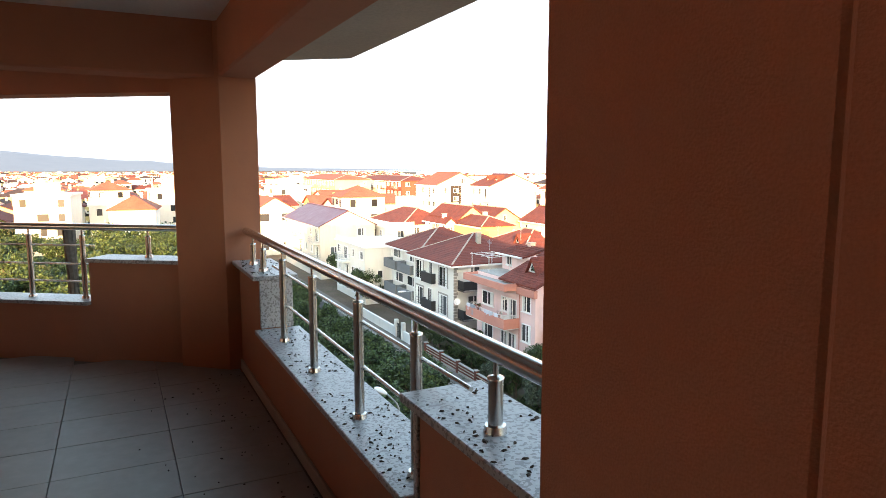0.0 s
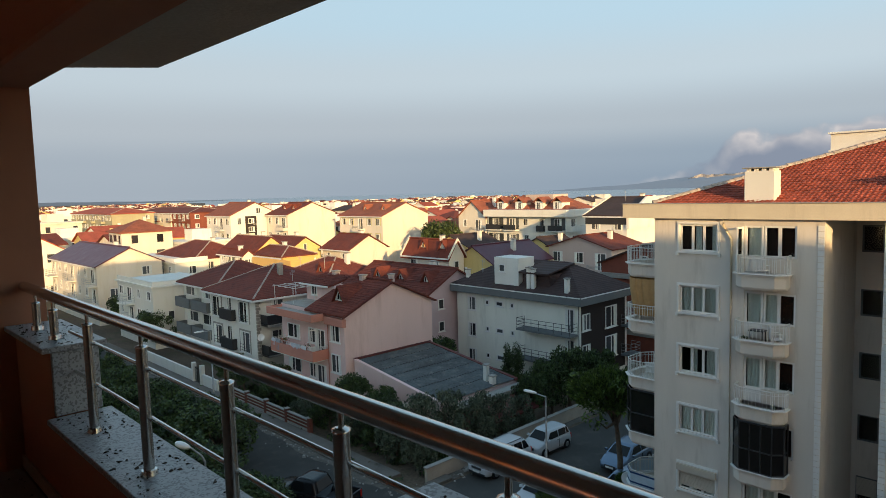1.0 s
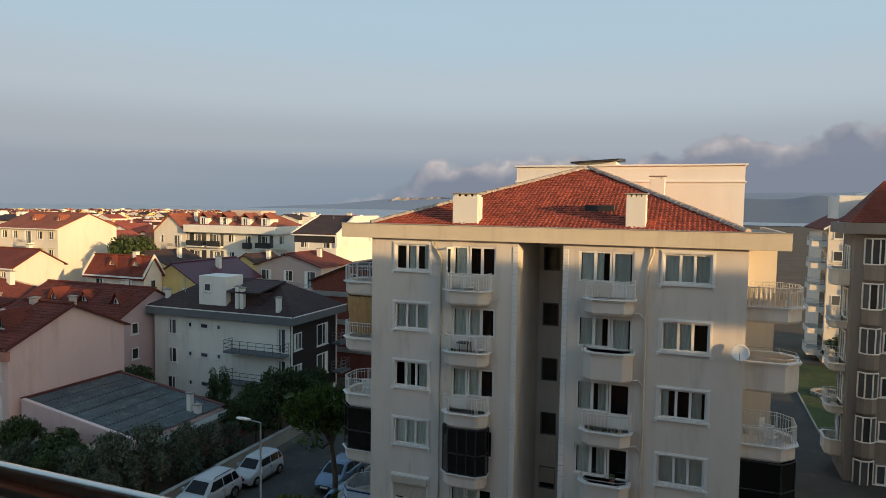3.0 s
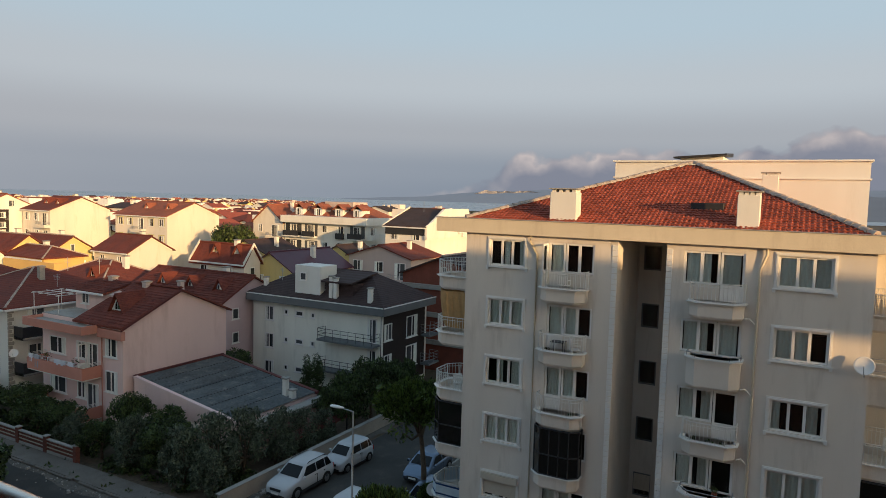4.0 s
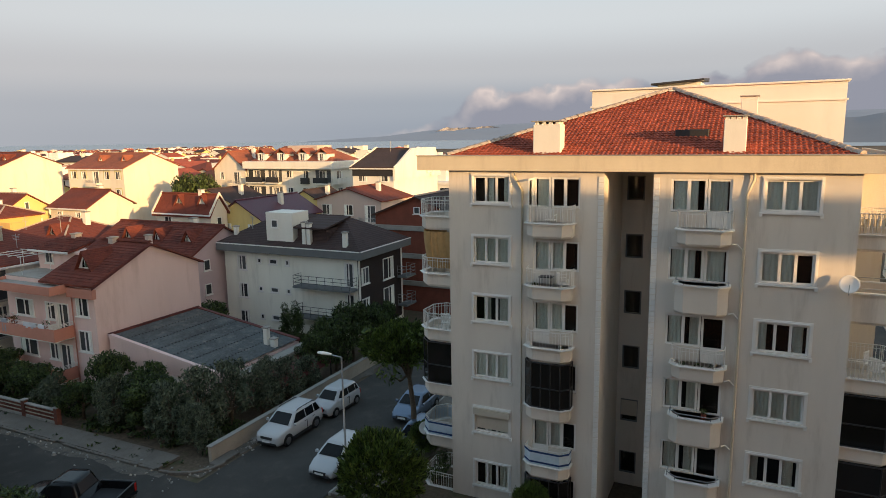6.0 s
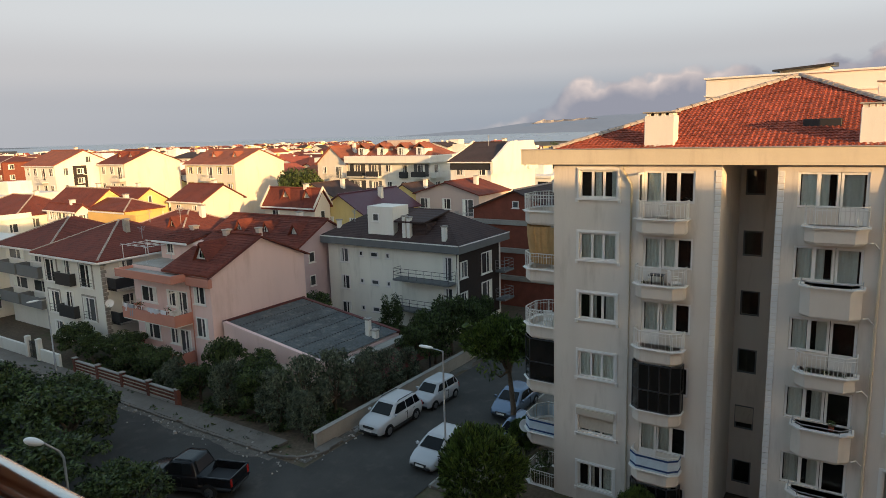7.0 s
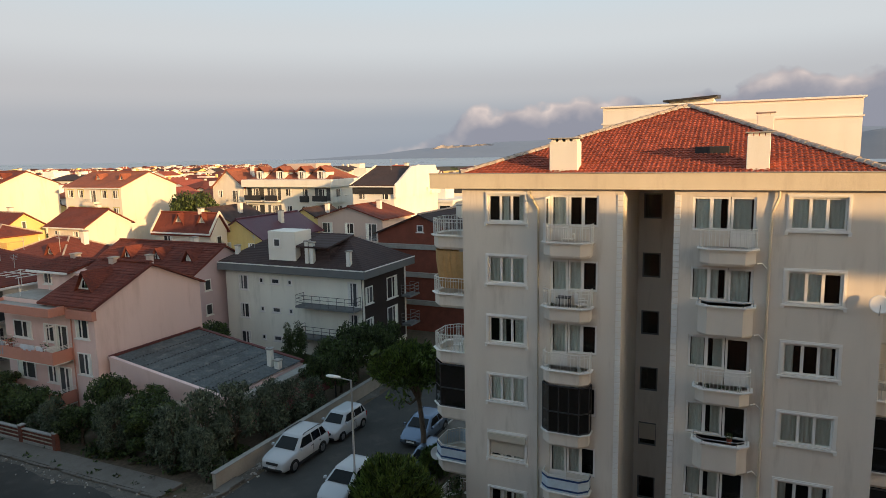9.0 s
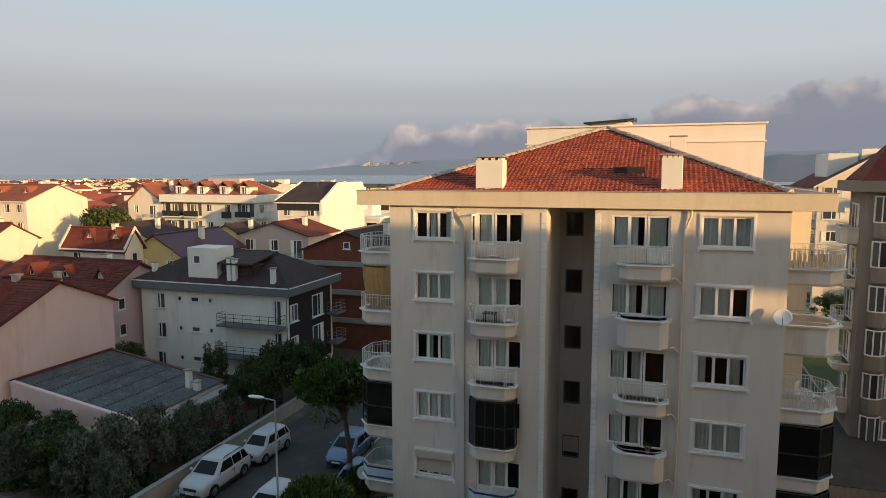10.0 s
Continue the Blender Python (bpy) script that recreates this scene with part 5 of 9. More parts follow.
def house(label, x0, y0, wx, wy, e, wall, roof_mat, along="y", rise=2.4, floors=3, seed=0, balconies=1, side_windows=True, tile=False, dormers=0, category="house", flat=False, name="house", trim=None, windows=True, verge=False, ridge=None, band=None, dormer_shade=None):
    """A free-standing house; windows on the two sides that face the balcony."""
    rng = random.Random(seed * 77 + 3)
    x1, y1 = x0 + wx, y0 + wy
    h = thing(name, ((x0 + x1) / 2, (y0 + y1) / 2, g - 0.06), label, category)
    part("wall", house_body(x0, x1, y0, y1, g - 0.06, e, rise, "flat" if flat else along), wall, h)
    if flat:
        r = Shape().box(x0 - 0.25, x1 + 0.25, y0 - 0.25, y1 + 0.25, e, e + 0.22, 0.02)
        r.box(x0, x1, y0, y0 + 0.15, e + 0.22, e + 0.75).box(x0, x0 + 0.15, y0 + 0.15, y1, e + 0.22, e + 0.75)
        roof = part("roof", r, wall, h, "flat roof terrace with parapet")
    else:
        roof = part("roof", gable_roof(x0, x1, y0, y1, e, rise, along), roof_mat, h)
        if tile:
            cx = (x0 + x1) / 2
            if along == "y":
                L = math.hypot(wx / 2 + 0.3, rise * (wx / 2 + 0.3) / (wx / 2))
                up = Vector((wx / 2, 0, rise)).normalized()
                o = (x0 - 0.3, y0 - 0.3, e - 0.3 * rise / (wx / 2) + 0.15)
                t = tiles(Shape(), o, (0, 1, 0), up, int(L / 0.36), int((wy + 0.6) / 0.28), lambda a, v: True, 0.28, 0.36, 0.05, 2)
                part("tile_field", t, roof_mat, roof, kind="stuff")
            ridge_caps(roof, (cx, y0 - 0.3, e + rise + 0.14), (cx, y1 + 0.3, e + rise + 0.14), roof_mat, 0.13, 0.4) if along == "y" else None
        for k in range(dormers):
            yy = y0 + wy * (k + 0.45) / (dormers + 0.4)
            dormer(roof, x0 + wx * 0.22, yy, e + rise * 0.48, 1.35, 1.05, 1.9, mat=roof_mat, front=dormer_shade)
        chimney(roof, x0 + wx * 0.55, y0 + wy * 0.3, e + rise * 0.5, e + rise + 0.7, 0.55)
        cx, cy = (x0 + x1) / 2, (y0 + y1) / 2
        if along == "y":
            ends = (cx, y0 - 0.3, e + rise + 0.15), (cx, y1 + 0.3, e + rise + 0.15)
        elif along == "x":
            ends = (x0 - 0.3, cy, e + rise + 0.15), (x1 + 0.3, cy, e + rise + 0.15)
        else:
            ends, m2 = None, min(wx, wy) / 2
            tops = [(x0 + m2, cy), (x1 - m2, cy)] if wx > wy else [(cx, y0 + m2), (cx, y1 - m2)]
            low = e - 0.35 * rise / (wy / 2) + 0.15
            for px_, py_ in ((x0, y0), (x1, y0), (x1, y1), (x0, y1)):
                tx, ty = min(tops, key=lambda p: math.hypot(p[0] - px_, p[1] - py_))
                ox, oy = 0.35 * (1 if px_ > cx else -1), 0.35 * (1 if py_ > cy else -1)
                part("hip_ridge", Shape().tube([(px_ + ox, py_ + oy, low), (tx, ty, e + rise + 0.15)], 0.10, 6), ridge or M_MORTAR, roof, "pale mortared hip ridge")
            part("ridge", Shape().tube([(*tops[0], e + rise + 0.15), (*tops[1], e + rise + 0.15)], 0.10, 6), ridge or M_MORTAR, roof)
        if ends and not tile:
            part("ridge", Shape().tube(ends, 0.13, 6), ridge or roof_mat, roof)
        if along != "x":
            part("gutter", Shape().box(x0 - 0.46, x0 - 0.36, y0 - 0.3, y1 + 0.3, e - 0.3, e - 0.12, 0.02), M_WHITE, roof, "pale eaves gutter")
        if verge and along == "y":
            for y in (y0 - 0.36, y1 + 0.18):
                v = Shape()
                for sg in (-1, 1):
                    p, q = (cx + sg * (wx / 2 + 0.35), e - 0.1), (cx, e + rise + 0.2)
                    v.loft([[(p[0], yy, p[1] - 0.1), (q[0], yy, q[1] - 0.1), (q[0], yy, q[1] + 0.22), (p[0], yy, p[1] + 0.22)] for yy in (y, y + 0.18)])
                part("verge", v, wall, roof, "rendered gable parapet")
    if band:
        part("eaves_band", Shape().box(x0 - 0.12, x0 - 0.003, y0, y1, e - 1.3, e - 0.35), band, h, "dark band under the eaves")
    storey = (e - g) / floors
    nx = max(1, int(wy / 3.0))
    ny = max(1, int(wx / 3.4))
    for k in range(floors if windows else 0):
        z = g + storey * k + storey * 0.36
        hgt = storey * 0.46
        for i in range(nx):
            a = y0 + wy * (i + 0.5) / nx + rng.uniform(-0.15, 0.15)
            door = balconies and (i + seed) % 3 == 1 and k > 0
            if door:
                simple_window(h, "-x", x0, a, z - storey * 0.28, 1.7, hgt + storey * 0.28, "balcony_door")
                slab_balcony(h, "-x", x0, a - 1.5, a + 1.5, 1.15, g + storey * k + 0.03, wall, True, 0.45 if seed % 2 else 0.0)
            else:
                simple_window(h, "-x", x0, a, z, rng.choice((1.0, 1.4, 1.6)), hgt, trim=trim)
        if side_windows:
            for i in range(ny):
                if rng.random() < 0.75:
                    simple_window(h, "-y", y0, x0 + wx * (i + 0.5) / ny, z, rng.choice((0.8, 1.2, 1.4)), hgt)
    return h


# next to the street: pink, slate-banded, mint and mauve houses and the low annex
def roof_slab(profile, y0, y1, thick=0.14):
    """A pitched roof sheet over a profile of (x, z), from y0 to y1."""
    return Shape().loft([[(x, y, z) for x, z in profile] + [(x, y, z - thick) for x, z in reversed(profile)] for y in (y0, y1)])


def pink_house():
    x0, x1, y0, y1, e, rise = 29.1, 38.6, 43.6, 53.2, 7.1, 2.1
    ym = y0 + 4.9
    h = thing("pink_house", (34, 49.4, g - 0.06), "pink three-storey house with blank gable wall and coral balconies", "house")
    cx = (x0 + x1) / 2
    k = rise / (cx - x0)
    xa = x0 + 2.7
    part("wall", house_body(x0, x1, y0, ym, g - 0.06, e, rise, "y"), M_PINK, h)
    p = [(x0, g - 0.06), (x1, g - 0.06), (x1, e), (cx, e + rise - 0.12), (xa, e + 1.5), (xa, e), (x0, e)]
    part("wall", Shape().loft([[(x, y, z) for x, z in p] for y in (ym + 0.002, y1)]), M_PINK, h, "pink wall with an attic room behind the terrace")
    roof = part("roof", gable_roof(x0, x1, y0, ym, e, rise, "y", 0.35), M_TILE2, h, "brown-red clay tile gable roof")
    up = Vector((cx - x0, 0, rise)).normalized()
    L = math.hypot(cx - x0 + 0.3, rise)
    t = tiles(Shape(), (x0 - 0.33, y0 - 0.33, e - 0.2 + 0.15), (0, 1, 0), up, int(L / 0.36) + 1, int((ym - y0 + 0.6) / 0.28), lambda a, v: True, 0.28, 0.36, 0.06, 3)
    part("tile_field", t, M_TILE2, roof, kind="stuff")
    back = part("attic_roof", roof_slab([(xa - 0.5, e + 1.6), (cx, e + rise + 0.05), (x1 + 0.35, e - 0.1)], ym + 0.45, y1 + 0.35), M_TILE2, h, "brown-red tiled attic roof")
    up2 = Vector((cx - xa + 0.5, 0, rise - 1.55)).normalized()
    t = tiles(Shape(), (xa - 0.5, ym + 0.5, e + 1.62), (0, 1, 0), up2, 8, int((y1 - ym - 0.2) / 0.28), lambda a, v: True, 0.28, 0.36, 0.05, 3)
    part("tile_field", t, M_TILE2, back, kind="stuff")
    part("gutter", Shape().box(xa - 0.62, xa - 0.5, ym + 0.45, y1 + 0.35, e + 1.43, e + 1.59, 0.02), M_WHITE, back, "white eaves gutter")
    ridge_caps(roof, (cx, y0 - 0.3, e + rise + 0.14), (cx, ym + 0.3, e + rise + 0.14), M_TILE2, 0.14, 0.4)
    part("verge", Shape().loft([[(x0 - 0.4, y0 - 0.40, e - 0.28), (cx, y0 - 0.40, e + rise - 0.06), (cx, y0 - 0.40, e + rise + 0.12), (x0 - 0.4, y0 - 0.40, e - 0.10)], [(x0 - 0.4, y0 - 0.352, e - 0.28), (cx, y0 - 0.352, e + rise - 0.06), (cx, y0 - 0.352, e + rise + 0.12), (x0 - 0.4, y0 - 0.352, e - 0.10)]]), M_MAROON, roof, "dark barge board")
    dormer(roof, x0 + 1.3, y0 + 2.3, e + 0.75, 1.5, 1.2, 2.2, M_TILE2)
    simple_window(h, "-x", xa, ym + 3.4, e + 0.5, 0.9, 1.0)
    for cxx, cyy, w in ((33.6, 46.9, 0.5), (35.4, 45.2, 0.4), (34.0, 51.6, 0.55)):
        chimney(roof, cxx, cyy, e + 1.6, e + rise + 0.45, w, M_BEIGE)
    # coral band under the eaves and the flat terrace slab
    part("eaves_band", Shape().box(x0 - 0.34, x0 - 0.003, y0 - 0.3, y0 + 2.4, e - 0.95, e - 0.3, 0.02), M_CORAL, h, "coral eaves band")
    slab_balcony(h, "-x", x0, y0 + 2.402, y1, 1.5, e - 0.5, M_CORAL, False, 0.42)
    part("terrace_floor", Shape().box(x0 - 1.36, x0 - 0.004, y0 + 2.55, y1 - 0.14, e - 0.49, e - 0.30).box(x0, xa - 0.004, ym + 0.4, y1, e + 0.004, e + 0.05), M_CONCRETE, h, "grey screed terrace")
    for zf in (3.35, 0.35):
        slab_balcony(h, "-x", x0, y0 + 2.4, y1 - 0.5, 1.5, zf, M_CORAL, True, 0.66, M_RAILW)
        part("slab_edge", Shape().box(x0 - 1.47, x0 - 0.003, y0 + 2.43, y1 - 0.53, zf - 0.27, zf - 0.183, 0.01), M_WHITEWALL, h, "pale balcony underside")
        simple_window(h, "-x", x0, y0 + 3.4, zf + 0.02, 1.3, 2.15, "balcony_door")
        simple_window(h, "-x", x0, y0 + 4.7, zf + 0.85, 1.1, 1.3)
        simple_window(h, "-x", x0, y0 + 7.6, zf + 0.85, 2.0, 1.3)
    part("open_door_leaf", wall_with_holes(Shape(), "y", y0 + 4.05, 0.06, x0 - 0.72, x0 - 0.03, 3.38, 5.45, [(x0 - 0.62, x0 - 0.13, 4.0, 5.35)]), M_WHITE, h, "white balcony door standing open")
    for z in (2.2, 4.75):
        simple_window(h, "-x", x0, y0 + 1.25, z, 1.3, 1.55)
    part("rain_pipe", Shape().tube([(x0 - 0.3, y0 + 2.2, e - 0.5), (x0 - 0.1, y0 + 2.2, e - 1.0), (x0 - 0.1, y0 + 2.2, g)], 0.05, 7), M_CORAL, h, "coral painted rain pipe")
    return h


def laundry():
    """Cloths, pots and boxes on the coral balconies."""
    rng = random.Random(8)
    xf = 29.2 - 1.56
    for y, z, w, d in ((52.2, 4.32, 0.45, 0.6), (51.5, 4.32, 0.7, 0.95), (48.6, 4.32, 1.4, 0.4), (47.3, 4.32, 0.7, 0.3)):
        pts = [(y - w / 2 + w * i / 8, 0.02 * math.sin(i * 1.9)) for i in range(9)]
        rings = [[(xf + 0.10, a, z - d * 0.5) for a, b in pts], [(xf + 0.05, a, z) for a, b in pts], [(xf - 0.03, a, z - 0.03) for a, b in pts], [(xf - 0.04 + b, a + b, z - d) for a, b in pts]]
        single("laundry_cloth", Shape().loft(rings, caps=False, closed=False, smooth=True), M_LAUNDRY, "washed cloth hung over a coral balcony front", "laundry", "laundry")
    for y, z in ((50.6, 4.01), (50.3, 4.01), (47.0, 4.01), (51.0, 1.01)):
        s = Shape().tube([(xf + 0.1, y, z + 0.002), (xf + 0.1, y, z + 0.22)], [0.09, 0.13], 10)
        p = thing("pot_plant", (xf + 0.1, y, z), "small potted plant on a coral balcony front", "plant", "pot plants")
        part("pot", s, M_BRICK, p)
        q = Shape()
        for i in range(30):
            a, r = rng.uniform(0, 6.28), rng.uniform(0.05, 0.28)
            c = Vector((xf + 0.1 + r * math.cos(a), y + r * math.sin(a), z + 0.25 + rng.uniform(0, 0.35)))
            u = Vector((rng.uniform(-1, 1), rng.uniform(-1, 1), rng.uniform(-0.5, 1))).normalized() * 0.08
            w = u.cross(Vector((0.3, 0.5, 1))).normalized() * 0.035
            q.add([c - u, c - w, c + u, c + w], [(0, 1, 2, 3)])
        part("foliage", q, M_LEAF_DARK, p)


def white_terrace_house():
    x0, x1, y0, y1, e = 92.6, 102.0, 67.8, 86.0, 12.4
    h = thing("white_apartment_house", (97, 77, g - 0.06), "white terraced house with black balconies and orange dormered roof", "apartment building")
    part("wall", Shape().box(x0, x1, y0, y1, g - 0.06, e), M_WHITEWALL, h)
    part("parapet", Shape().box(x0 - 1.1, x1 + 0.1, y0 - 0.8, y1 + 0.1, e - 0.7, e + 0.55, 0.03), M_WHITEWALL, h, "white terrace parapet")
    for ya, yb, rise in ((y0 + 0.5, y0 + 8.6, 2.3), (y0 + 9.0, y1 - 0.4, 2.5)):
        r = part("roof", gable_roof(x0 + 0.9, x1, ya, yb, e + 0.5, rise, "hip", 0.2), M_TILEO, h, "orange tiled roof")
        for i in range(2):
            yy = ya + (yb - ya) * (i + 0.5) / 2
            d = part("dormer", Shape().box(x0 + 1.0, x0 + 3.4, yy - 0.9, yy + 0.9, e + 0.5, e + 2.0), M_WHITEWALL, r)
            part("dormer_roof", gable_roof(x0 + 0.9, x0 + 3.6, yy - 0.9, yy + 0.9, e + 2.0, 0.7, "x", 0.25), M_TILEO, d)
            simple_window(d, "-x", x0 + 1.0, yy, e + 0.6, 1.1, 1.3)
    part("roof_block", Shape().box(x0 + 4.5, x1 - 0.5, y0 + 6.0, y0 + 12.5, e + 0.55, e + 3.2, 0.03), M_BEIGE, h, "beige stair head")
    for k in range(4):
        z = e - 3.1 - 2.95 * k
        for ya, yb in ((y0 + 0.2, y0 + 3.3), (y0 + 10.5, y0 + 13.4), (y0 + 14.2, y1 - 0.3)):
            f = put_on("-x", x0)
            # flat dark sheet on the wall imitates the shade of a recess
            q = Shape()
            fbox(q, f, ya, yb, 0.003, 0.02, z + 0.1, z + 2.2)
            part("recess_glazing", q, M_PANE, h, "dark flat sheet in place of a shaded balcony recess")
            slab_balcony(h, "-x", x0, ya, yb, 1.0, z, M_WHITEWALL, False)
            q = Shape()
            fbox(q, f, ya + 0.05, yb - 0.05, 0.92, 0.97, z + 0.02, z + 0.95)
            part("balcony_panel", q, M_BLACKMETAL, h, "black balcony panel")
            simple_window(h, "-x", x0 - 0.022, (ya + yb) / 2, z + 0.1, 1.6, 2.0, "balcony_door")
        simple_window(h, "-x", x0, y0 + 8.8, z + 0.8, 1.3, 1.3)
        simple_window(h, "-x", x0, y0 + 5.4, z + 0.1, 1.4, 2.0, "balcony_door")
        slab_balcony(h, "-x", x0, y0 + 4.6, y0 + 6.2, 0.5, z, M_BLACKMETAL, False, 0.85)
        slab_balcony(h, "-y", y0, x0 + 0.2, x0 + 4.2, 1.1, z, M_WHITEWALL, False, 0.8)
        simple_window(h, "-y", y0, x0 + 2.2, z + 0.1, 1.8, 2.0, "balcony_door")


def annex():
    x0, x1, y0, y1, zh, zl = 29.75, 37.95, 33.35, 43.3, 3.4, 1.95
    h = thing("low_annex", (33.7, 38.5, g - 0.06), "single-storey pink annex with grey corrugated sheet roof", "outbuilding")
    s = Shape().loft([[(x0, y0, g - 0.06), (x1, y0, g - 0.06), (x1, y1, g - 0.06), (x0, y1, g - 0.06)], [(x0, y0, zl - 0.12), (x1, y0, zl - 0.12), (x1, y1, zh - 0.12), (x0, y1, zh - 0.12)]])
    part("wall", s, M_PINK, h)
    # corrugated sheets, each lapped over the next
    n_v, waves = 5, 64
    up = Vector((0, y1 - y0, zh - zl))
    length = up.length
    up.normalize()
    nrm = Vector((1, 0, 0)).cross(up)
    for r in range(n_v):
        for c in range(4):
            q, rings = Shape(), []
            for v in (length * r / n_v, length * (r + 1) / n_v + 0.12):
                ring = []
                for i in range(waves // 4 * 2 + 1):
                    u = (x1 - x0 - 0.5) * (c + i / (waves // 2)) / 4
                    p = Vector((x0 + 0.25 + u, y0, zl)) + up * v + nrm * (0.03 * math.cos(math.pi * i) + (0.03 if v <= length * r / n_v + 1e-6 else 0.0) + 0.004 * c)
                    ring.append(p)
                rings.append(ring)
            q.loft(rings, caps=False, closed=False)
            sh = part("roof_sheet", q, M_SHEDROOF, h)
    bolts = Shape()
    for r in range(1, 7):
        for c in range(26):
            p = Vector((x0 + 0.4 + (x1 - x0 - 0.8) * c / 25, y0, zl)) + up * (length * r / 7) + nrm * 0.07
            bolts.box(p.x - 0.035, p.x + 0.035, p.y - 0.035, p.y + 0.035, p.z - 0.03, p.z + 0.035)
    part("roof_bolts", bolts, M_BLACKMETAL, h, "rows of dark fixing caps", kind="stuff")
    for x, mat, words in ((x0 - 0.06, M_PINK, "pale pink roof verge"), (x1 - 0.22, M_MAROON, "maroon sheet roof verge")):
        verge = Shape().loft([[(x, y0 - 0.1, zl - 0.1), (x + 0.28, y0 - 0.1, zl - 0.1), (x + 0.28, y0 - 0.1, zl + 0.1), (x, y0 - 0.1, zl + 0.1)],
                    [(x, y1, zh - 0.1), (x + 0.28, y1, zh - 0.1), (x + 0.28, y1, zh + 0.12), (x, y1, zh + 0.12)]])
        part("verge", verge, mat, h, words)
    part("ridge_flashing", Shape().box(x0 - 0.05, x1 + 0.08, y1 - 0.12, y1 + 0.06, zh - 0.02, zh + 0.16, 0.02), M_MAROON, h, "maroon sheet flashing")
    part("front_slab", Shape().box(x0 + 1.0, x1 + 0.1, y0 - 1.0, y0 - 0.11, zl - 0.55, zl - 0.25, 0.02), M_CONCRETE, h)
    can = Shape().loft([[(x0 + 2.2, y0 - 3.0, zl - 1.35), (x1 + 0.2, y0 - 3.0, zl - 1.35), (x1 + 0.2, y0 - 3.0, zl - 1.25), (x0 + 2.2, y0 - 3.0, zl - 1.25)],
                        [(x0 + 2.2, y0 - 0.9, zl - 0.66), (x1 + 0.2, y0 - 0.9, zl - 0.66), (x1 + 0.2, y0 - 0.9, zl - 0.56), (x0 + 2.2, y0 - 0.9, zl - 0.56)]])
    part("canopy", can, M_MAROON, h, "maroon sheet canopy over the yard")
    for i in range(4):
        x = x0 + 2.5 + i * 1.9
        part("canopy_post", Shape().tube([(x, y0 - 2.8, g - 0.05), (x, y0 - 2.8, zl - 1.32)], 0.05, 6), M_BLACKMETAL, h)
    # window hood and a dark window on the street side
    part("window_hood", Shape().box(x0 - 0.75, x0 - 0.003, y0 + 2.9, y0 + 7.2, 1.15, 1.28, 0.02), M_WALLGARDEN, h)
    simple_window(h, "-x", x0, y0 + 2.0, 0.2, 0.9, 0.9)
    simple_window(h, "-x", x0, y0 + 5.2, 0.0, 1.5, 1.0)
    chimney(h, x1 - 2.35, y0 + 1.0, zl, zl + 1.5, 0.36, M_WHITEWALL)
    chimney(h, x1 - 2.35, y0 + 0.35, zl - 0.3, zl + 0.75, 0.40, M_WHITEWALL)
    return h


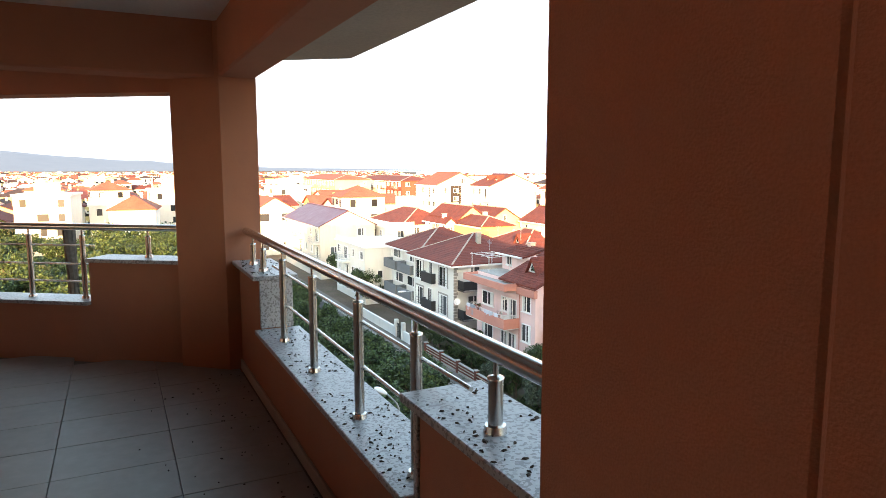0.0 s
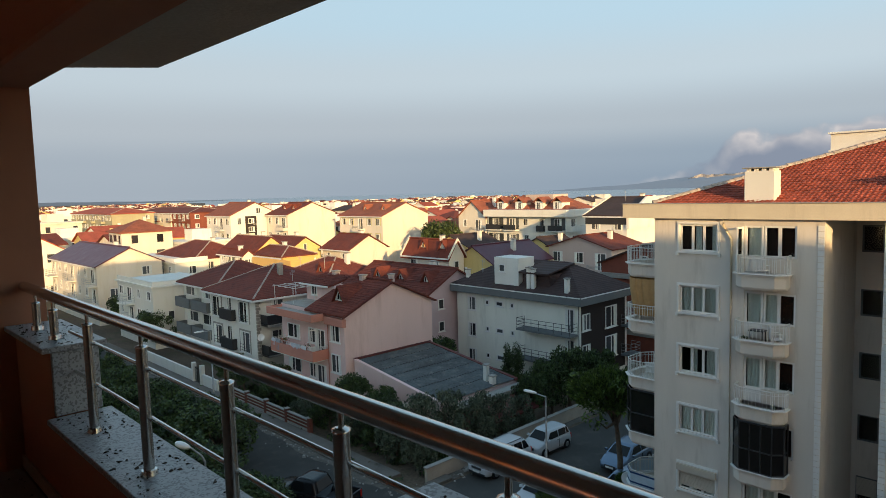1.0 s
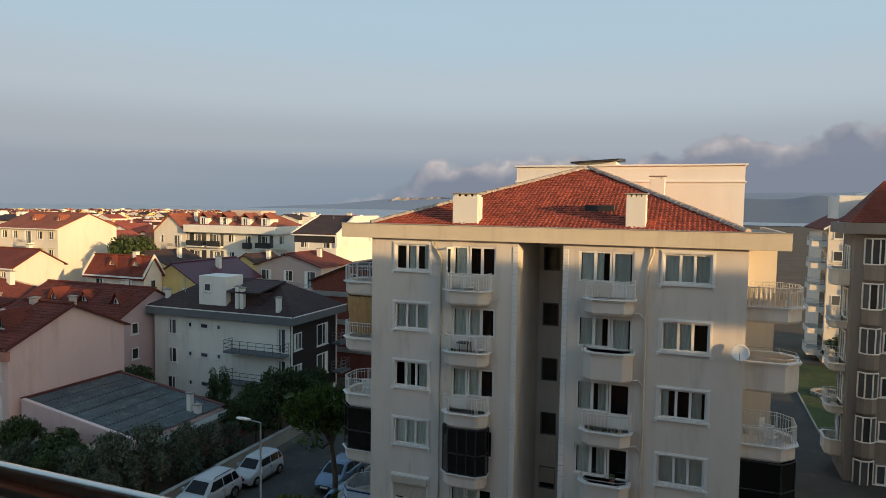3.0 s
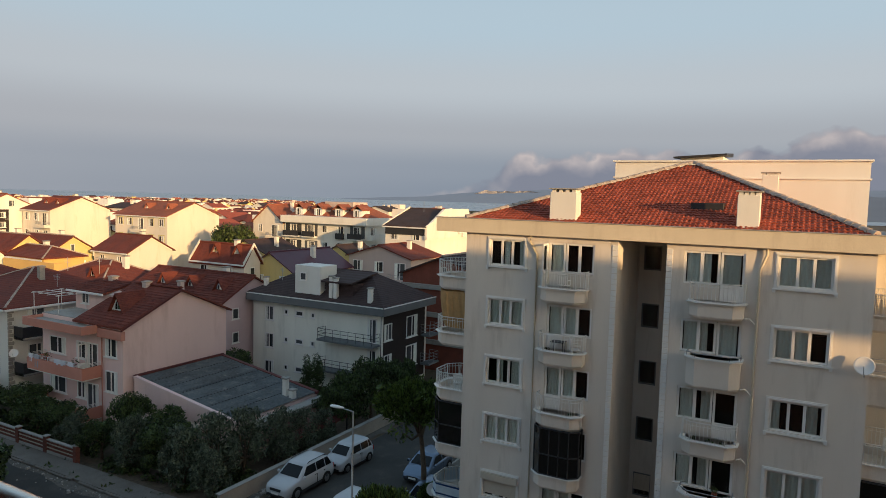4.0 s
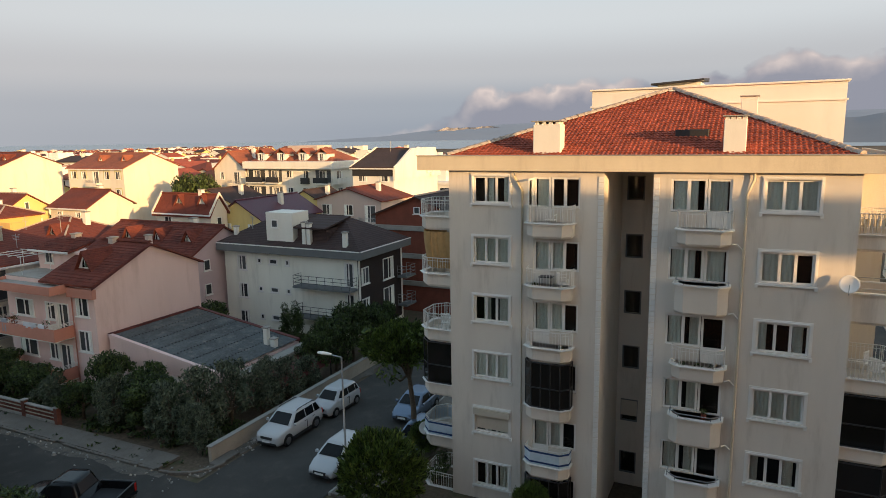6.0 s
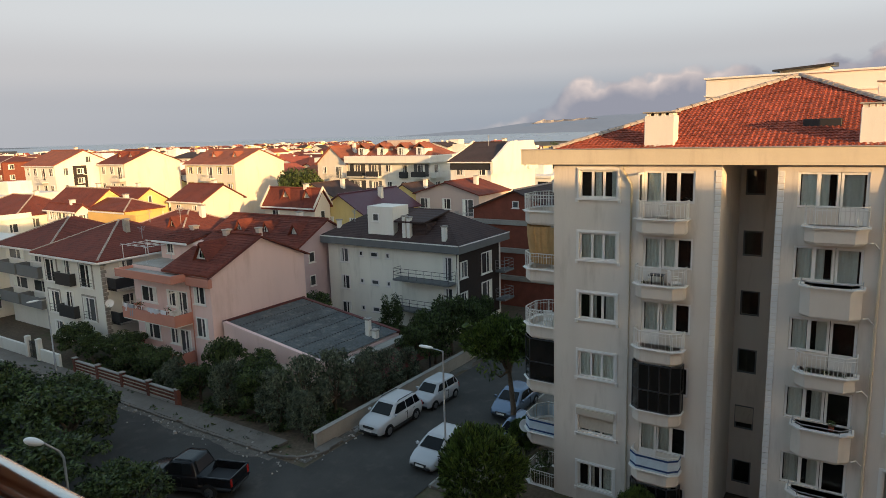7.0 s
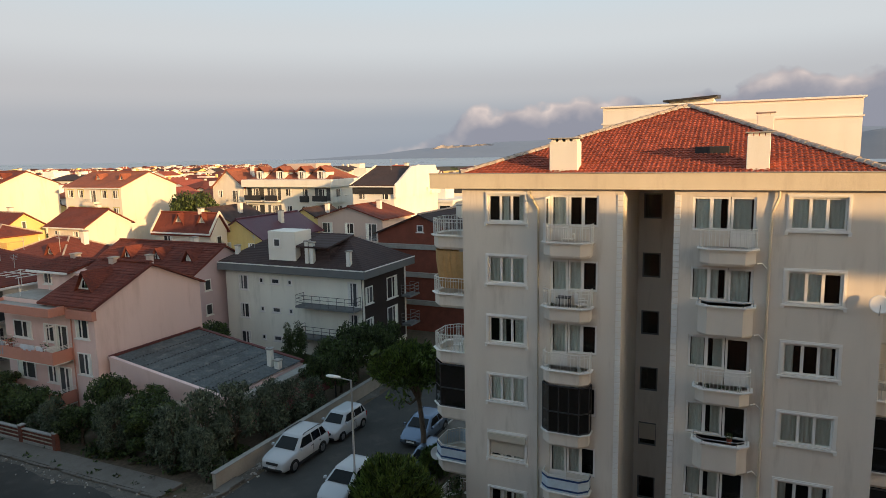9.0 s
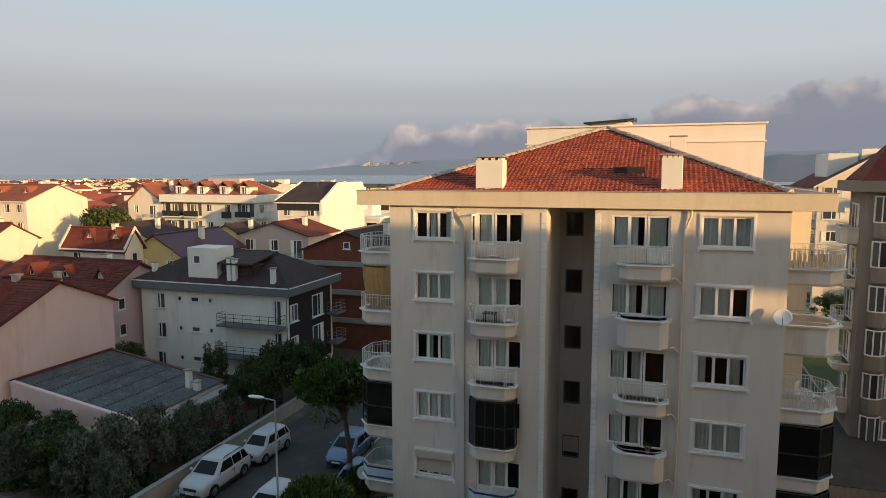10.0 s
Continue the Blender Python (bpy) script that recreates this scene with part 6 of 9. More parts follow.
def mint_house():
    x0, x1, y0, y1, e = 46.6, 54.2, 33.5, 48.4, 6.55
    h = thing("mint_house", (50.6, 41, g - 0.06), "pale mint three-storey house with charcoal gable front and grey eaves band", "house")
    part("wall", Shape().box(x0, x1, y0 + 0.02, y1, g - 0.06, e), M_MINT, h)
    part("dark_front", Shape().box(x0 - 0.02, x1 + 0.02, y0 - 0.06, y0 + 0.018, g + 0.5, e), M_CHARCOAL, h, "charcoal clad street front")
    part("eaves_band", Shape().box(x0 - 0.75, x1 + 0.75, y0 - 0.75, y1 + 0.3, e, e + 0.72, 0.03), M_GREYBAND, h, "slate grey eaves band")
    roof = part("roof", gable_roof(x0 - 0.3, x1 + 0.3, y0 - 0.3, y1, e + 0.72, 2.35, "hip", 0.3), M_TILE3, h, "dark brown tiled hip roof")
    part("stair_turret", Shape().box(46.6, 49.0, 40.2, 43.2, e + 0.95, e + 3.7, 0.03), M_WHITEWALL, roof, "white stair turret on the roof")
    simple_window(roof, "-x", 46.6, 42.2, e + 2.3, 0.75, 0.75)
    dr = Shape().loft([[(46.4, 36.6, e + 2.35), (50.5, 36.6, e + 3.0), (50.5, 36.6, e + 3.15), (46.4, 36.6, e + 2.5)], [(46.4, 40.0, e + 2.35), (50.5, 40.0, e + 3.0), (50.5, 40.0, e + 3.15), (46.4, 40.0, e + 2.5)]])
    dr.box(46.9, 50, 36.8, 39.9, e + 0.95, e + 2.3)
    part("roof_dormer", dr, M_TILE3, roof, "broad flat dormer")
    for cx, cy, t in ((46.6, 38.9, 3.0), (46.6, 38.4, 2.9), (46.5, 34.6, 2.3), (47.2, 47.3, 2.2)):
        chimney(roof, cx, cy, e + 0.95, e + t, 0.38)
    part("corner_trim", Shape().box(x0 - 0.05, x0 + 0.22, y0 - 0.10, y0 - 0.062, g + 0.5, e), M_WHITEWALL, h, "white corner trim")
    part("corner_trim", Shape().box(x1 - 0.2, x1 + 0.05, y0 - 0.10, y0 - 0.062, g + 0.5, e), M_WHITEWALL, h)
    part("plinth_trim", Shape().box(x0 - 0.04, x1 + 0.04, y0 - 0.10, y0 - 0.02, g + 0.2, g + 0.48), M_WHITEWALL, h, "white plinth trim")
    part("gutter", Shape().box(x0 - 0.80, x0 - 0.752, y0 - 0.7, y1 + 0.25, e + 0.66, e + 0.76, 0.01).box(x0 - 0.7, x1 + 0.7, y0 - 0.80, y0 - 0.752, e + 0.66, e + 0.76, 0.01), M_WHITE, roof, "pale eaves gutter")
    for z in (-0.6, 2.05, 4.7):
        simple_window(h, "-x", x0, 46.3, z, 1.1, 1.4)
        for a, w in ((44.2, 0.45), (42.6, 0.9), (41.0, 0.45)):
            simple_window(h, "-x", x0, a, z + 0.75, w, 0.5)
    for zf in (1.2, 3.95):
        slab_balcony(h, "-x", x0, 33.6, 39.6, 1.2, zf, M_GREYBAND, True, 0.0, M_BLACKMETAL)
        simple_window(h, "-x", x0, 34.4, zf + 0.02, 0.95, 2.15, "balcony_door")
    for z in (1.0, 3.75):
        simple_window(h, "-y", y0 - 0.06, 47.6, z + 0.4, 1.2, 1.5)
        simple_window(h, "-y", y0 - 0.06, 51.6, z + 0.1, 1.9, 2.0)
        slab_balcony(h, "-y", y0 - 0.06, 53.3, 55.2, 1.0, z, M_GREYBAND, True)
    return h


def slate_house():
    x0, x1, y0, y1, e = 28.6, 39.0, 57.0, 76.0, 7.35
    h = thing("slate_banded_house", (34.5, 66.5, g - 0.06), "white house with slate balcony bands and red hip roofs", "house")
    s = Shape().box(x0, x1, y0, 66.9, g - 0.06, e).box(x0 + 1.0, x1, 66.9, y1, g - 0.06, e - 0.1)
    part("wall", s, M_WHITEWALL, h)
    for a, b, c, d, r in ((x0, x1, y0, 66.9, 2.2), (x0 + 1.0, x1, 67.2, y1, 2.0)):
        rf = part("roof", gable_roof(a, b, c, d, e, r, "hip", 0.6), M_TILE2, h, "red-brown hip roof")
        m, top = min(b - a, d - c) / 2, e + r + 0.15
        p1, p2 = ((a + b) / 2, c + m, top), ((a + b) / 2, d - m, top)
        if b - a > d - c:
            p1, p2 = (a + m, (c + d) / 2, top), (b - m, (c + d) / 2, top)
        lo = e - 0.6 * r / m + 0.16
        ridge_caps(rf, (a - 0.5, c - 0.5, lo), p1, M_MORTAR, 0.075, 0.42)
        ridge_caps(rf, (a - 0.5, d + 0.5, lo), p1 if b - a > d - c else p2, M_MORTAR, 0.075, 0.42)
        part("gutter", Shape().box(a - 0.72, a - 0.6, c - 0.6, d + 0.6, lo - 0.32, lo - 0.14, 0.02).box(a - 0.6, b + 0.6, c - 0.72, c - 0.61, lo - 0.32, lo - 0.14, 0.02), M_WHITE, rf, "white eaves gutter")
    for k in range(25):
        w = 0.42 if k % 2 else 0.28
        part("quoin", Shape().box(x0 - 0.07, x0 + w, y0 - 0.07, y0 - 0.003, g + 0.32 * k, g + 0.32 * k + 0.28, 0.02), M_CONCRETE, h)
    for zf in (1.85, 4.75):
        for a0, a1 in ((67.4, 71.4), (71.8, 75.6)):
            slab_balcony(h, "-x", x0 + 1.0, a0, a1, 1.2, zf, M_GREYBAND, False, 0.9)
            simple_window(h, "-x", x0 + 1.0, (a0 + a1) / 2, zf + 1.0, a1 - a0 - 0.8, 1.2)
        simple_window(h, "-x", x0, 59.4, zf - 0.2, 1.9, 2.1, trim=M_CONCRETE, juliet=True)
        simple_window(h, "-x", x0, 65.2, zf - 0.2, 1.9, 2.1, trim=M_CONCRETE, juliet=True)
        slab_balcony(h, "-x", x0, 61.2, 63.8, 0.5, zf, M_BLACKMETAL, False, 0.9)
        simple_window(h, "-x", x0, 62.5, zf + 0.1, 1.2, 2.0, "balcony_door")
        slab_balcony(h, "-y", y0, x0 + 0.4, x0 + 6.0, 1.3, zf, M_BLACKMETAL, False, 0.85)
        slab_balcony(h, "-y", y0, x0 + 0.4, x0 + 6.0, 1.35, zf - 0.02, M_CONCRETE, False)
        simple_window(h, "-y", y0, x0 + 2.2, zf + 0.1, 1.4, 2.0, "balcony_door")
    for z in (-0.3,):
        simple_window(h, "-x", x0, 60, z, 1.5, 1.3)
        simple_window(h, "-x", x0, 65, z, 1.5, 1.3)
    chimney(h, 33.0, 60.0, e + 1.0, e + 2.6, 0.45, M_CONCRETE)
    return h


pink_house()
laundry()
white_terrace_house()
annex()
mint_house()
slate_house()
# charcoal on the dormer fronts paints the shade under their deep roofs
house("mauve house with brown-red roof and three small dormers", 42.6, 49.0, 9, 13.5, 6.2, M_MAUVE, M_TILE2, "y", 2.35, 3, 1, 0, True, True, 3, dormer_shade=M_CHARCOAL)
house("plain house behind the pink one with a broad brown-red roof", 40.5, 63.5, 11, 13, 6.2, M_PINK, M_TILE2, "hip", 2.6, 3, 2, 1, True, False, 1, dormer_shade=M_CHARCOAL)
brick_label = "unfinished red brick house with grey concrete floor bands"
brick = house(brick_label, 57.5, 28.7, 10, 9.5, 9.0, M_BRICK, M_TILE3, "x", 1.85, 3, 4, 0, False, windows=False, ridge=M_MORTAR)
for z in (7.5, 4.7, 1.9):
    part("floor_band", Shape().box(57.3, 67.6, 28.5, 38.3, z, z + 0.5, 0.02), M_CONCRETE, brick, "grey concrete floor band")
simple_window(brick, "-x", 57.5, 33.4, 9.2, 0.7, 0.7)
simple_window(brick, "-x", 57.5, 36.2, 5.9, 1.3, 1.2)
house("cream house with large sunlit blank gable", 83.3, 106.5, 12.6, 15, 12.0, M_CREAM, M_TILEO, "y", 2.5, 4, 5, 1, False, dormers=2, trim=M_OLIVEWALL)
house("beige house with steep orange roof", 92.6, 86.4, 9, 7.4, 11.6, M_CREAM, M_TILEO, "x", 3.0, 4, 7, 1, True)
dark_roofed = house("white house with steep dark roof beside a blank gable", 83.5, 50.7, 14.5, 7, 12.5, M_WHITEWALL, M_TILE3, "y", 2.4, 4, 8, 0, False, verge=True, band=M_BLACKMETAL)
flank = [(83.2, 10.6), (83.2, 12.4), (88.6, 15.15), (96.6, 15.15), (98.3, 12.2), (98.3, 10.6)]
part("flank_parapet", Shape().loft([[(x, y, z) for x, z in flank] for y in (50.28, 50.66)]), M_WHITEWALL, dark_roofed, "white blank flank wall raised above the roof")
for k in range(2):
    part("air_unit", Shape().box(93.0 + 1.3 * k, 93.9 + 1.3 * k, 49.9, 50.27, 11.2 - 0.5 * k, 11.8 - 0.5 * k, 0.03), M_WHITE, dark_roofed, "air conditioner on the flank wall")
house("beige house with paired balconies and dark red hip roof", 73, 46.7, 8.1, 10, 8.65, M_BEIGE, M_TILE2, "x", 1.5, 3, 7, 1)
house("yellow house under a purple metal roof", 60.2, 55.2, 11.2, 7.6, 7.3, M_YELLOW, M_PURPLE, "x", 2.2, 3, 10, 0)
house("pale yellow house with dark hip roof", 72.1, 69.4, 7.5, 11.5, 7.2, M_YELLOW, M_TILE3, "x", 2.4, 3, 11, 1)
house("pale yellow house with a dark gabled roof", 78.7, 59.1, 6.5, 8, 7.1, M_YELLOW, M_TILE3, "x", 2.1, 3, 12, 0)
house("cream house with red roof and white dormers", 57.3, 60.5, 2.7, 8.8, 8.3, M_CREAM, M_TILE2, "y", 2.0, 3, 13, 0, True, False, 2, verge=True)
house("cream low house with red roof and blank gable", 55.2, 79, 6.9, 7, 8.6, M_CREAM, M_TILE2, "y", 1.9, 3, 14, 0, False)


def twin_gable_house():
    """Two gables side by side with a recessed bay of balconies between them."""
    h = thing("house", (51.0, 93.0, g - 0.06), "yellow house with twin gables and brown-red roofs", "house")
    for x0, x1, e, rise in ((45.3, 50.0, 8.9, 1.75), (50.6, 56.3, 8.5, 1.75)):
        cx = (x0 + x1) / 2
        part("wall", house_body(x0, x1, 88.0, 98.0, g - 0.06, e, rise, "y"), M_YELLOW, h)
        roof = part("roof", gable_roof(x0, x1, 88.0, 98.0, e, rise, "y", 0.4), M_TILE2, h)
        part("ridge", Shape().tube([(cx, 87.6, e + rise + 0.15), (cx, 98.4, e + rise + 0.15)], 0.11, 6), M_MORTAR, roof)
        chimney(roof, cx + 1.0, 92.0, e + 0.6, e + rise + 0.7, 0.5)
        simple_window(h, "-y", 88.0, cx, e - 0.2, 0.6, 1.0)
        for k in (0, 1):
            z = e - 2.9 - 2.9 * k
            simple_window(h, "-y", 88.0, cx - 1.0, z, 1.2, 1.4)
            simple_window(h, "-y", 88.0, cx + 1.2, z - 0.7, 1.2, 2.1, "balcony_door")
            slab_balcony(h, "-y", 88.0, cx + 0.3, cx + 2.3, 0.9, z - 0.8, M_YELLOW, True)
            simple_window(h, "-x", x0, 91.0, z, 1.2, 1.4) if x0 < 46 else None
    part("link_wall", Shape().box(50.0, 50.6, 88.4, 98.0, g - 0.06, 8.6), M_OLIVEWALL, h, "shaded wall between the gables")
    return h


twin_gable_house()
terraced = house("orange-yellow house with red roof and yellow roof terrace", 44.9, 80.0, 5.0, 13.5, 8.4, M_ORANGE, M_TILE2, "hip", 1.1, 3, 16, 0)
part("terrace_wall", Shape().box(43.3, 44.89, 75.2, 85.2, g - 0.06, 7.2).box(44.89, 49.6, 75.2, 79.99, g - 0.06, 7.2), M_ORANGE, terraced)
part("parapet", Shape().box(43.18, 43.38, 75.1, 85.3, 7.2, 8.3, 0.02).box(43.4, 44.88, 75.1, 75.3, 7.2, 8.3, 0.02), M_ORANGE, terraced, "bright yellow terrace parapet")
for a in (78.0, 82.0):
    simple_window(terraced, "-x", 43.3, a, 5.0, 1.4, 1.3)
porch = house("white house with a glazed porch under a red roof", 43.0, 87.6, 1.5, 7.4, 8.4, M_WHITEWALL, M_TILE2, "y", 0.6, 3, 26, 0)
for k in range(4):
    simple_window(porch, "-x", 43.0, 88.6 + 1.7 * k, 7.0, 1.5, 1.3)
house("white house with maroon hip roof", 41, 99, 9, 15, 7.4, M_WHITEWALL, M_TILE2, "hip", 2.2, 3, 17, 0)
modern = house("white modern house with a black stripe of windows", 66.0, 138.2, 11.8, 12, 12.6, M_WHITEWALL, M_TILEO, "y", 2.65, 4, 18, 1, True)
part("dark_panel", Shape().box(69.5, 72.2, 138.1, 138.195, 8.4, 12.3), M_CHARCOAL, modern, "charcoal panel round two windows")
for z in (8.8, 10.7):
    simple_window(modern, "-y", 138.1, 70.9, z, 1.4, 1.1)
simple_window(modern, "-y", 138.2, 72.9, 12.8, 1.4, 1.3)
house("cream house with roof terraces", 74.2, 128.0, 12.5, 9, 12.5, M_CREAM, M_TILE2, "y", 2.45, 4, 19, 1, False, dormers=2)
house("white flat-roofed villa with roof terrace", 27.0, 78.5, 8, 12.0, 6.4, M_WHITEWALL, M_TILE, "y", 1.8, 3, 20, 1, flat=True)
house("white flat-roofed villa with long roof terrace", 37, 97, 5, 20, 7.2, M_WHITEWALL, M_TILE2, "y", 2, 3, 21, 1, flat=True)
house("cream villa with a dark purple roof", 27.2, 99.6, 9, 23.5, 7.6, M_CREAM, M_PURPLE, "y", 2.2, 3, 22, 1)
house("khaki and white apartment house with red trim", 61.9, 204.2, 12, 40, 12.6, M_KHAKI, M_TILE, "hip", 1.6, 5, 23, 1, category="apartment building", name="apartment_house")
brown = house("brown and cream apartment house with brown-red roof", 78.2, 188.4, 12, 44, 12.4, M_BRICK, M_TILE2, "hip", 1.4, 5, 24, 1, category="apartment building", name="apartment_house")
part("cream_front", Shape().box(77.9, 78.195, 202.0, 216.0, g - 0.06, 11.9), M_CREAM, brown, "cream middle front")
for z in (1.2, 4.0, 6.8, 9.4):
    for a in (204.5, 209.0, 213.5):
        simple_window(brown, "-x", 77.9, a, z, 1.8, 1.4)
house("white gabled apartment house", 74.4, 150.4, 9, 14.2, 12.6, M_WHITEWALL, M_TILEO, "y", 2.2, 5, 25, 1, category="apartment building", name="apartment_house")


def long_white_block():
    b = thing("rear_block", (45, 5.5, g - 0.06), "taller cream flat-topped block behind the tiled roof", "apartment building")
    part("wall", Shape().box(39.1, 50, -0.85, 12.0, g - 0.06, 19.18), M_WHITEWALL, b)
    part("string_course", Shape().box(39.02, 50.05, -0.93, 12.08, 18.25, 18.33), M_WHITEWALL, b, "cream string course")
    part("coping", Shape().box(38.98, 50.1, -0.97, 12.12, 19.182, 19.28, 0.01), M_WHITEWALL, b)
    part("stair_head", Shape().box(39.5, 42.5, 6.1, 8.4, 19.282, 19.5, 0.01), M_WHITEWALL, b)
    cap = Shape().loft([[(39.0, 5.9, 19.54), (39.0, 8.7, 19.38), (39.0, 8.7, 19.48), (39.0, 5.9, 19.64)], [(42.8, 5.9, 19.68), (42.8, 8.7, 19.52), (42.8, 8.7, 19.74), (42.8, 5.9, 19.90)]])
    part("roof_canopy", cap, M_BLACKMETAL, b, "black sheet canopy on the roof")
    return b


long_white_block()


# ---------------------------------------------------------------- blocks beyond the flats
def second_flats():
    b = thing("apartment_block", (50, -17, g - 0.06), "rendered block of flats with bay windows, its shade painted grey", "apartment building")
    x0, x1, y1, top = 48.0, 51.6, -7.9, 15.35
    # walls, fascia and aprons take the grey darkened to imitate shade
    part("wall", Shape().box(x0, x1, -28, y1, g - 0.06, top), M_SHADEDRENDER, b)
    part("fascia", Shape().box(x0 - 0.7, x1 + 0.5, -28.5, y1 + 0.75, top, top + 0.7, 0.02), M_SHADEDRENDER, b, "deep rendered roof fascia in shade-darkened grey")
    part("roof", gable_roof(x0, x1, -28, y1, top + 0.7, 2.6, "hip", 0.3), M_TILE2, b, "brown-red hip roof")
    f = put_on("-x", x0)
    for i in range(6):
        z = 13.45 - 2.85 * i
        for a0 in (-9.55, -17.6):
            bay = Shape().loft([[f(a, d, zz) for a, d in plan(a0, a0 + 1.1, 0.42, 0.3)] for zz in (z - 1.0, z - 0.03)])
            by = part("bay_front", bay, M_SHADEDRENDER, b, "rendered apron of a bay window")
            zb = z + 1.62
            for (pa, pd), (qa, qd) in zip(plan(a0, a0 + 1.1, 0.40, 0.3)[:-1], plan(a0, a0 + 1.1, 0.40, 0.3)[1:]):
                q = Shape().add([f(pa, pd, z), f(qa, qd, z), f(qa, qd, zb), f(pa, pd, zb)], [(0, 1, 2, 3)])
                part("pane", q, M_PANE, by)
            for pa, pd in plan(a0, a0 + 1.1, 0.42, 0.3):
                part("mullion", Shape().tube([f(pa, pd, z - 0.03), f(pa, pd, zb)], 0.045, 4), M_WHITE, by)
            for zz in (z, zb):
                part("bay_rail", Shape().tube([f(pa, pd, zz) for pa, pd in plan(a0, a0 + 1.1, 0.43, 0.3)], 0.05, 4), M_WHITE, by)
        simple_window(b, "-x", x0, -10.0, z + 0.1, 0.6, 1.3)
        simple_window(b, "-x", x0, -12.6, z + 0.1, 1.6, 1.4)
        simple_window(b, "-x", x0, -15.4, z + 0.1, 1.6, 1.4)
        if z - 0.9 > g:
            balcony(b, "+y", y1, 48.9, 51.2, 1.0, z - 1.05, ("solid", "rail", "rail", "rail", "solid", "rail")[i], ch=0.3, drop=0.5)
            simple_window(b, "+y", y1, 50.0, z - 0.9, 1.6, 2.0, "balcony_door")
    return b


def garden_block():
    """The sunlit gabled block past the lawn."""
    b = thing("apartment_block", (92, -18.5, g - 0.06), "cream five-storey block with brown-red gabled roof beside a lawn", "apartment building")
    x0, y1, e, rise = 86.0, -12.5, 15.0, 3.5
    y0 = -24.5
    part("wall", house_body(x0, 100, y0, y1, g - 0.06, e, rise, "x"), M_CREAM, b)
    rf = part("roof", gable_roof(x0, 100, y0, y1, e, rise, "x", 0.6), M_TILE2, b, "brown-red tiled gable roof")
    part("verge", Shape().loft([[(x0 - 0.7, y1 + 0.6, e - 0.35), (x0 - 0.7, (y0 + y1) / 2, e + rise), (x0 - 0.7, (y0 + y1) / 2, e + rise + 0.22), (x0 - 0.7, y1 + 0.6, e - 0.12)], [(x0 - 0.55, y1 + 0.6, e - 0.35), (x0 - 0.55, (y0 + y1) / 2, e + rise), (x0 - 0.55, (y0 + y1) / 2, e + rise + 0.22), (x0 - 0.55, y1 + 0.6, e - 0.12)]]), M_WHITEWALL, rf, "pale gable verge")
    chimney(rf, x0 + 1.2, -17.6, e + 1.2, e + 2.6, 0.8)
    part("roof_block", Shape().box(x0 + 3, 96, -17.0, -13.9, e + 0.8, 18.7, 0.03).box(x0 + 3, 99, -24, -17.3, e + 2.5, 19.2, 0.03), M_WHITEWALL, rf, "white stair heads")
    for i in range(6):
        z = 13.65 - 2.55 * i
        if z < g + 0.4:
            continue
        simple_window(b, "-x", x0, -14.0, z, 1.9, 1.2)
        simple_window(b, "-x", x0, -20.2, z, 1.8, 1.2)
        slab_balcony(b, "-x", x0, -18.6, -16.0, 1.1, z - 0.75, M_CREAM, True, 0.45)
        simple_window(b, "-x", x0, -17.2, z - 0.7, 1.6, 2.0, "balcony_door")
        slab_balcony(b, "+y", y1, x0 + 0.4, x0 + 4.2, 1.6, z - 0.75, M_CREAM, i != 4, 0.45, M_RAILW)
        # no recess is cut; a dark sheet paints its shade on the wall
        q = Shape().box(x0 + 0.8, x0 + 3.8, y1 + 0.003, y1 + 0.03, z - 0.7, z + 1.2)
        part("recess_glazing", q, M_PANE, b, "dark flat sheet in place of a shaded balcony recess")
    part("air_unit", Shape().box(x0 - 0.35, x0 - 0.01, -15.9, -15.2, 12.0, 12.5, 0.03), M_WHITE, b, "white air conditioner")


def lawn_garden():
    """Lawns, path and a round planter between the blocks."""
    single("ground_path", Shape().box(40, 88, -30, -2.6, g - 0.05, g - 0.02), M_ASPHALT, "grey paved path between the blocks", "path", kind="structure")
    for nm, x0, x1, y0, y1 in (("lawn_large", 57.8, 84.0, -14.5, -8.1),):
        single(nm, Shape().box(x0, x1, y0, y1, g - 0.04, g + 0.03, 0.02), M_GRASS, "mown green lawn edged with a kerb", "lawn", kind="structure")
        k = Shape().box(x0 - 0.12, x1 + 0.12, y1, y1 + 0.12, g - 0.05, g + 0.1, 0.01).box(x0 - 0.12, x0, y0, y1, g - 0.05, g + 0.1, 0.01)
        single("kerb_" + nm, k, M_CONCRETE, "pale concrete lawn kerb", "kerb", kind="structure")
    p = thing("round_planter", (70.2, -10.6, g + 0.03), "round stone planter on the lawn", "planter")
    ring = [(70.2 + 1.3 * math.cos(a), -10.6 + 1.3 * math.sin(a), 0) for a in (2 * math.pi * k / 20 for k in range(20))]
    for k in range(20):
        x, y, _ = ring[k]
        part("stone", Shape().box(x - 0.19, x + 0.19, y - 0.19, y + 0.19, g + 0.03, g + 0.4, 0.05), M_CONCRETE, p)
    soil = Shape().prism([(70.2 + (x - 70.2) * 0.85, -10.6 + (y + 10.6) * 0.85) for x, y, _ in ring], g + 0.031, g + 0.25)
    part("soil", soil, M_SOIL, p)


second_flats()
garden_block()
lawn_garden()


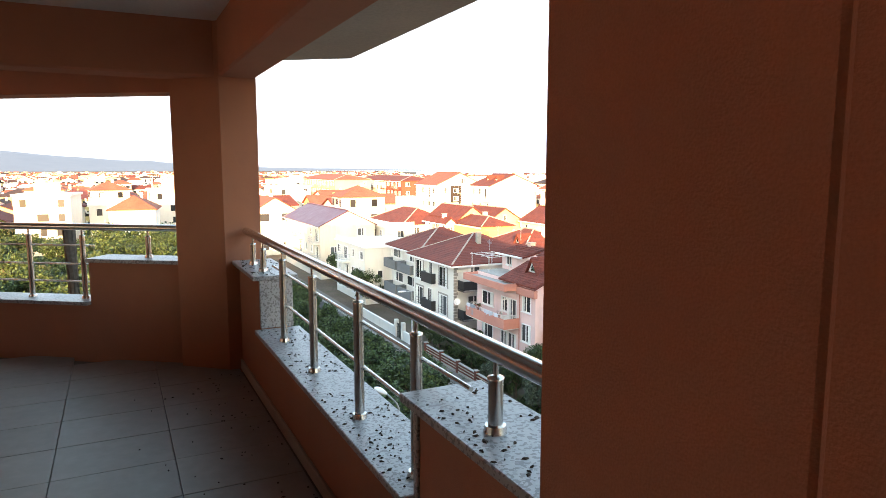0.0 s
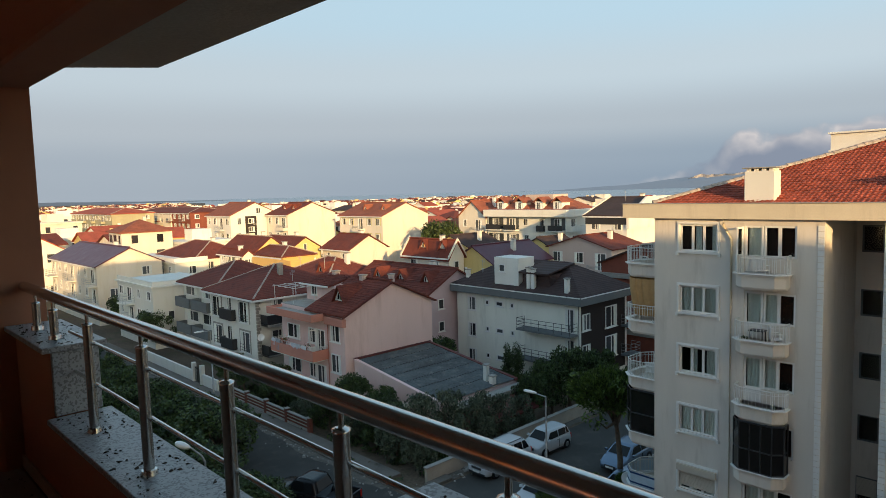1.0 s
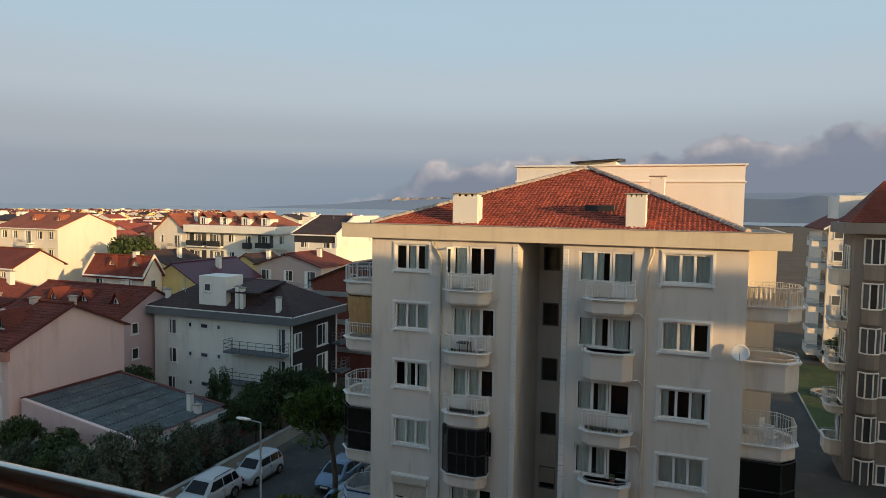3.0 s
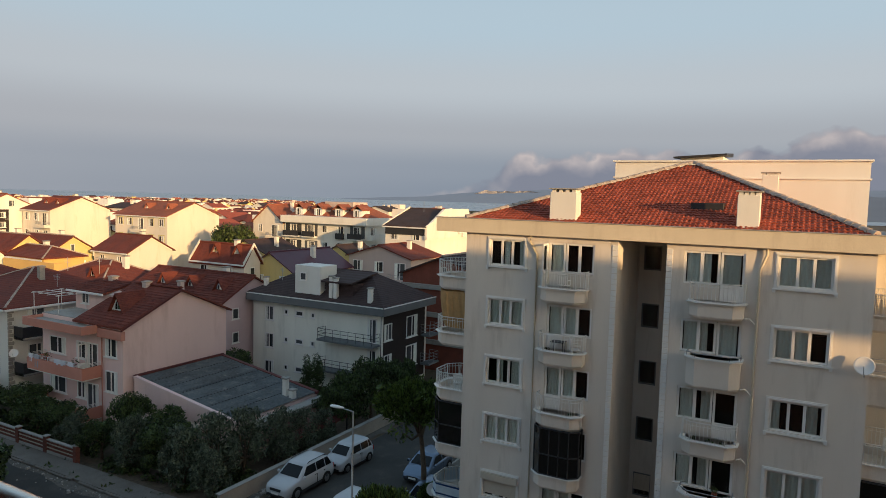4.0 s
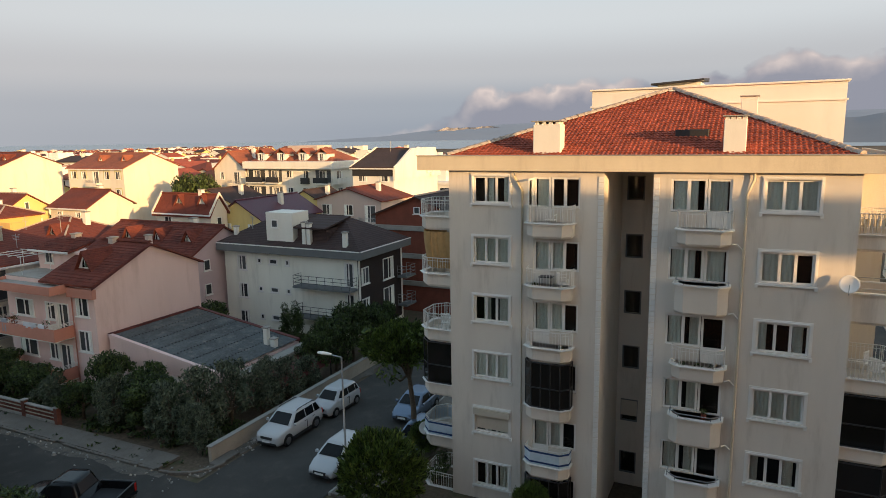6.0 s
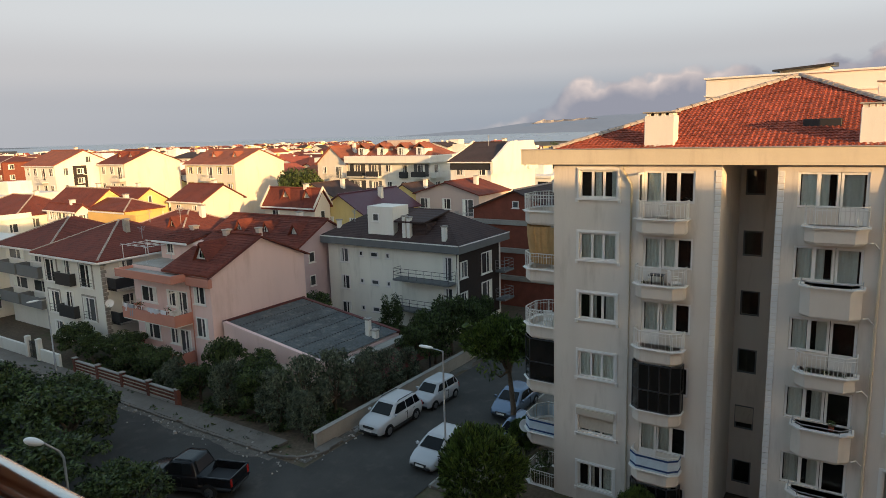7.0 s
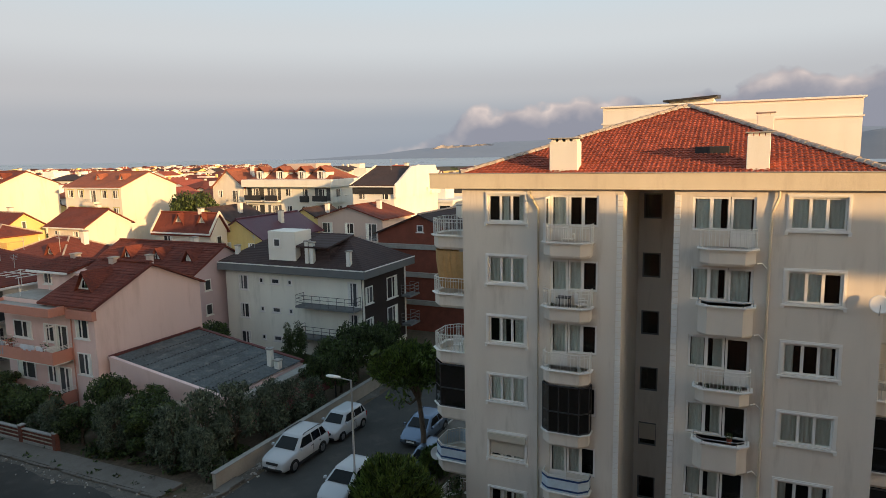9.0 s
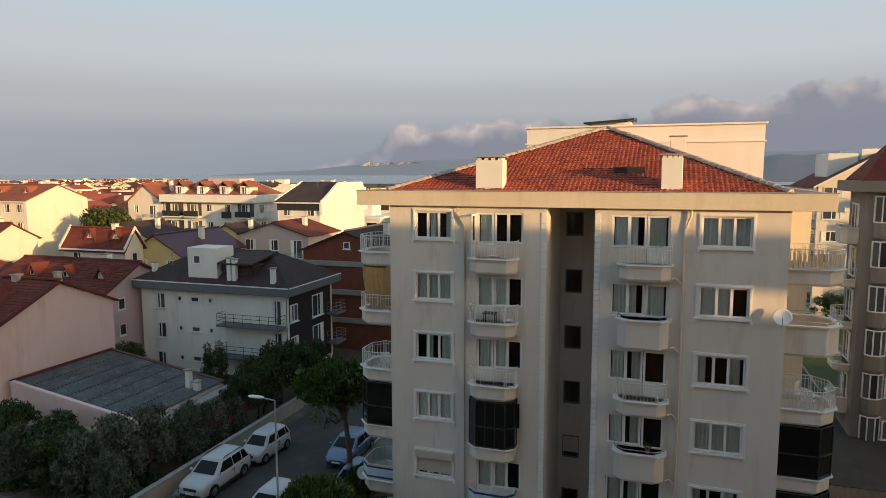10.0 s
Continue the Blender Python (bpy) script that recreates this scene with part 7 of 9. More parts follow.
# ---------------------------------------------------------------- garden walls, lamps
def garden_walls():
    s = Shape().box(24.6, 47, 29.15, 29.4, g - 0.05, g + 0.85, 0.02)
    w = thing("garden_wall", (35, 29.3, g - 0.05), "low rendered garden wall along the side street", "wall")
    part("wall_body", s, M_WALLGARDEN, w)
    part("wall_coping", Shape().box(24.55, 47.05, 29.10, 29.45, g + 0.852, g + 0.92, 0.015), M_CONCRETE, w)
    r = thing("brick_fence", (24.35, 48, g - 0.05), "openwork red brick fence with pale rails", "fence")
    for i in range(5):
        y = 41.6 + i * 3.2
        part("pier", Shape().box(24.2, 24.5, y - 0.16, y + 0.16, g - 0.05, g + 1.15, 0.02), M_FENCEBRICK, r)
        part("pier_cap", Shape().box(24.16, 24.54, y - 0.2, y + 0.2, g + 1.152, g + 1.22, 0.01), M_CONCRETE, r)
    one = mesh_of("brick", Shape().box(-0.07, 0.07, -0.095, 0.095, 0, 0.16, 0.006), M_FENCEBRICK)
    for i in range(4):
        y0, y1 = 41.6 + i * 3.2 + 0.17, 41.6 + (i + 1) * 3.2 - 0.17
        part("plinth", Shape().box(24.24, 24.46, y0, y1, g - 0.05, g + 0.28, 0.01), M_CONCRETE, r)
        for z in (0.45, 0.71):
            part("rail", Shape().box(24.26, 24.44, y0, y1, g + z, g + z + 0.07), M_WALLGARDEN, r)
        part("coping", Shape().box(24.22, 24.48, y0, y1, g + 0.95, g + 1.02, 0.01), M_CONCRETE, r)
        n = int((y1 - y0) / 0.235)
        for row, z in enumerate((0.282, 0.522, 0.782)):
            for k in range(n):
                b = new("brick", one)
                b.parent = r
                yy = y0 + (y1 - y0) * (k + 0.5 + 0.25 * (row % 2)) / (n + 0.3)
                b.location = (0.0, yy - 48, g + z - (g - 0.05))
    v = thing("white_yard_wall", (24.3, 66, g - 0.05), "white yard wall with gate piers beside the pavement", "wall")
    for y0, y1 in ((56.6, 59.6), (61.8, 74)):
        part("wall_body", Shape().box(24.2, 24.42, y0, y1, g - 0.05, g + 1.1, 0.02), M_WHITEWALL, v)
    for y in (59.8, 61.6):
        part("pier", Shape().box(24.12, 24.5, y - 0.19, y + 0.19, g - 0.05, g + 1.9, 0.02), M_WHITEWALL, v)
    gate = Shape()
    for k in range(9):
        yy = 60.05 + 0.16 * k
        gate.tube([(24.3, yy, g), (24.3, yy, g + 1.6)], 0.02, 5)
    gate.box(24.28, 24.32, 60.0, 61.4, g + 1.45, g + 1.5).box(24.28, 24.32, 60.0, 61.4, g + 0.1, g + 0.15)
    part("gate", gate, M_BLACKMETAL, v, "black iron gate")


def broken_kerb():
    """Worn kerb stones along the garden pavement and round its corner, with rubble."""
    rng = random.Random(14)
    root = thing("kerb_stones", (22.7, 45, g - 0.06), "worn and broken concrete kerb stones beside the street", "kerb", kind="structure")
    me = mesh_of("kerb_stone", Shape().box(-0.09, 0.09, -0.30, 0.30, -0.05, 0.15, 0.025), M_PAVING)
    spots = [(22.68, 31.6 + 0.63 * i, 0) for i in range(48)]
    for i in range(7):
        a = radians(90 + 90 * (i + 0.5) / 7)
        spots.append((24.75 + 2.05 * math.cos(a), 31.0 - 2.55 * math.sin(a), 180 - math.degrees(a)))
    for x, y, turn in spots:
        if rng.random() < 0.07:
            continue
        k = new("kerb_stone", me)
        k.parent = root
        k.location = (x - 22.7 + rng.uniform(-0.03, 0.03), y - 45, 0.05 + rng.uniform(-0.05, 0.0))
        k.rotation_euler = (rng.uniform(-0.03, 0.03), rng.uniform(-0.06, 0.06), radians(turn + rng.uniform(-3, 3)))
    s = Shape()
    for i in range(420):
        if rng.random() < 0.6:
            x, y = 22.5 + rng.gauss(0, 0.5), rng.uniform(29, 56)
        else:
            x, y = rng.uniform(22.8, 34), 28.75 + rng.gauss(0, 0.3)
        r = rng.uniform(0.02, 0.09) * (2.0 if rng.random() < 0.06 else 1)
        z = g - 0.02
        pts = [(x + r * rng.uniform(0.6, 1.2) * math.cos(a), y + r * rng.uniform(0.6, 1.2) * math.sin(a)) for a in (0, 1.2, 2.5, 3.8, 5.1)]
        s.loft([[(u, v, z) for u, v in pts], [(x + (u - x) * 0.7, y + (v - y) * 0.7, z + r * rng.uniform(0.5, 1.0)) for u, v in pts]])
    single("rubble", s, M_CONCRETE, "small stones and rubble strewn at the street edge", "rubble", kind="stuff")
    dirt = Shape()
    for x0, x1, y0, y1 in ((21.6, 22.7, 30.5, 75), (23.0, 46, 28.0, 29.1)):
        n = 60
        for i in range(n):
            t0, t1 = i / n, (i + 1) / n
            def edge(t):
                return 0.55 * noise.noise(Vector((t * 17, x0, 0))) + 0.2 * noise.noise(Vector((t * 60, x0, 3)))
            if x1 - x0 < y1 - y0:
                dirt.add([(x0 + 0.5 + edge(t0), y0 + (y1 - y0) * t0, g - 0.012), (x1, y0 + (y1 - y0) * t0, g - 0.012), (x1, y0 + (y1 - y0) * t1, g - 0.012), (x0 + 0.5 + edge(t1), y0 + (y1 - y0) * t1, g - 0.012)], [(0, 1, 2, 3)])
            else:
                dirt.add([(x0 + (x1 - x0) * t0, y0 + 0.5 + edge(t0), g - 0.011), (x0 + (x1 - x0) * t1, y0 + 0.5 + edge(t1), g - 0.011), (x0 + (x1 - x0) * t1, y1, g - 0.011), (x0 + (x1 - x0) * t0, y1, g - 0.011)], [(0, 1, 2, 3)])
    single("ground_dust", dirt, M_DUST, "pale dust and earth drifted on the asphalt edge", "dirt", kind="structure")


broken_kerb()


def street_lamp(x, y, top, arm, label):
    """A slim pole with an arm (dx, dy) and a flat lantern."""
    p = thing("street_lamp", (x, y, g - 0.05), label, "street lamp", "street lamps")
    part("pole", Shape().tube([(x, y, g - 0.05), (x, y, g + 1.2), (x, y, g + 1.22), (x, y, top)], [0.085, 0.08, 0.06, 0.045], 10), M_GALV, p)
    ax, ay = arm
    part("arm", Shape().tube([(x, y, top - 0.02), (x + ax * 0.15, y + ay * 0.15, top), (x + ax * 0.7, y + ay * 0.7, top + 0.05)], 0.03, 8), M_GALV, p)
    d = Vector((ax, ay, 0)).normalized()
    n = Vector((-d.y, d.x, 0))
    rings = []
    for t, w, h in ((0.55, 0.05, 0.05), (0.7, 0.11, 0.07), (1.0, 0.15, 0.08), (1.25, 0.12, 0.06), (1.32, 0.05, 0.03)):
        c = Vector((x, y, top + 0.06)) + Vector((ax, ay, 0)) * t * 0.82
        rings.append([c + n * (w * math.cos(a)) + Vector((0, 0, h * math.sin(a))) for a in (2 * math.pi * k / 10 for k in range(10))])
    part("lantern", Shape().loft(rings, smooth=True), M_WHITE, p, "pale flat lamp head")


def globe_lamp(x, y):
    p = thing("street_lamp", (x, y, g - 0.05), "bent steel lamp post with a white oval lantern", "street lamp", "street lamps")
    part("pole", Shape().tube([(x, y, g - 0.05), (x, y, 4.7), (x - 0.12, y + 0.02, 5.0), (x - 0.62, y + 0.1, 5.55)], [0.07, 0.05, 0.045, 0.04], 10), M_GALV, p)
    rings = []
    d = Vector((-0.72, 0.12, 0.42)).normalized()
    n = d.cross(Vector((0, 0, 1))).normalized()
    u = n.cross(d)
    for t, r in ((0, 0.07), (0.1, 0.17), (0.3, 0.25), (0.5, 0.25), (0.66, 0.16), (0.72, 0.04)):
        c = Vector((x - 0.6, y + 0.1, 5.52)) + d * t
        rings.append([c + n * (r * math.cos(a)) + u * (r * 0.62 * math.sin(a)) for a in (2 * math.pi * k / 12 for k in range(12))])
    part("lantern", Shape().loft(rings, smooth=True), M_WHITE, p, "white oval lamp glass")


garden_walls()
street_lamp(26.35, 21.55, 5.78, (0.0, 1.35), "slim galvanised street lamp with a flat head")
street_lamp(23.4, 55.5, 5.2, (-1.3, 0.0), "slim galvanised street lamp with a flat head")
globe_lamp(11.25, 29.35)
globe_lamp(12.0, 62.0)


# ---------------------------------------------------------------- trees
def leaves(rng, clumps, per, leaf, squash=0.8, long=1.8):
    """Many small leaf blades in clumps: (centre, radius)."""
    V, F = [], []
    for (cx, cy, cz), r in clumps:
        n = int(per * (r ** 1.6))
        d = rng.normal(size=(n, 3))
        d /= np.linalg.norm(d, axis=1)[:, None]
        rad = r * rng.uniform(0.25, 1.0, size=(n, 1)) ** 0.55
        c = np.array([cx, cy, cz]) + d * rad * np.array([1, 1, squash])
        a = rng.normal(size=(n, 3))
        a /= np.linalg.norm(a, axis=1)[:, None]
        b = np.cross(a, rng.normal(size=(n, 3)))
        b /= np.linalg.norm(b, axis=1)[:, None] + 1e-9
        s = leaf * rng.uniform(0.6, 1.35, size=(n, 1))
        quad = np.stack([c - a * s * long, c - b * s * 0.8, c + a * s * long, c + b * s * 0.8], 1).reshape(-1, 3)
        k = len(V)
        V.extend(map(tuple, quad))
        F.extend((k + 4 * i, k + 4 * i + 1, k + 4 * i + 2, k + 4 * i + 3) for i in range(n))
    s = Shape()
    s.v, s.f = V, F
    return s


def tufts(rng, points, outs, blades, length, width):
    """Bunches of thin needles that stand up and outwards from each point."""
    p = np.repeat(np.asarray(points, float), blades, 0)
    o = np.repeat(np.asarray(outs, float), blades, 0)
    n = len(p)
    d = o * 0.55 + np.array([0, 0, 0.55]) + rng.normal(size=(n, 3)) * 0.42
    d /= np.linalg.norm(d, axis=1)[:, None]
    w = np.cross(d, rng.normal(size=(n, 3)))
    w /= np.linalg.norm(w, axis=1)[:, None] + 1e-9
    k = rng.uniform(0.6, 1.3, size=(n, 1))
    quad = np.stack([p - w * width * 0.5, p + w * width * 0.5, p + d * length * k + w * width * 0.35, p + d * length * k - w * width * 0.35], 1).reshape(-1, 3)
    s = Shape()
    s.v = list(map(tuple, quad))
    s.f = [(4 * i, 4 * i + 1, 4 * i + 2, 4 * i + 3) for i in range(n)]
    return s


def dome_points(rng, n, lumps, low=-0.2):
    """Points on an uneven dome of unit radius, with their outward directions."""
    d = rng.normal(size=(n * 2, 3))
    d /= np.linalg.norm(d, axis=1)[:, None]
    d = d[d[:, 2] > low][:n]
    k = np.array([0.86 + 0.22 * noise.noise(Vector(v * lumps)) for v in d])[:, None]
    return d * k * rng.uniform(0.80, 1.0, size=(len(d), 1)), d


def tree(kind, seed, label, mat, category="tree"):
    """A tree of about unit crown radius at the origin: trunk, limbs, uneven crown."""
    rng, rr = np.random.RandomState(seed), random.Random(seed)
    root = thing({"bush": "bush"}.get(kind, "tree"), (0, 0, 0), label, category)
    trunk, clumps = Shape(), []
    if kind == "broad":
        trunk.tube([(0, 0, -0.05), (0.02, 0.03, 0.35), (-0.03, 0.05, 0.8)], [0.085, 0.065, 0.05], 8)
        for i in range(9):
            a, e = i * 2.4 + rr.uniform(-0.4, 0.4), rr.uniform(0.25, 1.2)
            r = 0.62 * math.cos(e * 0.8)
            tip = (r * math.cos(a), r * math.sin(a), 0.75 + 0.75 * math.sin(e))
            trunk.tube([(-0.02, 0.04, 0.55 + 0.03 * i), (tip[0] * 0.5, tip[1] * 0.5, tip[2] * 0.72), tip], [0.035, 0.022, 0.01], 5)
            clumps.append((tip, rr.uniform(0.30, 0.46)))
        for i in range(26):
            a = rr.uniform(0, 6.28)
            r = rr.uniform(0.15, 1.0)
            clumps.append(((r * math.cos(a), r * math.sin(a), rr.uniform(0.45, 1.62 - 0.45 * r * r)), rr.uniform(0.10, 0.26)))
        crown = leaves(rng, clumps, 1900, 0.028, 0.8, 1.7)
    elif kind == "olive":
        trunk.tube([(0, 0, -0.05), (0.05, 0, 0.3), (-0.02, 0.06, 0.6)], [0.10, 0.075, 0.05], 8)
        for i in range(14):
            a, h = rr.uniform(0, 6.28), rr.uniform(0.5, 1.5)
            r = rr.uniform(0.25, 0.8) * (1.15 - 0.35 * h)
            tip = (r * math.cos(a), r * math.sin(a), h)
            trunk.tube([(0, 0.04, 0.45), (tip[0] * 0.6, tip[1] * 0.6, h * 0.7), tip], [0.03, 0.018, 0.008], 5)
            clumps.append((tip, rr.uniform(0.22, 0.40)))
            clumps.append(((tip[0] * 1.1, tip[1] * 1.1, h + 0.2), rr.uniform(0.10, 0.2)))
        crown = leaves(rng, clumps, 1500, 0.022, 1.15, 2.8)
    elif kind == "pine":
        trunk.tube([(0, 0, -0.05), (0.05, 0.02, 0.8), (0.0, 0.08, 1.5), (0.06, 0.25, 2.3)], [0.085, 0.07, 0.055, 0.04], 8)
        for i in range(16):
            a = i * 2.39
            r = rr.uniform(0.2, 0.85)
            h = 2.75 - 0.55 * r * r + rr.uniform(-0.35, 0.15) - (0.5 if i % 4 == 0 else 0)
            tip = (r * math.cos(a), 0.35 + r * math.sin(a), h)
            trunk.tube([(0.03, 0.12, 1.5 + 0.04 * i), (tip[0] * 0.55, tip[1] * 0.55, h - 0.25), tip], [0.04, 0.025, 0.01], 5)
            clumps.append((tip, rr.uniform(0.24, 0.40)))
        for i in range(10):
            a, r = rr.uniform(0, 6.28), rr.uniform(0, 0.8)
            clumps.append(((r * math.cos(a), 0.35 + r * math.sin(a), 2.45 - 0.4 * r * r + rr.uniform(-0.4, 0.2)), rr.uniform(0.2, 0.34)))
        pts, outs = dome_points(rng, 2300, 3.2, -0.1)
        pts = pts * np.array([1.0, 1.0, 0.72]) + np.array([0.03, 0.38, 2.15])
        crown = tufts(rng, pts, outs, 7, 0.10, 0.022)
        fill = leaves(rng, clumps, 420, 0.030, 0.7, 2.2)
        crown.add(fill.v, fill.f)
    elif kind == "bush":
        trunk.tube([(0, 0, -0.05), (0.02, 0, 0.3), (0, 0.03, 0.6)], [0.10, 0.08, 0.05], 7)
        for i in range(150):
            e = math.asin(rr.uniform(-0.25, 1.0))
            a = rr.uniform(0, 6.28)
            k = rr.uniform(0.72, 0.96)
            clumps.append(((k * math.cos(e) * math.cos(a), k * math.cos(e) * math.sin(a), 0.72 + 0.85 * k * math.sin(e)), rr.uniform(0.10, 0.17)))
        clumps.append(((0, 0, 0.7), 0.75))
        pts, outs = dome_points(rng, 1500, 3.6, -0.35)
        pts = pts * np.array([1.0, 1.0, 0.95]) + np.array([0, 0, 0.75])
        crown = tufts(rng, pts, outs, 9, 0.13, 0.024)
        fill = leaves(rng, clumps[-1:], 1500, 0.030, 1.0, 2.0)
        crown.add(fill.v, fill.f)
    else:
        trunk.tube([(0, 0, -0.05), (0.02, 0, 0.6), (0, 0.02, 1.6)], [0.07, 0.06, 0.03], 7)
        for i in range(20):
            h = rr.uniform(0.3, 2.7)
            a, r = rr.uniform(0, 6.28), rr.uniform(0.1, 0.55) * (1.1 - h / 3.2)
            clumps.append(((r * math.cos(a), r * math.sin(a), h), rr.uniform(0.22, 0.38)))
        crown = leaves(rng, clumps, 1500, 0.030, 1.3, 1.6)
    part("trunk", trunk, M_BARK, root)
    part("crown", crown, mat, root)
    return root


def plant(proto, places, group):
    rr = random.Random(len(places) * 7 + 1)
    for k, (x, y, r, h) in enumerate(places):
        m = Matrix.Translation((x, y, g - 0.06)) @ Matrix.Rotation(rr.uniform(0, 6.28), 4, "Z") @ Matrix.Diagonal((r, r, h, 1))
        if k == 0:
            proto.matrix_basis = m
            proto["group"] = group
        else:
            c = copy_thing(proto, m)
            c.scale = (r, r, h)


def woods():
    b1 = tree("broad", 3, "dark green broad-leaved garden tree", M_LEAF_DARK)
    b2 = tree("broad", 8, "dark green broad-leaved garden tree", M_LEAF_DARK)
    ol = tree("olive", 5, "grey-green olive tree behind the garden wall", M_LEAF_OLIVE)
    pi = tree("pine", 6, "umbrella pine with bare trunk on the pavement", M_LEAF_PINE)
    bu = tree("bush", 7, "dense rounded evergreen bush beside the street", M_LEAF_PINE, "bush")
    ta = tree("tall", 9, "slender dark green tree behind the annex", M_LEAF_DARK)
    plant(b1, [(26.4, 35.6, 1.9, 2.0), (27.6, 40.6, 1.5, 2.35), (26.2, 46.6, 1.7, 1.6), (27.0, 52.0, 1.9, 1.7), (16.6, 40.2, 3.0, 2.6), (13.4, 36.0, 2.8, 2.2), (26.6, 58.4, 1.6, 1.7),
               (17.0, 51.5, 2.4, 2.2), (39.6, 31.2, 1.8, 2.6), (44.2, 31.0, 1.8, 2.4), (13.0, 58.0, 2.6, 2.2), (27.2, 79.5, 2.3, 2.7), (86.6, 92.5, 4.6, 7.0), (41.0, 45.5, 2.2, 2.2), (83.0, -14.4, 2.2, 2.2), (-1.0, 34.0, 3.2, 2.6), (4.0, 40.0, 3.4, 2.8), (-3.5, 48.0, 3.4, 3.0), (2.5, 60.0, 3.8, 3.2), (8.0, 70.0, 3.6, 3.0), (-6.0, 72.0, 4.0, 3.4), (13.2, 51.0, 2.6, 2.5), (12.6, 70.0, 2.7, 2.7), (13.4, 82.0, 2.7, 2.8), (13.0, 98.0, 2.8, 2.9), (16.8, 57.5, 2.3, 2.3), (16.9, 70.5, 2.3, 2.4), (17.0, 84.0, 2.5, 2.6), (16.6, 100.0, 2.6, 2.8), (-10.0, 88.0, 4.0, 3.6), (-3.0, 100.0, 3.8, 3.4), (3.0, 112.0, 3.8, 3.4), (-14.0, 104.0, 4.0, 3.6), (-9.0, 122.0, 4.0, 3.6), (8.0, 126.0, 3.8, 3.4)], "garden trees")
    plant(b2, [(27.9, 37.6, 1.7, 2.1), (25.7, 41.0, 1.4, 1.6), (26.4, 49.4, 1.7, 1.5), (16.2, 46.2, 2.6, 2.4), (18.4, 44.2, 2.2, 2.2), (14.4, 31.2, 2.2, 1.9), (12.2, 45.2, 2.8, 2.3), (26.2, 55.4, 1.5, 1.5),
               (37.0, 30.9, 1.5, 2.3), (42.0, 31.2, 2.0, 2.9), (14.8, 66.0, 2.6, 2.4), (16.8, 75.0, 2.6, 2.6), (29.0, 95.0, 2.6, 2.8), (89.5, 97.5, 4.2, 6.6), (46.0, 30.8, 1.6, 2.4), (79.0, -15.6, 1.8, 2.0), (0.8, 28.0, 2.6, 2.2), (-5.0, 38.0, 3.2, 2.8), (6.0, 52.0, 3.4, 2.8), (-1.0, 82.0, 4.2, 3.4), (-8.0, 58.0, 3.6, 3.2), (5.0, 92.0, 4.0, 3.4), (12.8, 63.5, 2.6, 2.6), (13.3, 76.0, 2.6, 2.7), (13.2, 90.0, 2.8, 2.8), (12.0, 106.0, 2.8, 3.0), (17.1, 63.5, 2.2, 2.3), (16.6, 77.0, 2.4, 2.5), (17.0, 92.0, 2.5, 2.7), (16.4, 110.0, 2.7, 2.9), (-15.0, 80.0, 4.2, 3.6), (-6.0, 94.0, 3.8, 3.4), (-1.0, 118.0, 4.0, 3.6), (-18.0, 116.0, 4.2, 3.8), (3.0, 132.0, 4.0, 3.6), (-15.0, 134.0, 4.2, 3.6)], "garden trees")
    plant(ol, [(27.0, 32.2, 1.95, 2.5), (25.8, 33.4, 1.7, 2.15), (28.9, 31.6, 1.9, 2.45), (25.7, 38.2, 1.7, 2.0), (25.6, 44.0, 1.5, 1.5), (31.0, 31.0, 1.75, 2.2), (25.6, 30.9, 1.3, 1.7), (33.2, 30.8, 1.5, 1.9), (35.2, 30.6, 1.2, 1.6)], "olive trees")
    pi.matrix_basis = Matrix.Translation((31.2, 20.1, g - 0.06)) @ Matrix.Diagonal((2.3, 2.3, 2.5, 1))
    pi["group"] = "street trees"
    plant(bu, [(24.0, 18.0, 2.15, 2.55), (25.9, 11.3, 1.0, 1.3), (30.2, 18.9, 1.0, 1.2), (25.8, 5.2, 0.9, 1.1)], "street bushes")
    plant(ta, [(42.6, 37.2, 1.5, 1.55), (43.6, 39.0, 1.2, 1.35), (41.6, 34.4, 1.3, 1.2), (28.3, 42.3, 0.8, 1.2)], "slender trees")


woods()


def bare_tree():
    """A dark tall trunk with a few bare branches close to the second bay."""
    t = thing("tree", (-1.75, 13.0, g - 0.06), "tall dark bare tree trunk with thin branches near the balcony", "tree")
    trunk = Shape().tube([(-1.75, 13.0, g - 0.06), (-1.7, 13.0, 6), (-1.62, 13.05, 12), (-1.66, 13.0, 15.7)], [0.26, 0.2, 0.15, 0.11], 9)
    rr = random.Random(4)
    for i in range(8):
        z, a = 10.6 + 0.5 * i, rr.uniform(0, 6.28)
        r = rr.uniform(0.5, 1.2)
        tip = (-1.65 + r * math.cos(a), 13.0 + r * math.sin(a), z + rr.uniform(0.2, 0.6))
        trunk.tube([(-1.65, 13.0, z), ((-1.65 + tip[0]) / 2, (13.0 + tip[1]) / 2, z + 0.2), tip], [0.06, 0.035, 0.012], 5)
    part("trunk", trunk, M_BARK, t)


bare_tree()


def undergrowth():
    """Weeds and low plants on the grass strip and in the garden, one mesh."""
    rng = np.random.RandomState(4)
    clumps = []
    for i in range(520):
        x, y = rng.uniform(2, 14), rng.uniform(24, 95)
        clumps.append(((x, y, g + 0.05), rng.uniform(0.25, 0.7)))
    for i in range(220):
        x, y = rng.uniform(24.9, 29.0), rng.uniform(30, 56)
        clumps.append(((x, y, g + 0.1), rng.uniform(0.25, 0.6)))
    for i in range(60):
        clumps.append(((rng.uniform(22.9, 24.2), rng.uniform(29.6, 60), g + 0.08), rng.uniform(0.08, 0.22)))
    s = leaves(rng, clumps, 150, 0.07, 0.5, 2.2)
    single("undergrowth", s, M_LEAF_DARK, "low green weeds and shoots over rough ground", "weeds", kind="stuff")


undergrowth()


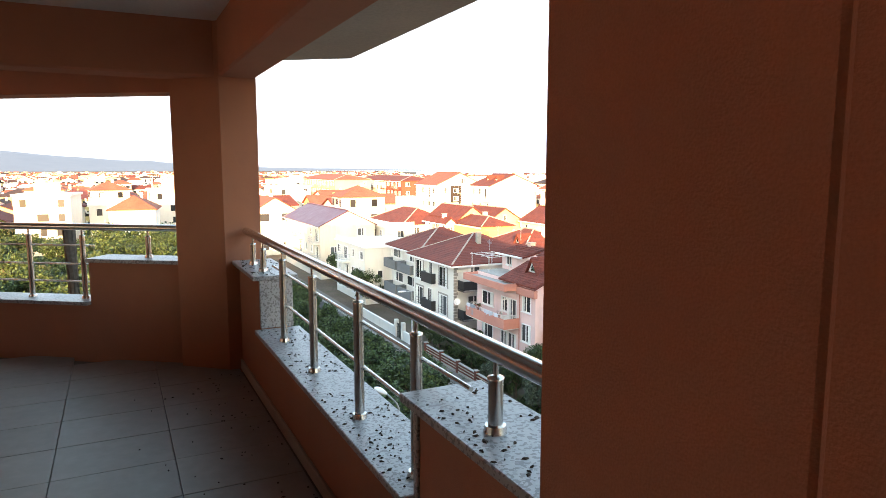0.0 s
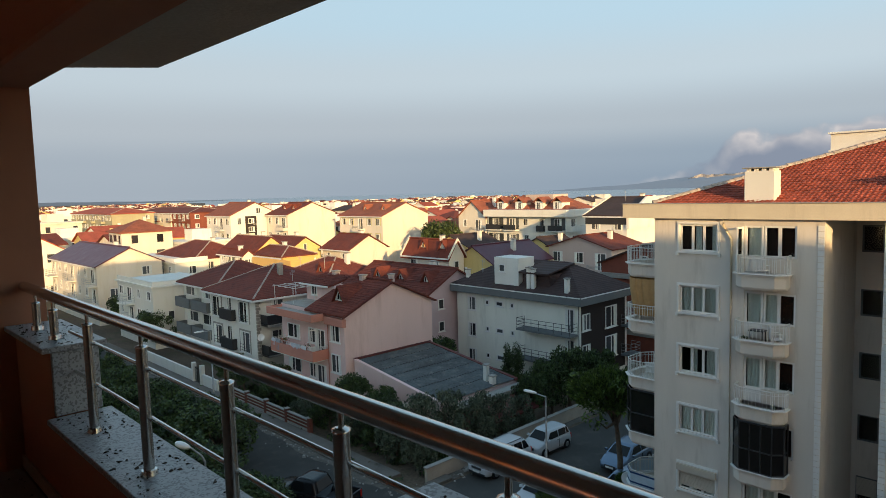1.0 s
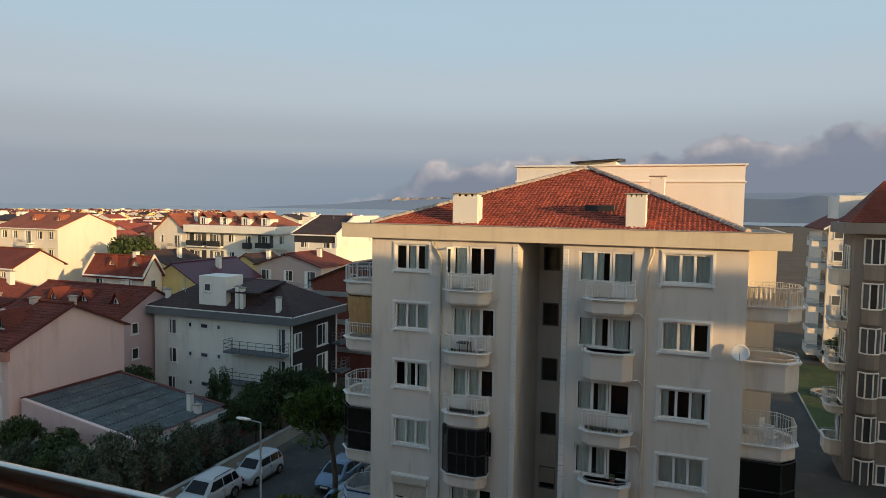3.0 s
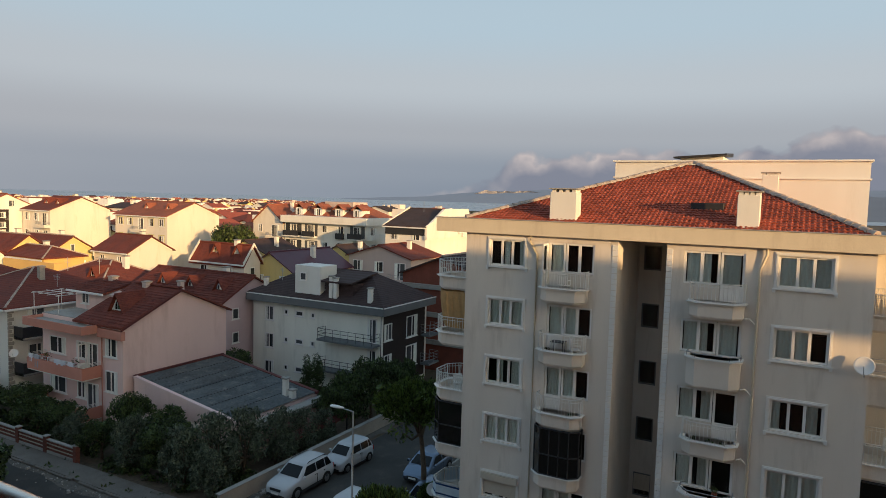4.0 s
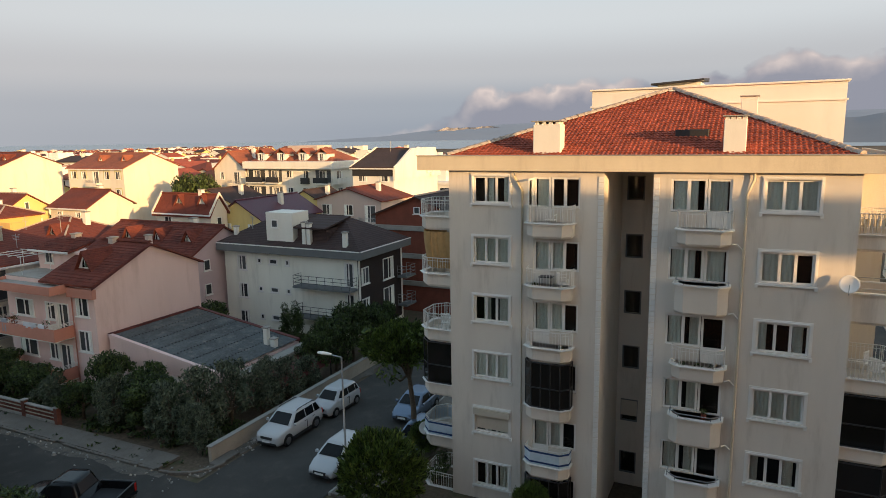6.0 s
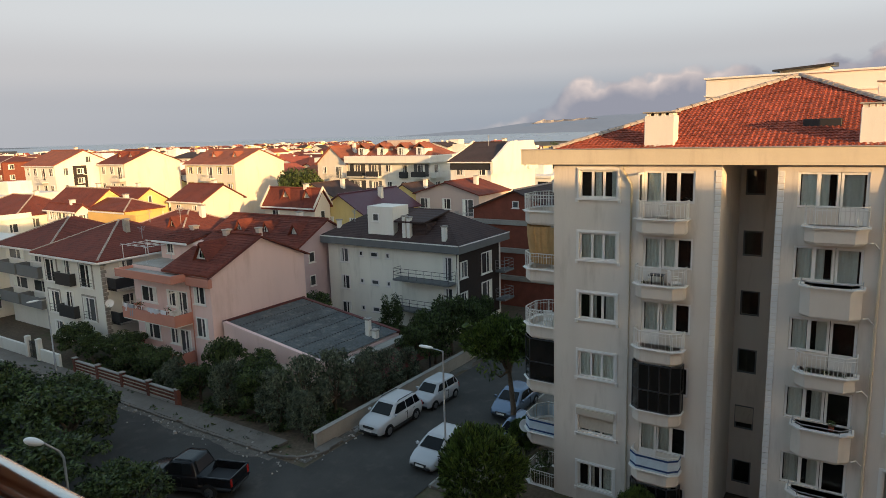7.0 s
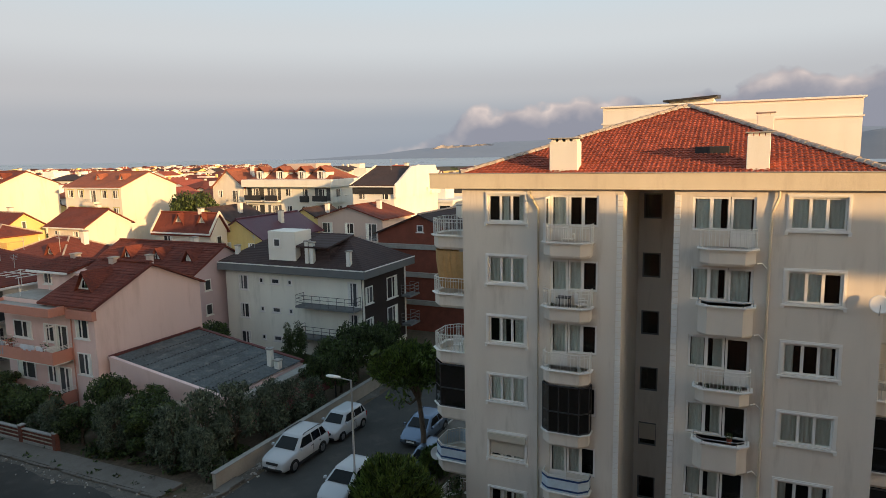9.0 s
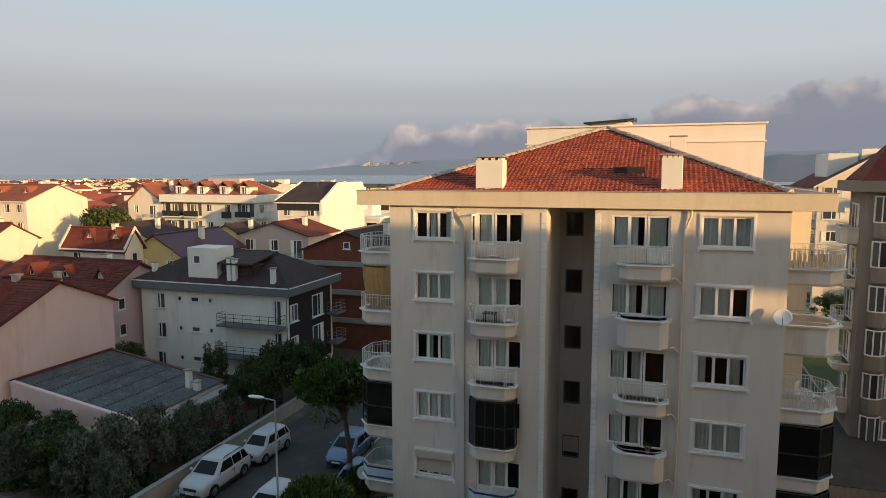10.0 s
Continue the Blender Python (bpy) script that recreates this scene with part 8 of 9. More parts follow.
# ---------------------------------------------------------------- cars
CARS = {  # length, width, underside, bonnet at the nose and at the windscreen, belt, roof, then places along the car, wheels
    "suv": dict(l=4.34, w=1.82, z0=0.24, nose=0.86, hood=1.06, belt=1.06, top=1.68, ws=1.10, rf=1.92, rb=3.78, rr=4.22, wb=(0.84, 3.50), wr=0.35, cut=(2.62, 3.42), sedan=False),
    "mini": dict(l=3.55, w=1.60, z0=0.19, nose=0.78, hood=0.98, belt=0.99, top=1.55, ws=0.70, rf=1.42, rb=3.12, rr=3.48, wb=(0.65, 2.95), wr=0.29, cut=(2.12, 2.92), sedan=False),
    "hatch": dict(l=4.0, w=1.72, z0=0.18, nose=0.64, hood=0.92, belt=0.94, top=1.46, ws=0.88, rf=1.82, rb=3.2, rr=3.86, wb=(0.78, 3.25), wr=0.31, cut=(2.42, 3.2), sedan=False),
    "sedan": dict(l=4.5, w=1.76, z0=0.18, nose=0.66, hood=0.93, belt=0.95, top=1.46, ws=1.20, rf=2.0, rb=3.15, rr=3.85, wb=(0.85, 3.5), wr=0.32, cut=(2.62, 3.35), sedan=True),
    "pickup": dict(l=5.25, w=1.88, z0=0.36, nose=1.00, hood=1.16, belt=1.16, top=1.82, ws=1.30, rf=1.98, rb=3.12, rr=3.40, wb=(0.9, 4.05), wr=0.39, cut=(2.55, 3.12), sedan=False)}


def car(x, y, heading, kind, paint, label):
    """heading: degrees, the way the nose points, from +x anticlockwise."""
    truck = kind == "pickup"
    root = thing("pickup_truck" if truck else "car", (0, 0, 0), label, "pickup truck" if truck else "car", "parked cars")
    c = CARS[kind]
    l, hw, b, tp, z0 = c["l"], c["w"] / 2, c["belt"], c["top"], c["z0"]
    tail = b - 0.02 if not c["sedan"] else b + 0.02

    def section(t, f, lo, hi, crown=0.03):
        w = hw * f
        side = [(w * 0.88, lo), (w * 0.985, lo + 0.10), (w, lo + (hi - lo) * 0.45), (w * 0.985, hi - 0.13), (w * 0.945, hi - 0.05), (w * 0.86, hi - 0.008), (w * 0.45, hi + crown * 0.8)]
        return [(t, -u, v) for u, v in side] + [(t, 0, hi + crown)] + [(t, u, v) for u, v in reversed(side)]

    n, h = c["nose"], c["hood"]
    rings = [section(0.0, 0.70, z0 + 0.14, n - 0.14, 0.0), section(0.05, 0.82, z0 + 0.06, n - 0.05), section(0.16, 0.91, z0 + 0.01, n), section(0.42, 0.97, z0, n + (h - n) * 0.45),
             section(c["ws"] * 0.75, 0.995, z0, n + (h - n) * 0.85), section(c["ws"] + 0.05, 1.0, z0, h), section(c["rf"], 1.0, z0, b), section((c["rf"] + c["rb"]) / 2, 1.0, z0, b + 0.01)]
    if truck:
        rings += [section(c["rr"] + 0.02, 1.0, z0, b), section(c["rr"] + 0.05, 1.0, z0, b - 0.42, 0.0), section(l - 0.12, 0.99, z0 + 0.04, b - 0.42, 0.0), section(l, 0.97, z0 + 0.16, b - 0.44, 0.0)]
    else:
        rings += [section(c["rr"] - 0.25, 0.995, z0, b + 0.02), section(l - 0.20, 0.965, z0 + 0.02, tail), section(l - 0.06, 0.91, z0 + 0.06, tail - 0.05), section(l, 0.80, z0 + 0.16, tail - 0.20, 0.0)]
    part("body", Shape().loft(rings, smooth=True), paint, root)

    # cabin: painted shell with panes set on it
    def cabin(z):
        k = (z - b) / (tp - b)
        bow = k * k * 0.25 + k * 0.75
        return c["ws"] + (c["rf"] - c["ws"]) * bow, c["rr"] + (c["rb"] - c["rr"]) * bow, hw * (0.945 - 0.205 * bow)

    def cabin_ring(z, e=0.0, r=0.10):
        f0, f1, w = cabin(min(z, tp - 0.06))
        f0, f1, w = f0 + e, f1 - e, w - e
        half = [(f0, w * 0.55), (f0 + 0.03, w * 0.86), (f0 + r + 0.03, w), (f1 - r, w), (f1 - 0.02, w * 0.84), (f1, w * 0.5)]
        return [(u, v, z) for u, v in half] + [(u, -v, z) for u, v in reversed(half)]

    shell = [cabin_ring(b - 0.04), cabin_ring(b + (tp - b) * 0.35), cabin_ring(b + (tp - b) * 0.7), cabin_ring(tp - 0.07), cabin_ring(tp - 0.03, 0.035), cabin_ring(tp - 0.008, 0.10), cabin_ring(tp, 0.26)]
    part("cabin", Shape().loft(shell, smooth=True), paint, root)
    lo, hi = b + 0.035, tp - 0.12
    p0, p1 = cabin(lo), cabin(hi)

    def pane(name, quad, words=""):
        a, d, e = (Vector(q) for q in quad[:3])
        nrm = (d - a).cross(e - a).normalized()
        mid = Vector((l / 2, 0, b))
        if nrm.dot(a - mid) < 0:
            nrm = -nrm
        s = Shape().loft([[Vector(q) + nrm * 0.004 for q in quad], [Vector(q) + nrm * 0.016 for q in quad]])
        return part(name, s, M_CARGLASS, root, words)

    pane("windscreen", [(p0[0] - 0.005, -p0[2] * 0.80, lo), (p0[0] - 0.005, p0[2] * 0.80, lo), (p1[0] - 0.005, p1[2] * 0.78, hi), (p1[0] - 0.005, -p1[2] * 0.78, hi)], "dark windscreen")
    pane("rear_window", [(p0[1] + 0.004, -p0[2] * 0.74, lo + 0.05), (p0[1] + 0.004, p0[2] * 0.74, lo + 0.05), (p1[1] + 0.004, p1[2] * 0.72, hi), (p1[1] + 0.004, -p1[2] * 0.72, hi)])
    cuts = [None, *c["cut"], None] if kind == "suv" or kind == "mini" else [None, c["cut"][0], None]
    for sg in (-1, 1):
        for i in range(len(cuts) - 1):
            a0 = p0[0] + 0.26 if i == 0 else cuts[i] + 0.035
            a1 = p1[0] + 0.13 if i == 0 else cuts[i] + 0.035
            e0 = p0[1] - 0.22 if cuts[i + 1] is None else cuts[i + 1] - 0.035
            e1 = p1[1] - 0.14 if cuts[i + 1] is None else cuts[i + 1] - 0.035
            pane("side_window", [(a0, sg * p0[2], lo), (e0, sg * p0[2], lo), (e1, sg * p1[2], hi), (a1, sg * p1[2], hi)])
    # wheels before dark plates that stand in for the shaded arch hollows
    for wx in c["wb"]:
        for sg in (-1, 1):
            r, yy = c["wr"], sg * (hw - 0.09)
            gap = [(wx + (r + 0.05) * math.cos(q), r + (r + 0.05) * math.sin(q)) for q in (math.pi * (k / 12 * 1.16 - 0.08) for k in range(13))]
            part("wheel_arch", Shape().loft([[(u, sg * hw * 0.95, v) for u, v in gap], [(u, sg * (hw + 0.006), v) for u, v in gap]]), M_TYRE, root)
            tyre = Shape().tube([(wx, yy - 0.10, r), (wx, yy - 0.08, r), (wx, yy + 0.08, r), (wx, yy + 0.10, r), (wx, yy + sg * 0.112, r)][::1], [r * 0.88, r, r, r * 0.90, r * 0.66], 20)
            wh = part("wheel", tyre, M_TYRE, root)
            part("rim", Shape().tube([(wx, yy + sg * 0.108, r), (wx, yy + sg * 0.122, r), (wx, yy + sg * 0.112, r)], [r * 0.66, r * 0.58, r * 0.2], 14), M_RIM, wh)
    for sg in (-1, 1):
        lamp = Shape().loft([[(0.03 + d, sg * hw * 0.44, n - 0.20), (0.17 + d, sg * hw * 0.86, n - 0.15), (0.26 + d, sg * hw * 0.90, n - 0.02), (0.06 + d, sg * hw * 0.48, n - 0.08)] for d in (-0.03, 0.12)])
        part("headlight", lamp, M_HEADLAMP, root)
        zt = (b - 0.45) if truck else b - 0.40
        part("tail_light", Shape().box(l - 0.14, l + 0.005, sg * hw * 0.82 - 0.08, sg * hw * 0.82 + 0.08, zt, zt + (0.42 if truck else 0.32), 0.025), M_REDLAMP, root)
        ms = Shape().loft([[(c["ws"] + 0.22 + u, sg * (hw + 0.09) + q * 0.09, b + 0.07 + v * 0.075) for q, v in ((-1, -0.7), (0.7, -1), (1, 0.4), (0.4, 1), (-1, 0.7))] for u in (0.0, 0.12)])
        part("mirror", ms, paint if not truck else M_PLASTIC, root)
        for q in c["cut"][:1] if kind != "suv" else c["cut"]:
            part("door_handle", Shape().box(q - 0.22, q - 0.06, sg * hw - 0.012, sg * hw + 0.014, b - 0.16, b - 0.125, 0.005), M_PLASTIC, root)
        part("door_gap", Shape().box(c["cut"][0] - 0.006, c["cut"][0] + 0.006, sg * hw - 0.02, sg * hw + 0.003, z0 + 0.16, b - 0.10), M_TYRE, root)
        part("sill", Shape().box(c["wb"][0] + c["wr"] + 0.05, c["wb"][1] - c["wr"] - 0.05, sg * hw * 0.97 - 0.03, sg * hw * 0.97 + 0.03, z0 - 0.02, z0 + (0.17 if kind in ("suv", "pickup") else 0.07), 0.01), M_PLASTIC, root)
    part("grille", Shape().loft([[(0.0 + d, -hw * 0.42, n - 0.24), (0.0 + d, hw * 0.42, n - 0.24), (0.03 + d, hw * 0.46, n - 0.10), (0.03 + d, -hw * 0.46, n - 0.10)] for d in (-0.025, 0.08)]), M_PLASTIC, root, "dark front grille")
    part("bumper", Shape().box(-0.035, 0.10, -hw * 0.72, hw * 0.72, z0 + 0.06, z0 + 0.20, 0.04), M_PLASTIC, root)
    part("rear_bumper", Shape().box(l - 0.10, l + 0.035, -hw * 0.80, hw * 0.80, z0 + 0.08, z0 + 0.24, 0.04), M_PLASTIC, root)
    part("number_plate", Shape().box(-0.05, -0.036, -0.26, 0.26, z0 + 0.20, z0 + 0.31), M_WHITE, root, "plain white plate")
    for sg in (-1, 1):
        part("wiper", Shape().tube([(p0[0] - 0.03, sg * 0.1 - 0.25, lo + 0.01), (p0[0] + 0.10, sg * 0.1 + 0.22, lo + 0.10)], 0.010, 4), M_TYRE, root)
    if kind == "suv":
        for sg in (-1, 1):
            w = hw * 0.70
            part("roof_rail", Shape().tube([(c["rf"] + 0.1, sg * w, tp - 0.03), (c["rf"] + 0.25, sg * w, tp + 0.045), (c["rb"] - 0.25, sg * w, tp + 0.045), (c["rb"] - 0.1, sg * w, tp - 0.03)], 0.024, 6), M_PLASTIC, root)
    if truck:
        x0, x1 = c["rr"] + 0.06, l - 0.02
        part("bed_floor", Shape().box(x0, x1 - 0.1, -hw * 0.82, hw * 0.82, b - 0.40, b - 0.37), M_PLASTIC, root, "dark open load bed")
        for sg in (-1, 1):
            part("bed_side", Shape().box(x0, x1, sg * hw * 0.92 - 0.06, sg * hw * 0.92 + 0.06, b - 0.44, b + 0.03, 0.03), paint, root)
        part("tailgate", Shape().box(x1 - 0.09, x1, -hw * 0.85, hw * 0.85, b - 0.44, b + 0.02, 0.02), paint, root)
        for sg in (-1, 1):
            part("roof_rail", Shape().tube([(c["rf"] + 0.1, sg * hw * 0.66, tp - 0.02), (c["rf"] + 0.2, sg * hw * 0.66, tp + 0.03), (c["rb"] - 0.1, sg * hw * 0.66, tp + 0.03)], 0.02, 6), M_PLASTIC, root)
    # the nose is at local x = 0; the middle stands at the place given
    a = radians(heading)
    root.matrix_world = Matrix.Translation((x + math.cos(a) * l / 2, y + math.sin(a) * l / 2, g - 0.018)) @ Matrix.Rotation(a + math.pi, 4, "Z")
    return root


car(29.2, 27.4, 180, "suv", M_CARWHITE, "white sport utility car parked by the garden wall")
car(33.5, 27.05, 179, "mini", M_CARWHITE, "small white hatchback parked behind the larger car")
car(27.3, 22.5, 180, "hatch", M_CARWHITE, "white hatchback parked near the rounded bush")
car(35.0, 21.95, 181, "hatch", M_CARSILVER, "silver-blue hatchback parked beneath the pine")
car(18.3, 31.6, 110, "pickup", M_CARBLACK, "black double-cab pickup parked at the corner")
car(31.0, 19.6, 178, "hatch", M_CARSILVER, "silver car half hidden under the balconies")


# ---------------------------------------------------------------- the town beyond
def town_template(seed, wall, roof_mat, wx, wy, floors, kind):
    rng = random.Random(seed)
    e = floors * 2.85 + 0.3
    t = thing("house", (0, 0, 0), "", "house", "town houses")
    rise = rng.uniform(1.7, 2.6)
    part("wall", house_body(-wx / 2, wx / 2, -wy / 2, wy / 2, -0.1, e, rise, kind), wall, t)
    if kind == "flat":
        r = Shape().box(-wx / 2 - 0.3, wx / 2 + 0.3, -wy / 2 - 0.3, wy / 2 + 0.3, e, e + 0.5, 0.03).box(-wx * 0.2, wx * 0.2, -wy * 0.2, wy * 0.15, e + 0.5, e + 2.6)
        part("roof", r, wall, t)
    else:
        part("roof", gable_roof(-wx / 2, wx / 2, -wy / 2, wy / 2, e, rise, kind, 0.45, 0.18), roof_mat, t)
        part("chimney", Shape().box(wx * 0.1, wx * 0.1 + 0.6, wy * 0.1, wy * 0.1 + 0.6, e + rise * 0.4, e + rise + 0.6, 0.03), wall, t)
    for k in range(floors):
        z = 2.85 * k + 1.1
        for face, at, span in (("-x", -wx / 2, wy), ("-y", -wy / 2, wx)):
            f = put_on(face, at)
            n = 3 if span > 9 else 2
            for i in range(n):
                a = -span / 2 + span * (i + 0.5) / n
                w = rng.choice((1.1, 1.5, 2.0))
                q = Shape()
                fbox(q, f, a - w / 2, a + w / 2, 0.0, 0.03, z, z + 1.45)
                if rng.random() < 0.8:
                    part("window", q, M_GLASS_FAR, t)
        if k > 0 and seed % 2 == 0:
            f = put_on("-x", -wx / 2)
            q = Shape()
            fbox(q, f, -wy * 0.32, wy * 0.05, 0.0, 1.2, 2.85 * k, 2.85 * k + 0.16)
            fbox(q, f, -wy * 0.32, wy * 0.05, 1.1, 1.2, 2.85 * k + 0.16, 2.85 * k + 0.95)
            part("balcony", q, wall, t)
    return t


M_GLASS_FAR = glass_material("far_window_glass", (0.035, 0.035, 0.04), 0.15)


def town():
    rng = random.Random(21)
    walls = [M_WHITEWALL, M_CREAM, M_WHITEWALL, M_YELLOW, M_CREAM, M_PINK, M_WHITEWALL, M_CREAM, M_CREAM, M_WHITEWALL, M_YELLOW, M_WHITEWALL]
    words = {M_WHITEWALL: "white", M_CREAM: "cream", M_YELLOW: "yellow", M_PINK: "pink", M_MAUVE: "mauve", M_ORANGE: "orange-yellow", M_OLIVEWALL: "olive-yellow"}
    roofs = [M_TILE, M_TILE2, M_TILEO, M_TILE, M_TILE2, M_TILE3]
    protos = []
    for i, w in enumerate(walls):
        kind = ("y", "x", "hip", "flat")[(i * 3 + i // 4) % 4]
        fl = (3, 4, 3, 3, 3, 2, 3, 3, 4, 3, 2, 3)[i]
        t = town_template(i, w, roofs[i % 6], rng.uniform(8, 11), rng.uniform(9, 13), fl, kind)
        t["label"] = f"{words[w]} {fl}-storey town house with {'flat' if kind == 'flat' else 'red tiled' if roofs[i % 6] is not M_TILE3 else 'dark tiled'} roof"
        protos.append([t, True])
    # places already taken by single houses
    taken = [(83, 105, 26), (96, 76, 22), (88, 54, 18), (72, 50, 14), (62, 57, 16), (70, 68, 14), (64, 70, 14), (64, 90, 16), (54, 86, 14), (48, 82, 14), (46, 98, 18), (72, 138, 18), (84, 132, 18),
             (30, 84, 16), (40, 98, 22), (31, 110, 22), (65, 222, 32), (82, 208, 34), (77, 156, 16), (34, 66, 24), (50, 40, 22), (45, 70, 16), (120, 9, 4), (92, -18, 26), (54, -18, 20), (70, -11, 14), (45, 5, 16), (62, 36, 14), (33, 8, 20), (40, -12, 24)]
    spots = []
    for gx in range(-16, 46):
        for gy in range(-4, 44):
            x, y = gx * 14 + rng.uniform(-3, 3), gy * 14 + rng.uniform(-3, 3)
            d, a = math.hypot(x, y), math.degrees(math.atan2(x, y))
            if not (-16 < a < 88 and 78 < d < 560) or (a > 50 and d > 430) or (12 < x < 26) or (a > 77 and d < 150) or (a > 72 and d > 240):
                continue
            if -70 < x < 14 and y < 140 or any(math.hypot(x - u, y - v) < r for u, v, r in taken):
                continue
            if rng.random() < 0.12:
                continue
            spots.append((d, x, y))
    spots.sort()
    near, far = spots[:125], spots[125:]
    for d, x, y in near:
        k = rng.randrange(len(protos))
        t, fresh = protos[k]
        m = Matrix.Translation((x, y, g - 0.05)) @ Matrix.Rotation(radians(rng.choice((0, 0, 0, 4, -6, 8)) + rng.uniform(-2, 2)), 4, "Z")
        if fresh:
            t.matrix_basis, protos[k][1] = m, False
        else:
            copy_thing(t, m)
    # all that lies past them, joined
    for d in range(1900):
        r, a = 540 + 1100 * rng.random() ** 1.4, radians(rng.uniform(-20, 50))
        if r * math.sin(a) < 860 and (r * math.cos(a) < 880 or math.tan(a) < 0.42):
            far.append((r, r * math.sin(a), r * math.cos(a)))
    kinds = {}
    for d, x, y in far:
        w, rm = rng.choice(walls), rng.choice(roofs)
        wx, wy, fl = rng.uniform(7.5, 12), rng.uniform(7.5, 14), rng.choice((2, 3, 3, 3, 4))
        if d > 300:
            fl = min(fl, 3 if rng.random() < 0.2 and d < 600 else 2)
        e = fl * 2.85 + g + rng.uniform(-0.6, 0.6)
        s = kinds.setdefault((0, w), Shape())
        k = rng.choice(("y", "x", "hip", "flat"))
        rise = rng.uniform(1.4, 2.3)
        q = house_body(x - wx / 2, x + wx / 2, y - wy / 2, y + wy / 2, g - 0.1, e, rise, k)
        s.add(q.v, q.f)
        if k == "flat":
            s.box(x - wx / 2 - 0.3, x + wx / 2 + 0.3, y - wy / 2 - 0.3, y + wy / 2 + 0.3, e, e + 0.5)
            s.box(x - wx * 0.2, x + wx * 0.3, y - wy * 0.2, y + wy * 0.2, e + 0.5, e + 2.4)
        else:
            q = gable_roof(x - wx / 2, x + wx / 2, y - wy / 2, y + wy / 2, e, rise, k, 0.45, 0.2)
            kinds.setdefault((1, rm), Shape()).add(q.v, q.f)
        for c in range(rng.randrange(0, 3)):
            cx, cy = x + rng.uniform(-0.3, 0.3) * wx, y + rng.uniform(-0.3, 0.3) * wy
            s.box(cx - 0.35, cx + 0.35, cy - 0.35, cy + 0.35, e + 0.3, e + rise + 0.7)
        win = kinds.setdefault((2, M_GLASS_FAR), Shape())
        if d < 900:
            for fz in range(fl):
                for face, at, c, span in (("-x", x - wx / 2, y, wy), ("-y", y - wy / 2, x, wx)):
                    f = put_on(face, at)
                    if face == "-y" and rng.random() < 0.5:
                        continue
                    for i in range(3):
                        p = c - span / 2 + span * (i + 0.5) / 3
                        u = rng.choice((0.5, 0.7, 0.9))
                        fbox(win, f, p - u, p + u, 0.0, 0.04, g + 2.85 * fz + (0.3 if i == 1 else 1.0), g + 2.85 * fz + 2.3)
                    if fz and face == "-x":
                        fbox(s, f, c - span * 0.3, c + span * 0.22, 0.0, 1.1, g + 2.85 * fz, g + 2.85 * fz + 0.85)
    for (k, m), s in kinds.items():
        single(("far_town_walls", "far_town_roofs", "far_town_windows")[k], s, m, ("far rows of town houses, rendered walls", "far rows of tiled town roofs", "windows of the far town houses")[k], "town", kind="stuff")


town()


def far_trees():
    rng = np.random.RandomState(12)
    clumps = []
    for i in range(560):
        r, a = (rng.uniform(90, 700), math.radians(rng.uniform(-16, 75))) if i < 420 else (rng.uniform(62, 190), math.radians(rng.uniform(-16, 7)))
        x, y = r * math.sin(a), r * math.cos(a)
        if 12 < x < 26 or x > 840:
            continue
        h = rng.uniform(2.5, 6.0)
        for k in range(5):
            clumps.append(((x + rng.uniform(-1.6, 1.6), y + rng.uniform(-1.6, 1.6), g + h * rng.uniform(0.45, 1.0)), rng.uniform(0.9, 1.8)))
    s = leaves(rng, clumps, 40, 0.18, 0.9, 1.6)
    single("far_woods", s, M_LEAF_DARK, "dark green trees scattered between the far houses", "trees", kind="stuff")


far_trees()


# ---------------------------------------------------------------- things on the balconies across the street
def plastic_chair(x, y, z, turn, label="white plastic garden chair on a balcony"):
    c = thing("garden_chair", (0, 0, 0), label, "chair", "balcony chairs")
    part("seat", Shape().box(-0.22, 0.22, -0.22, 0.22, 0.40, 0.44, 0.01), M_WHITE, c)
    for i in range(5):
        yy = -0.18 + 0.09 * i
        part("slat", Shape().box(0.19, 0.225, yy - 0.03, yy + 0.03, 0.46, 0.86), M_WHITE, c)
    part("back_rail", Shape().box(0.185, 0.23, -0.22, 0.22, 0.862, 0.92, 0.01), M_WHITE, c)
    for sx in (-0.19, 0.19):
        for sy in (-0.19, 0.19):
            part("leg", Shape().tube([(sx * 1.1, sy * 1.1, 0), (sx, sy, 0.398)], 0.022, 6), M_WHITE, c)
    for sy in (-0.21, 0.21):
        part("armrest", Shape().box(-0.2, 0.2, sy - 0.025, sy + 0.025, 0.62, 0.65, 0.008), M_WHITE, c)
        part("arm_post", Shape().tube([(-0.18, sy, 0.44), (-0.18, sy, 0.62)], 0.018, 6), M_WHITE, c)
    c.matrix_world = pose(x, y, z, 0, 0, turn)
    return c


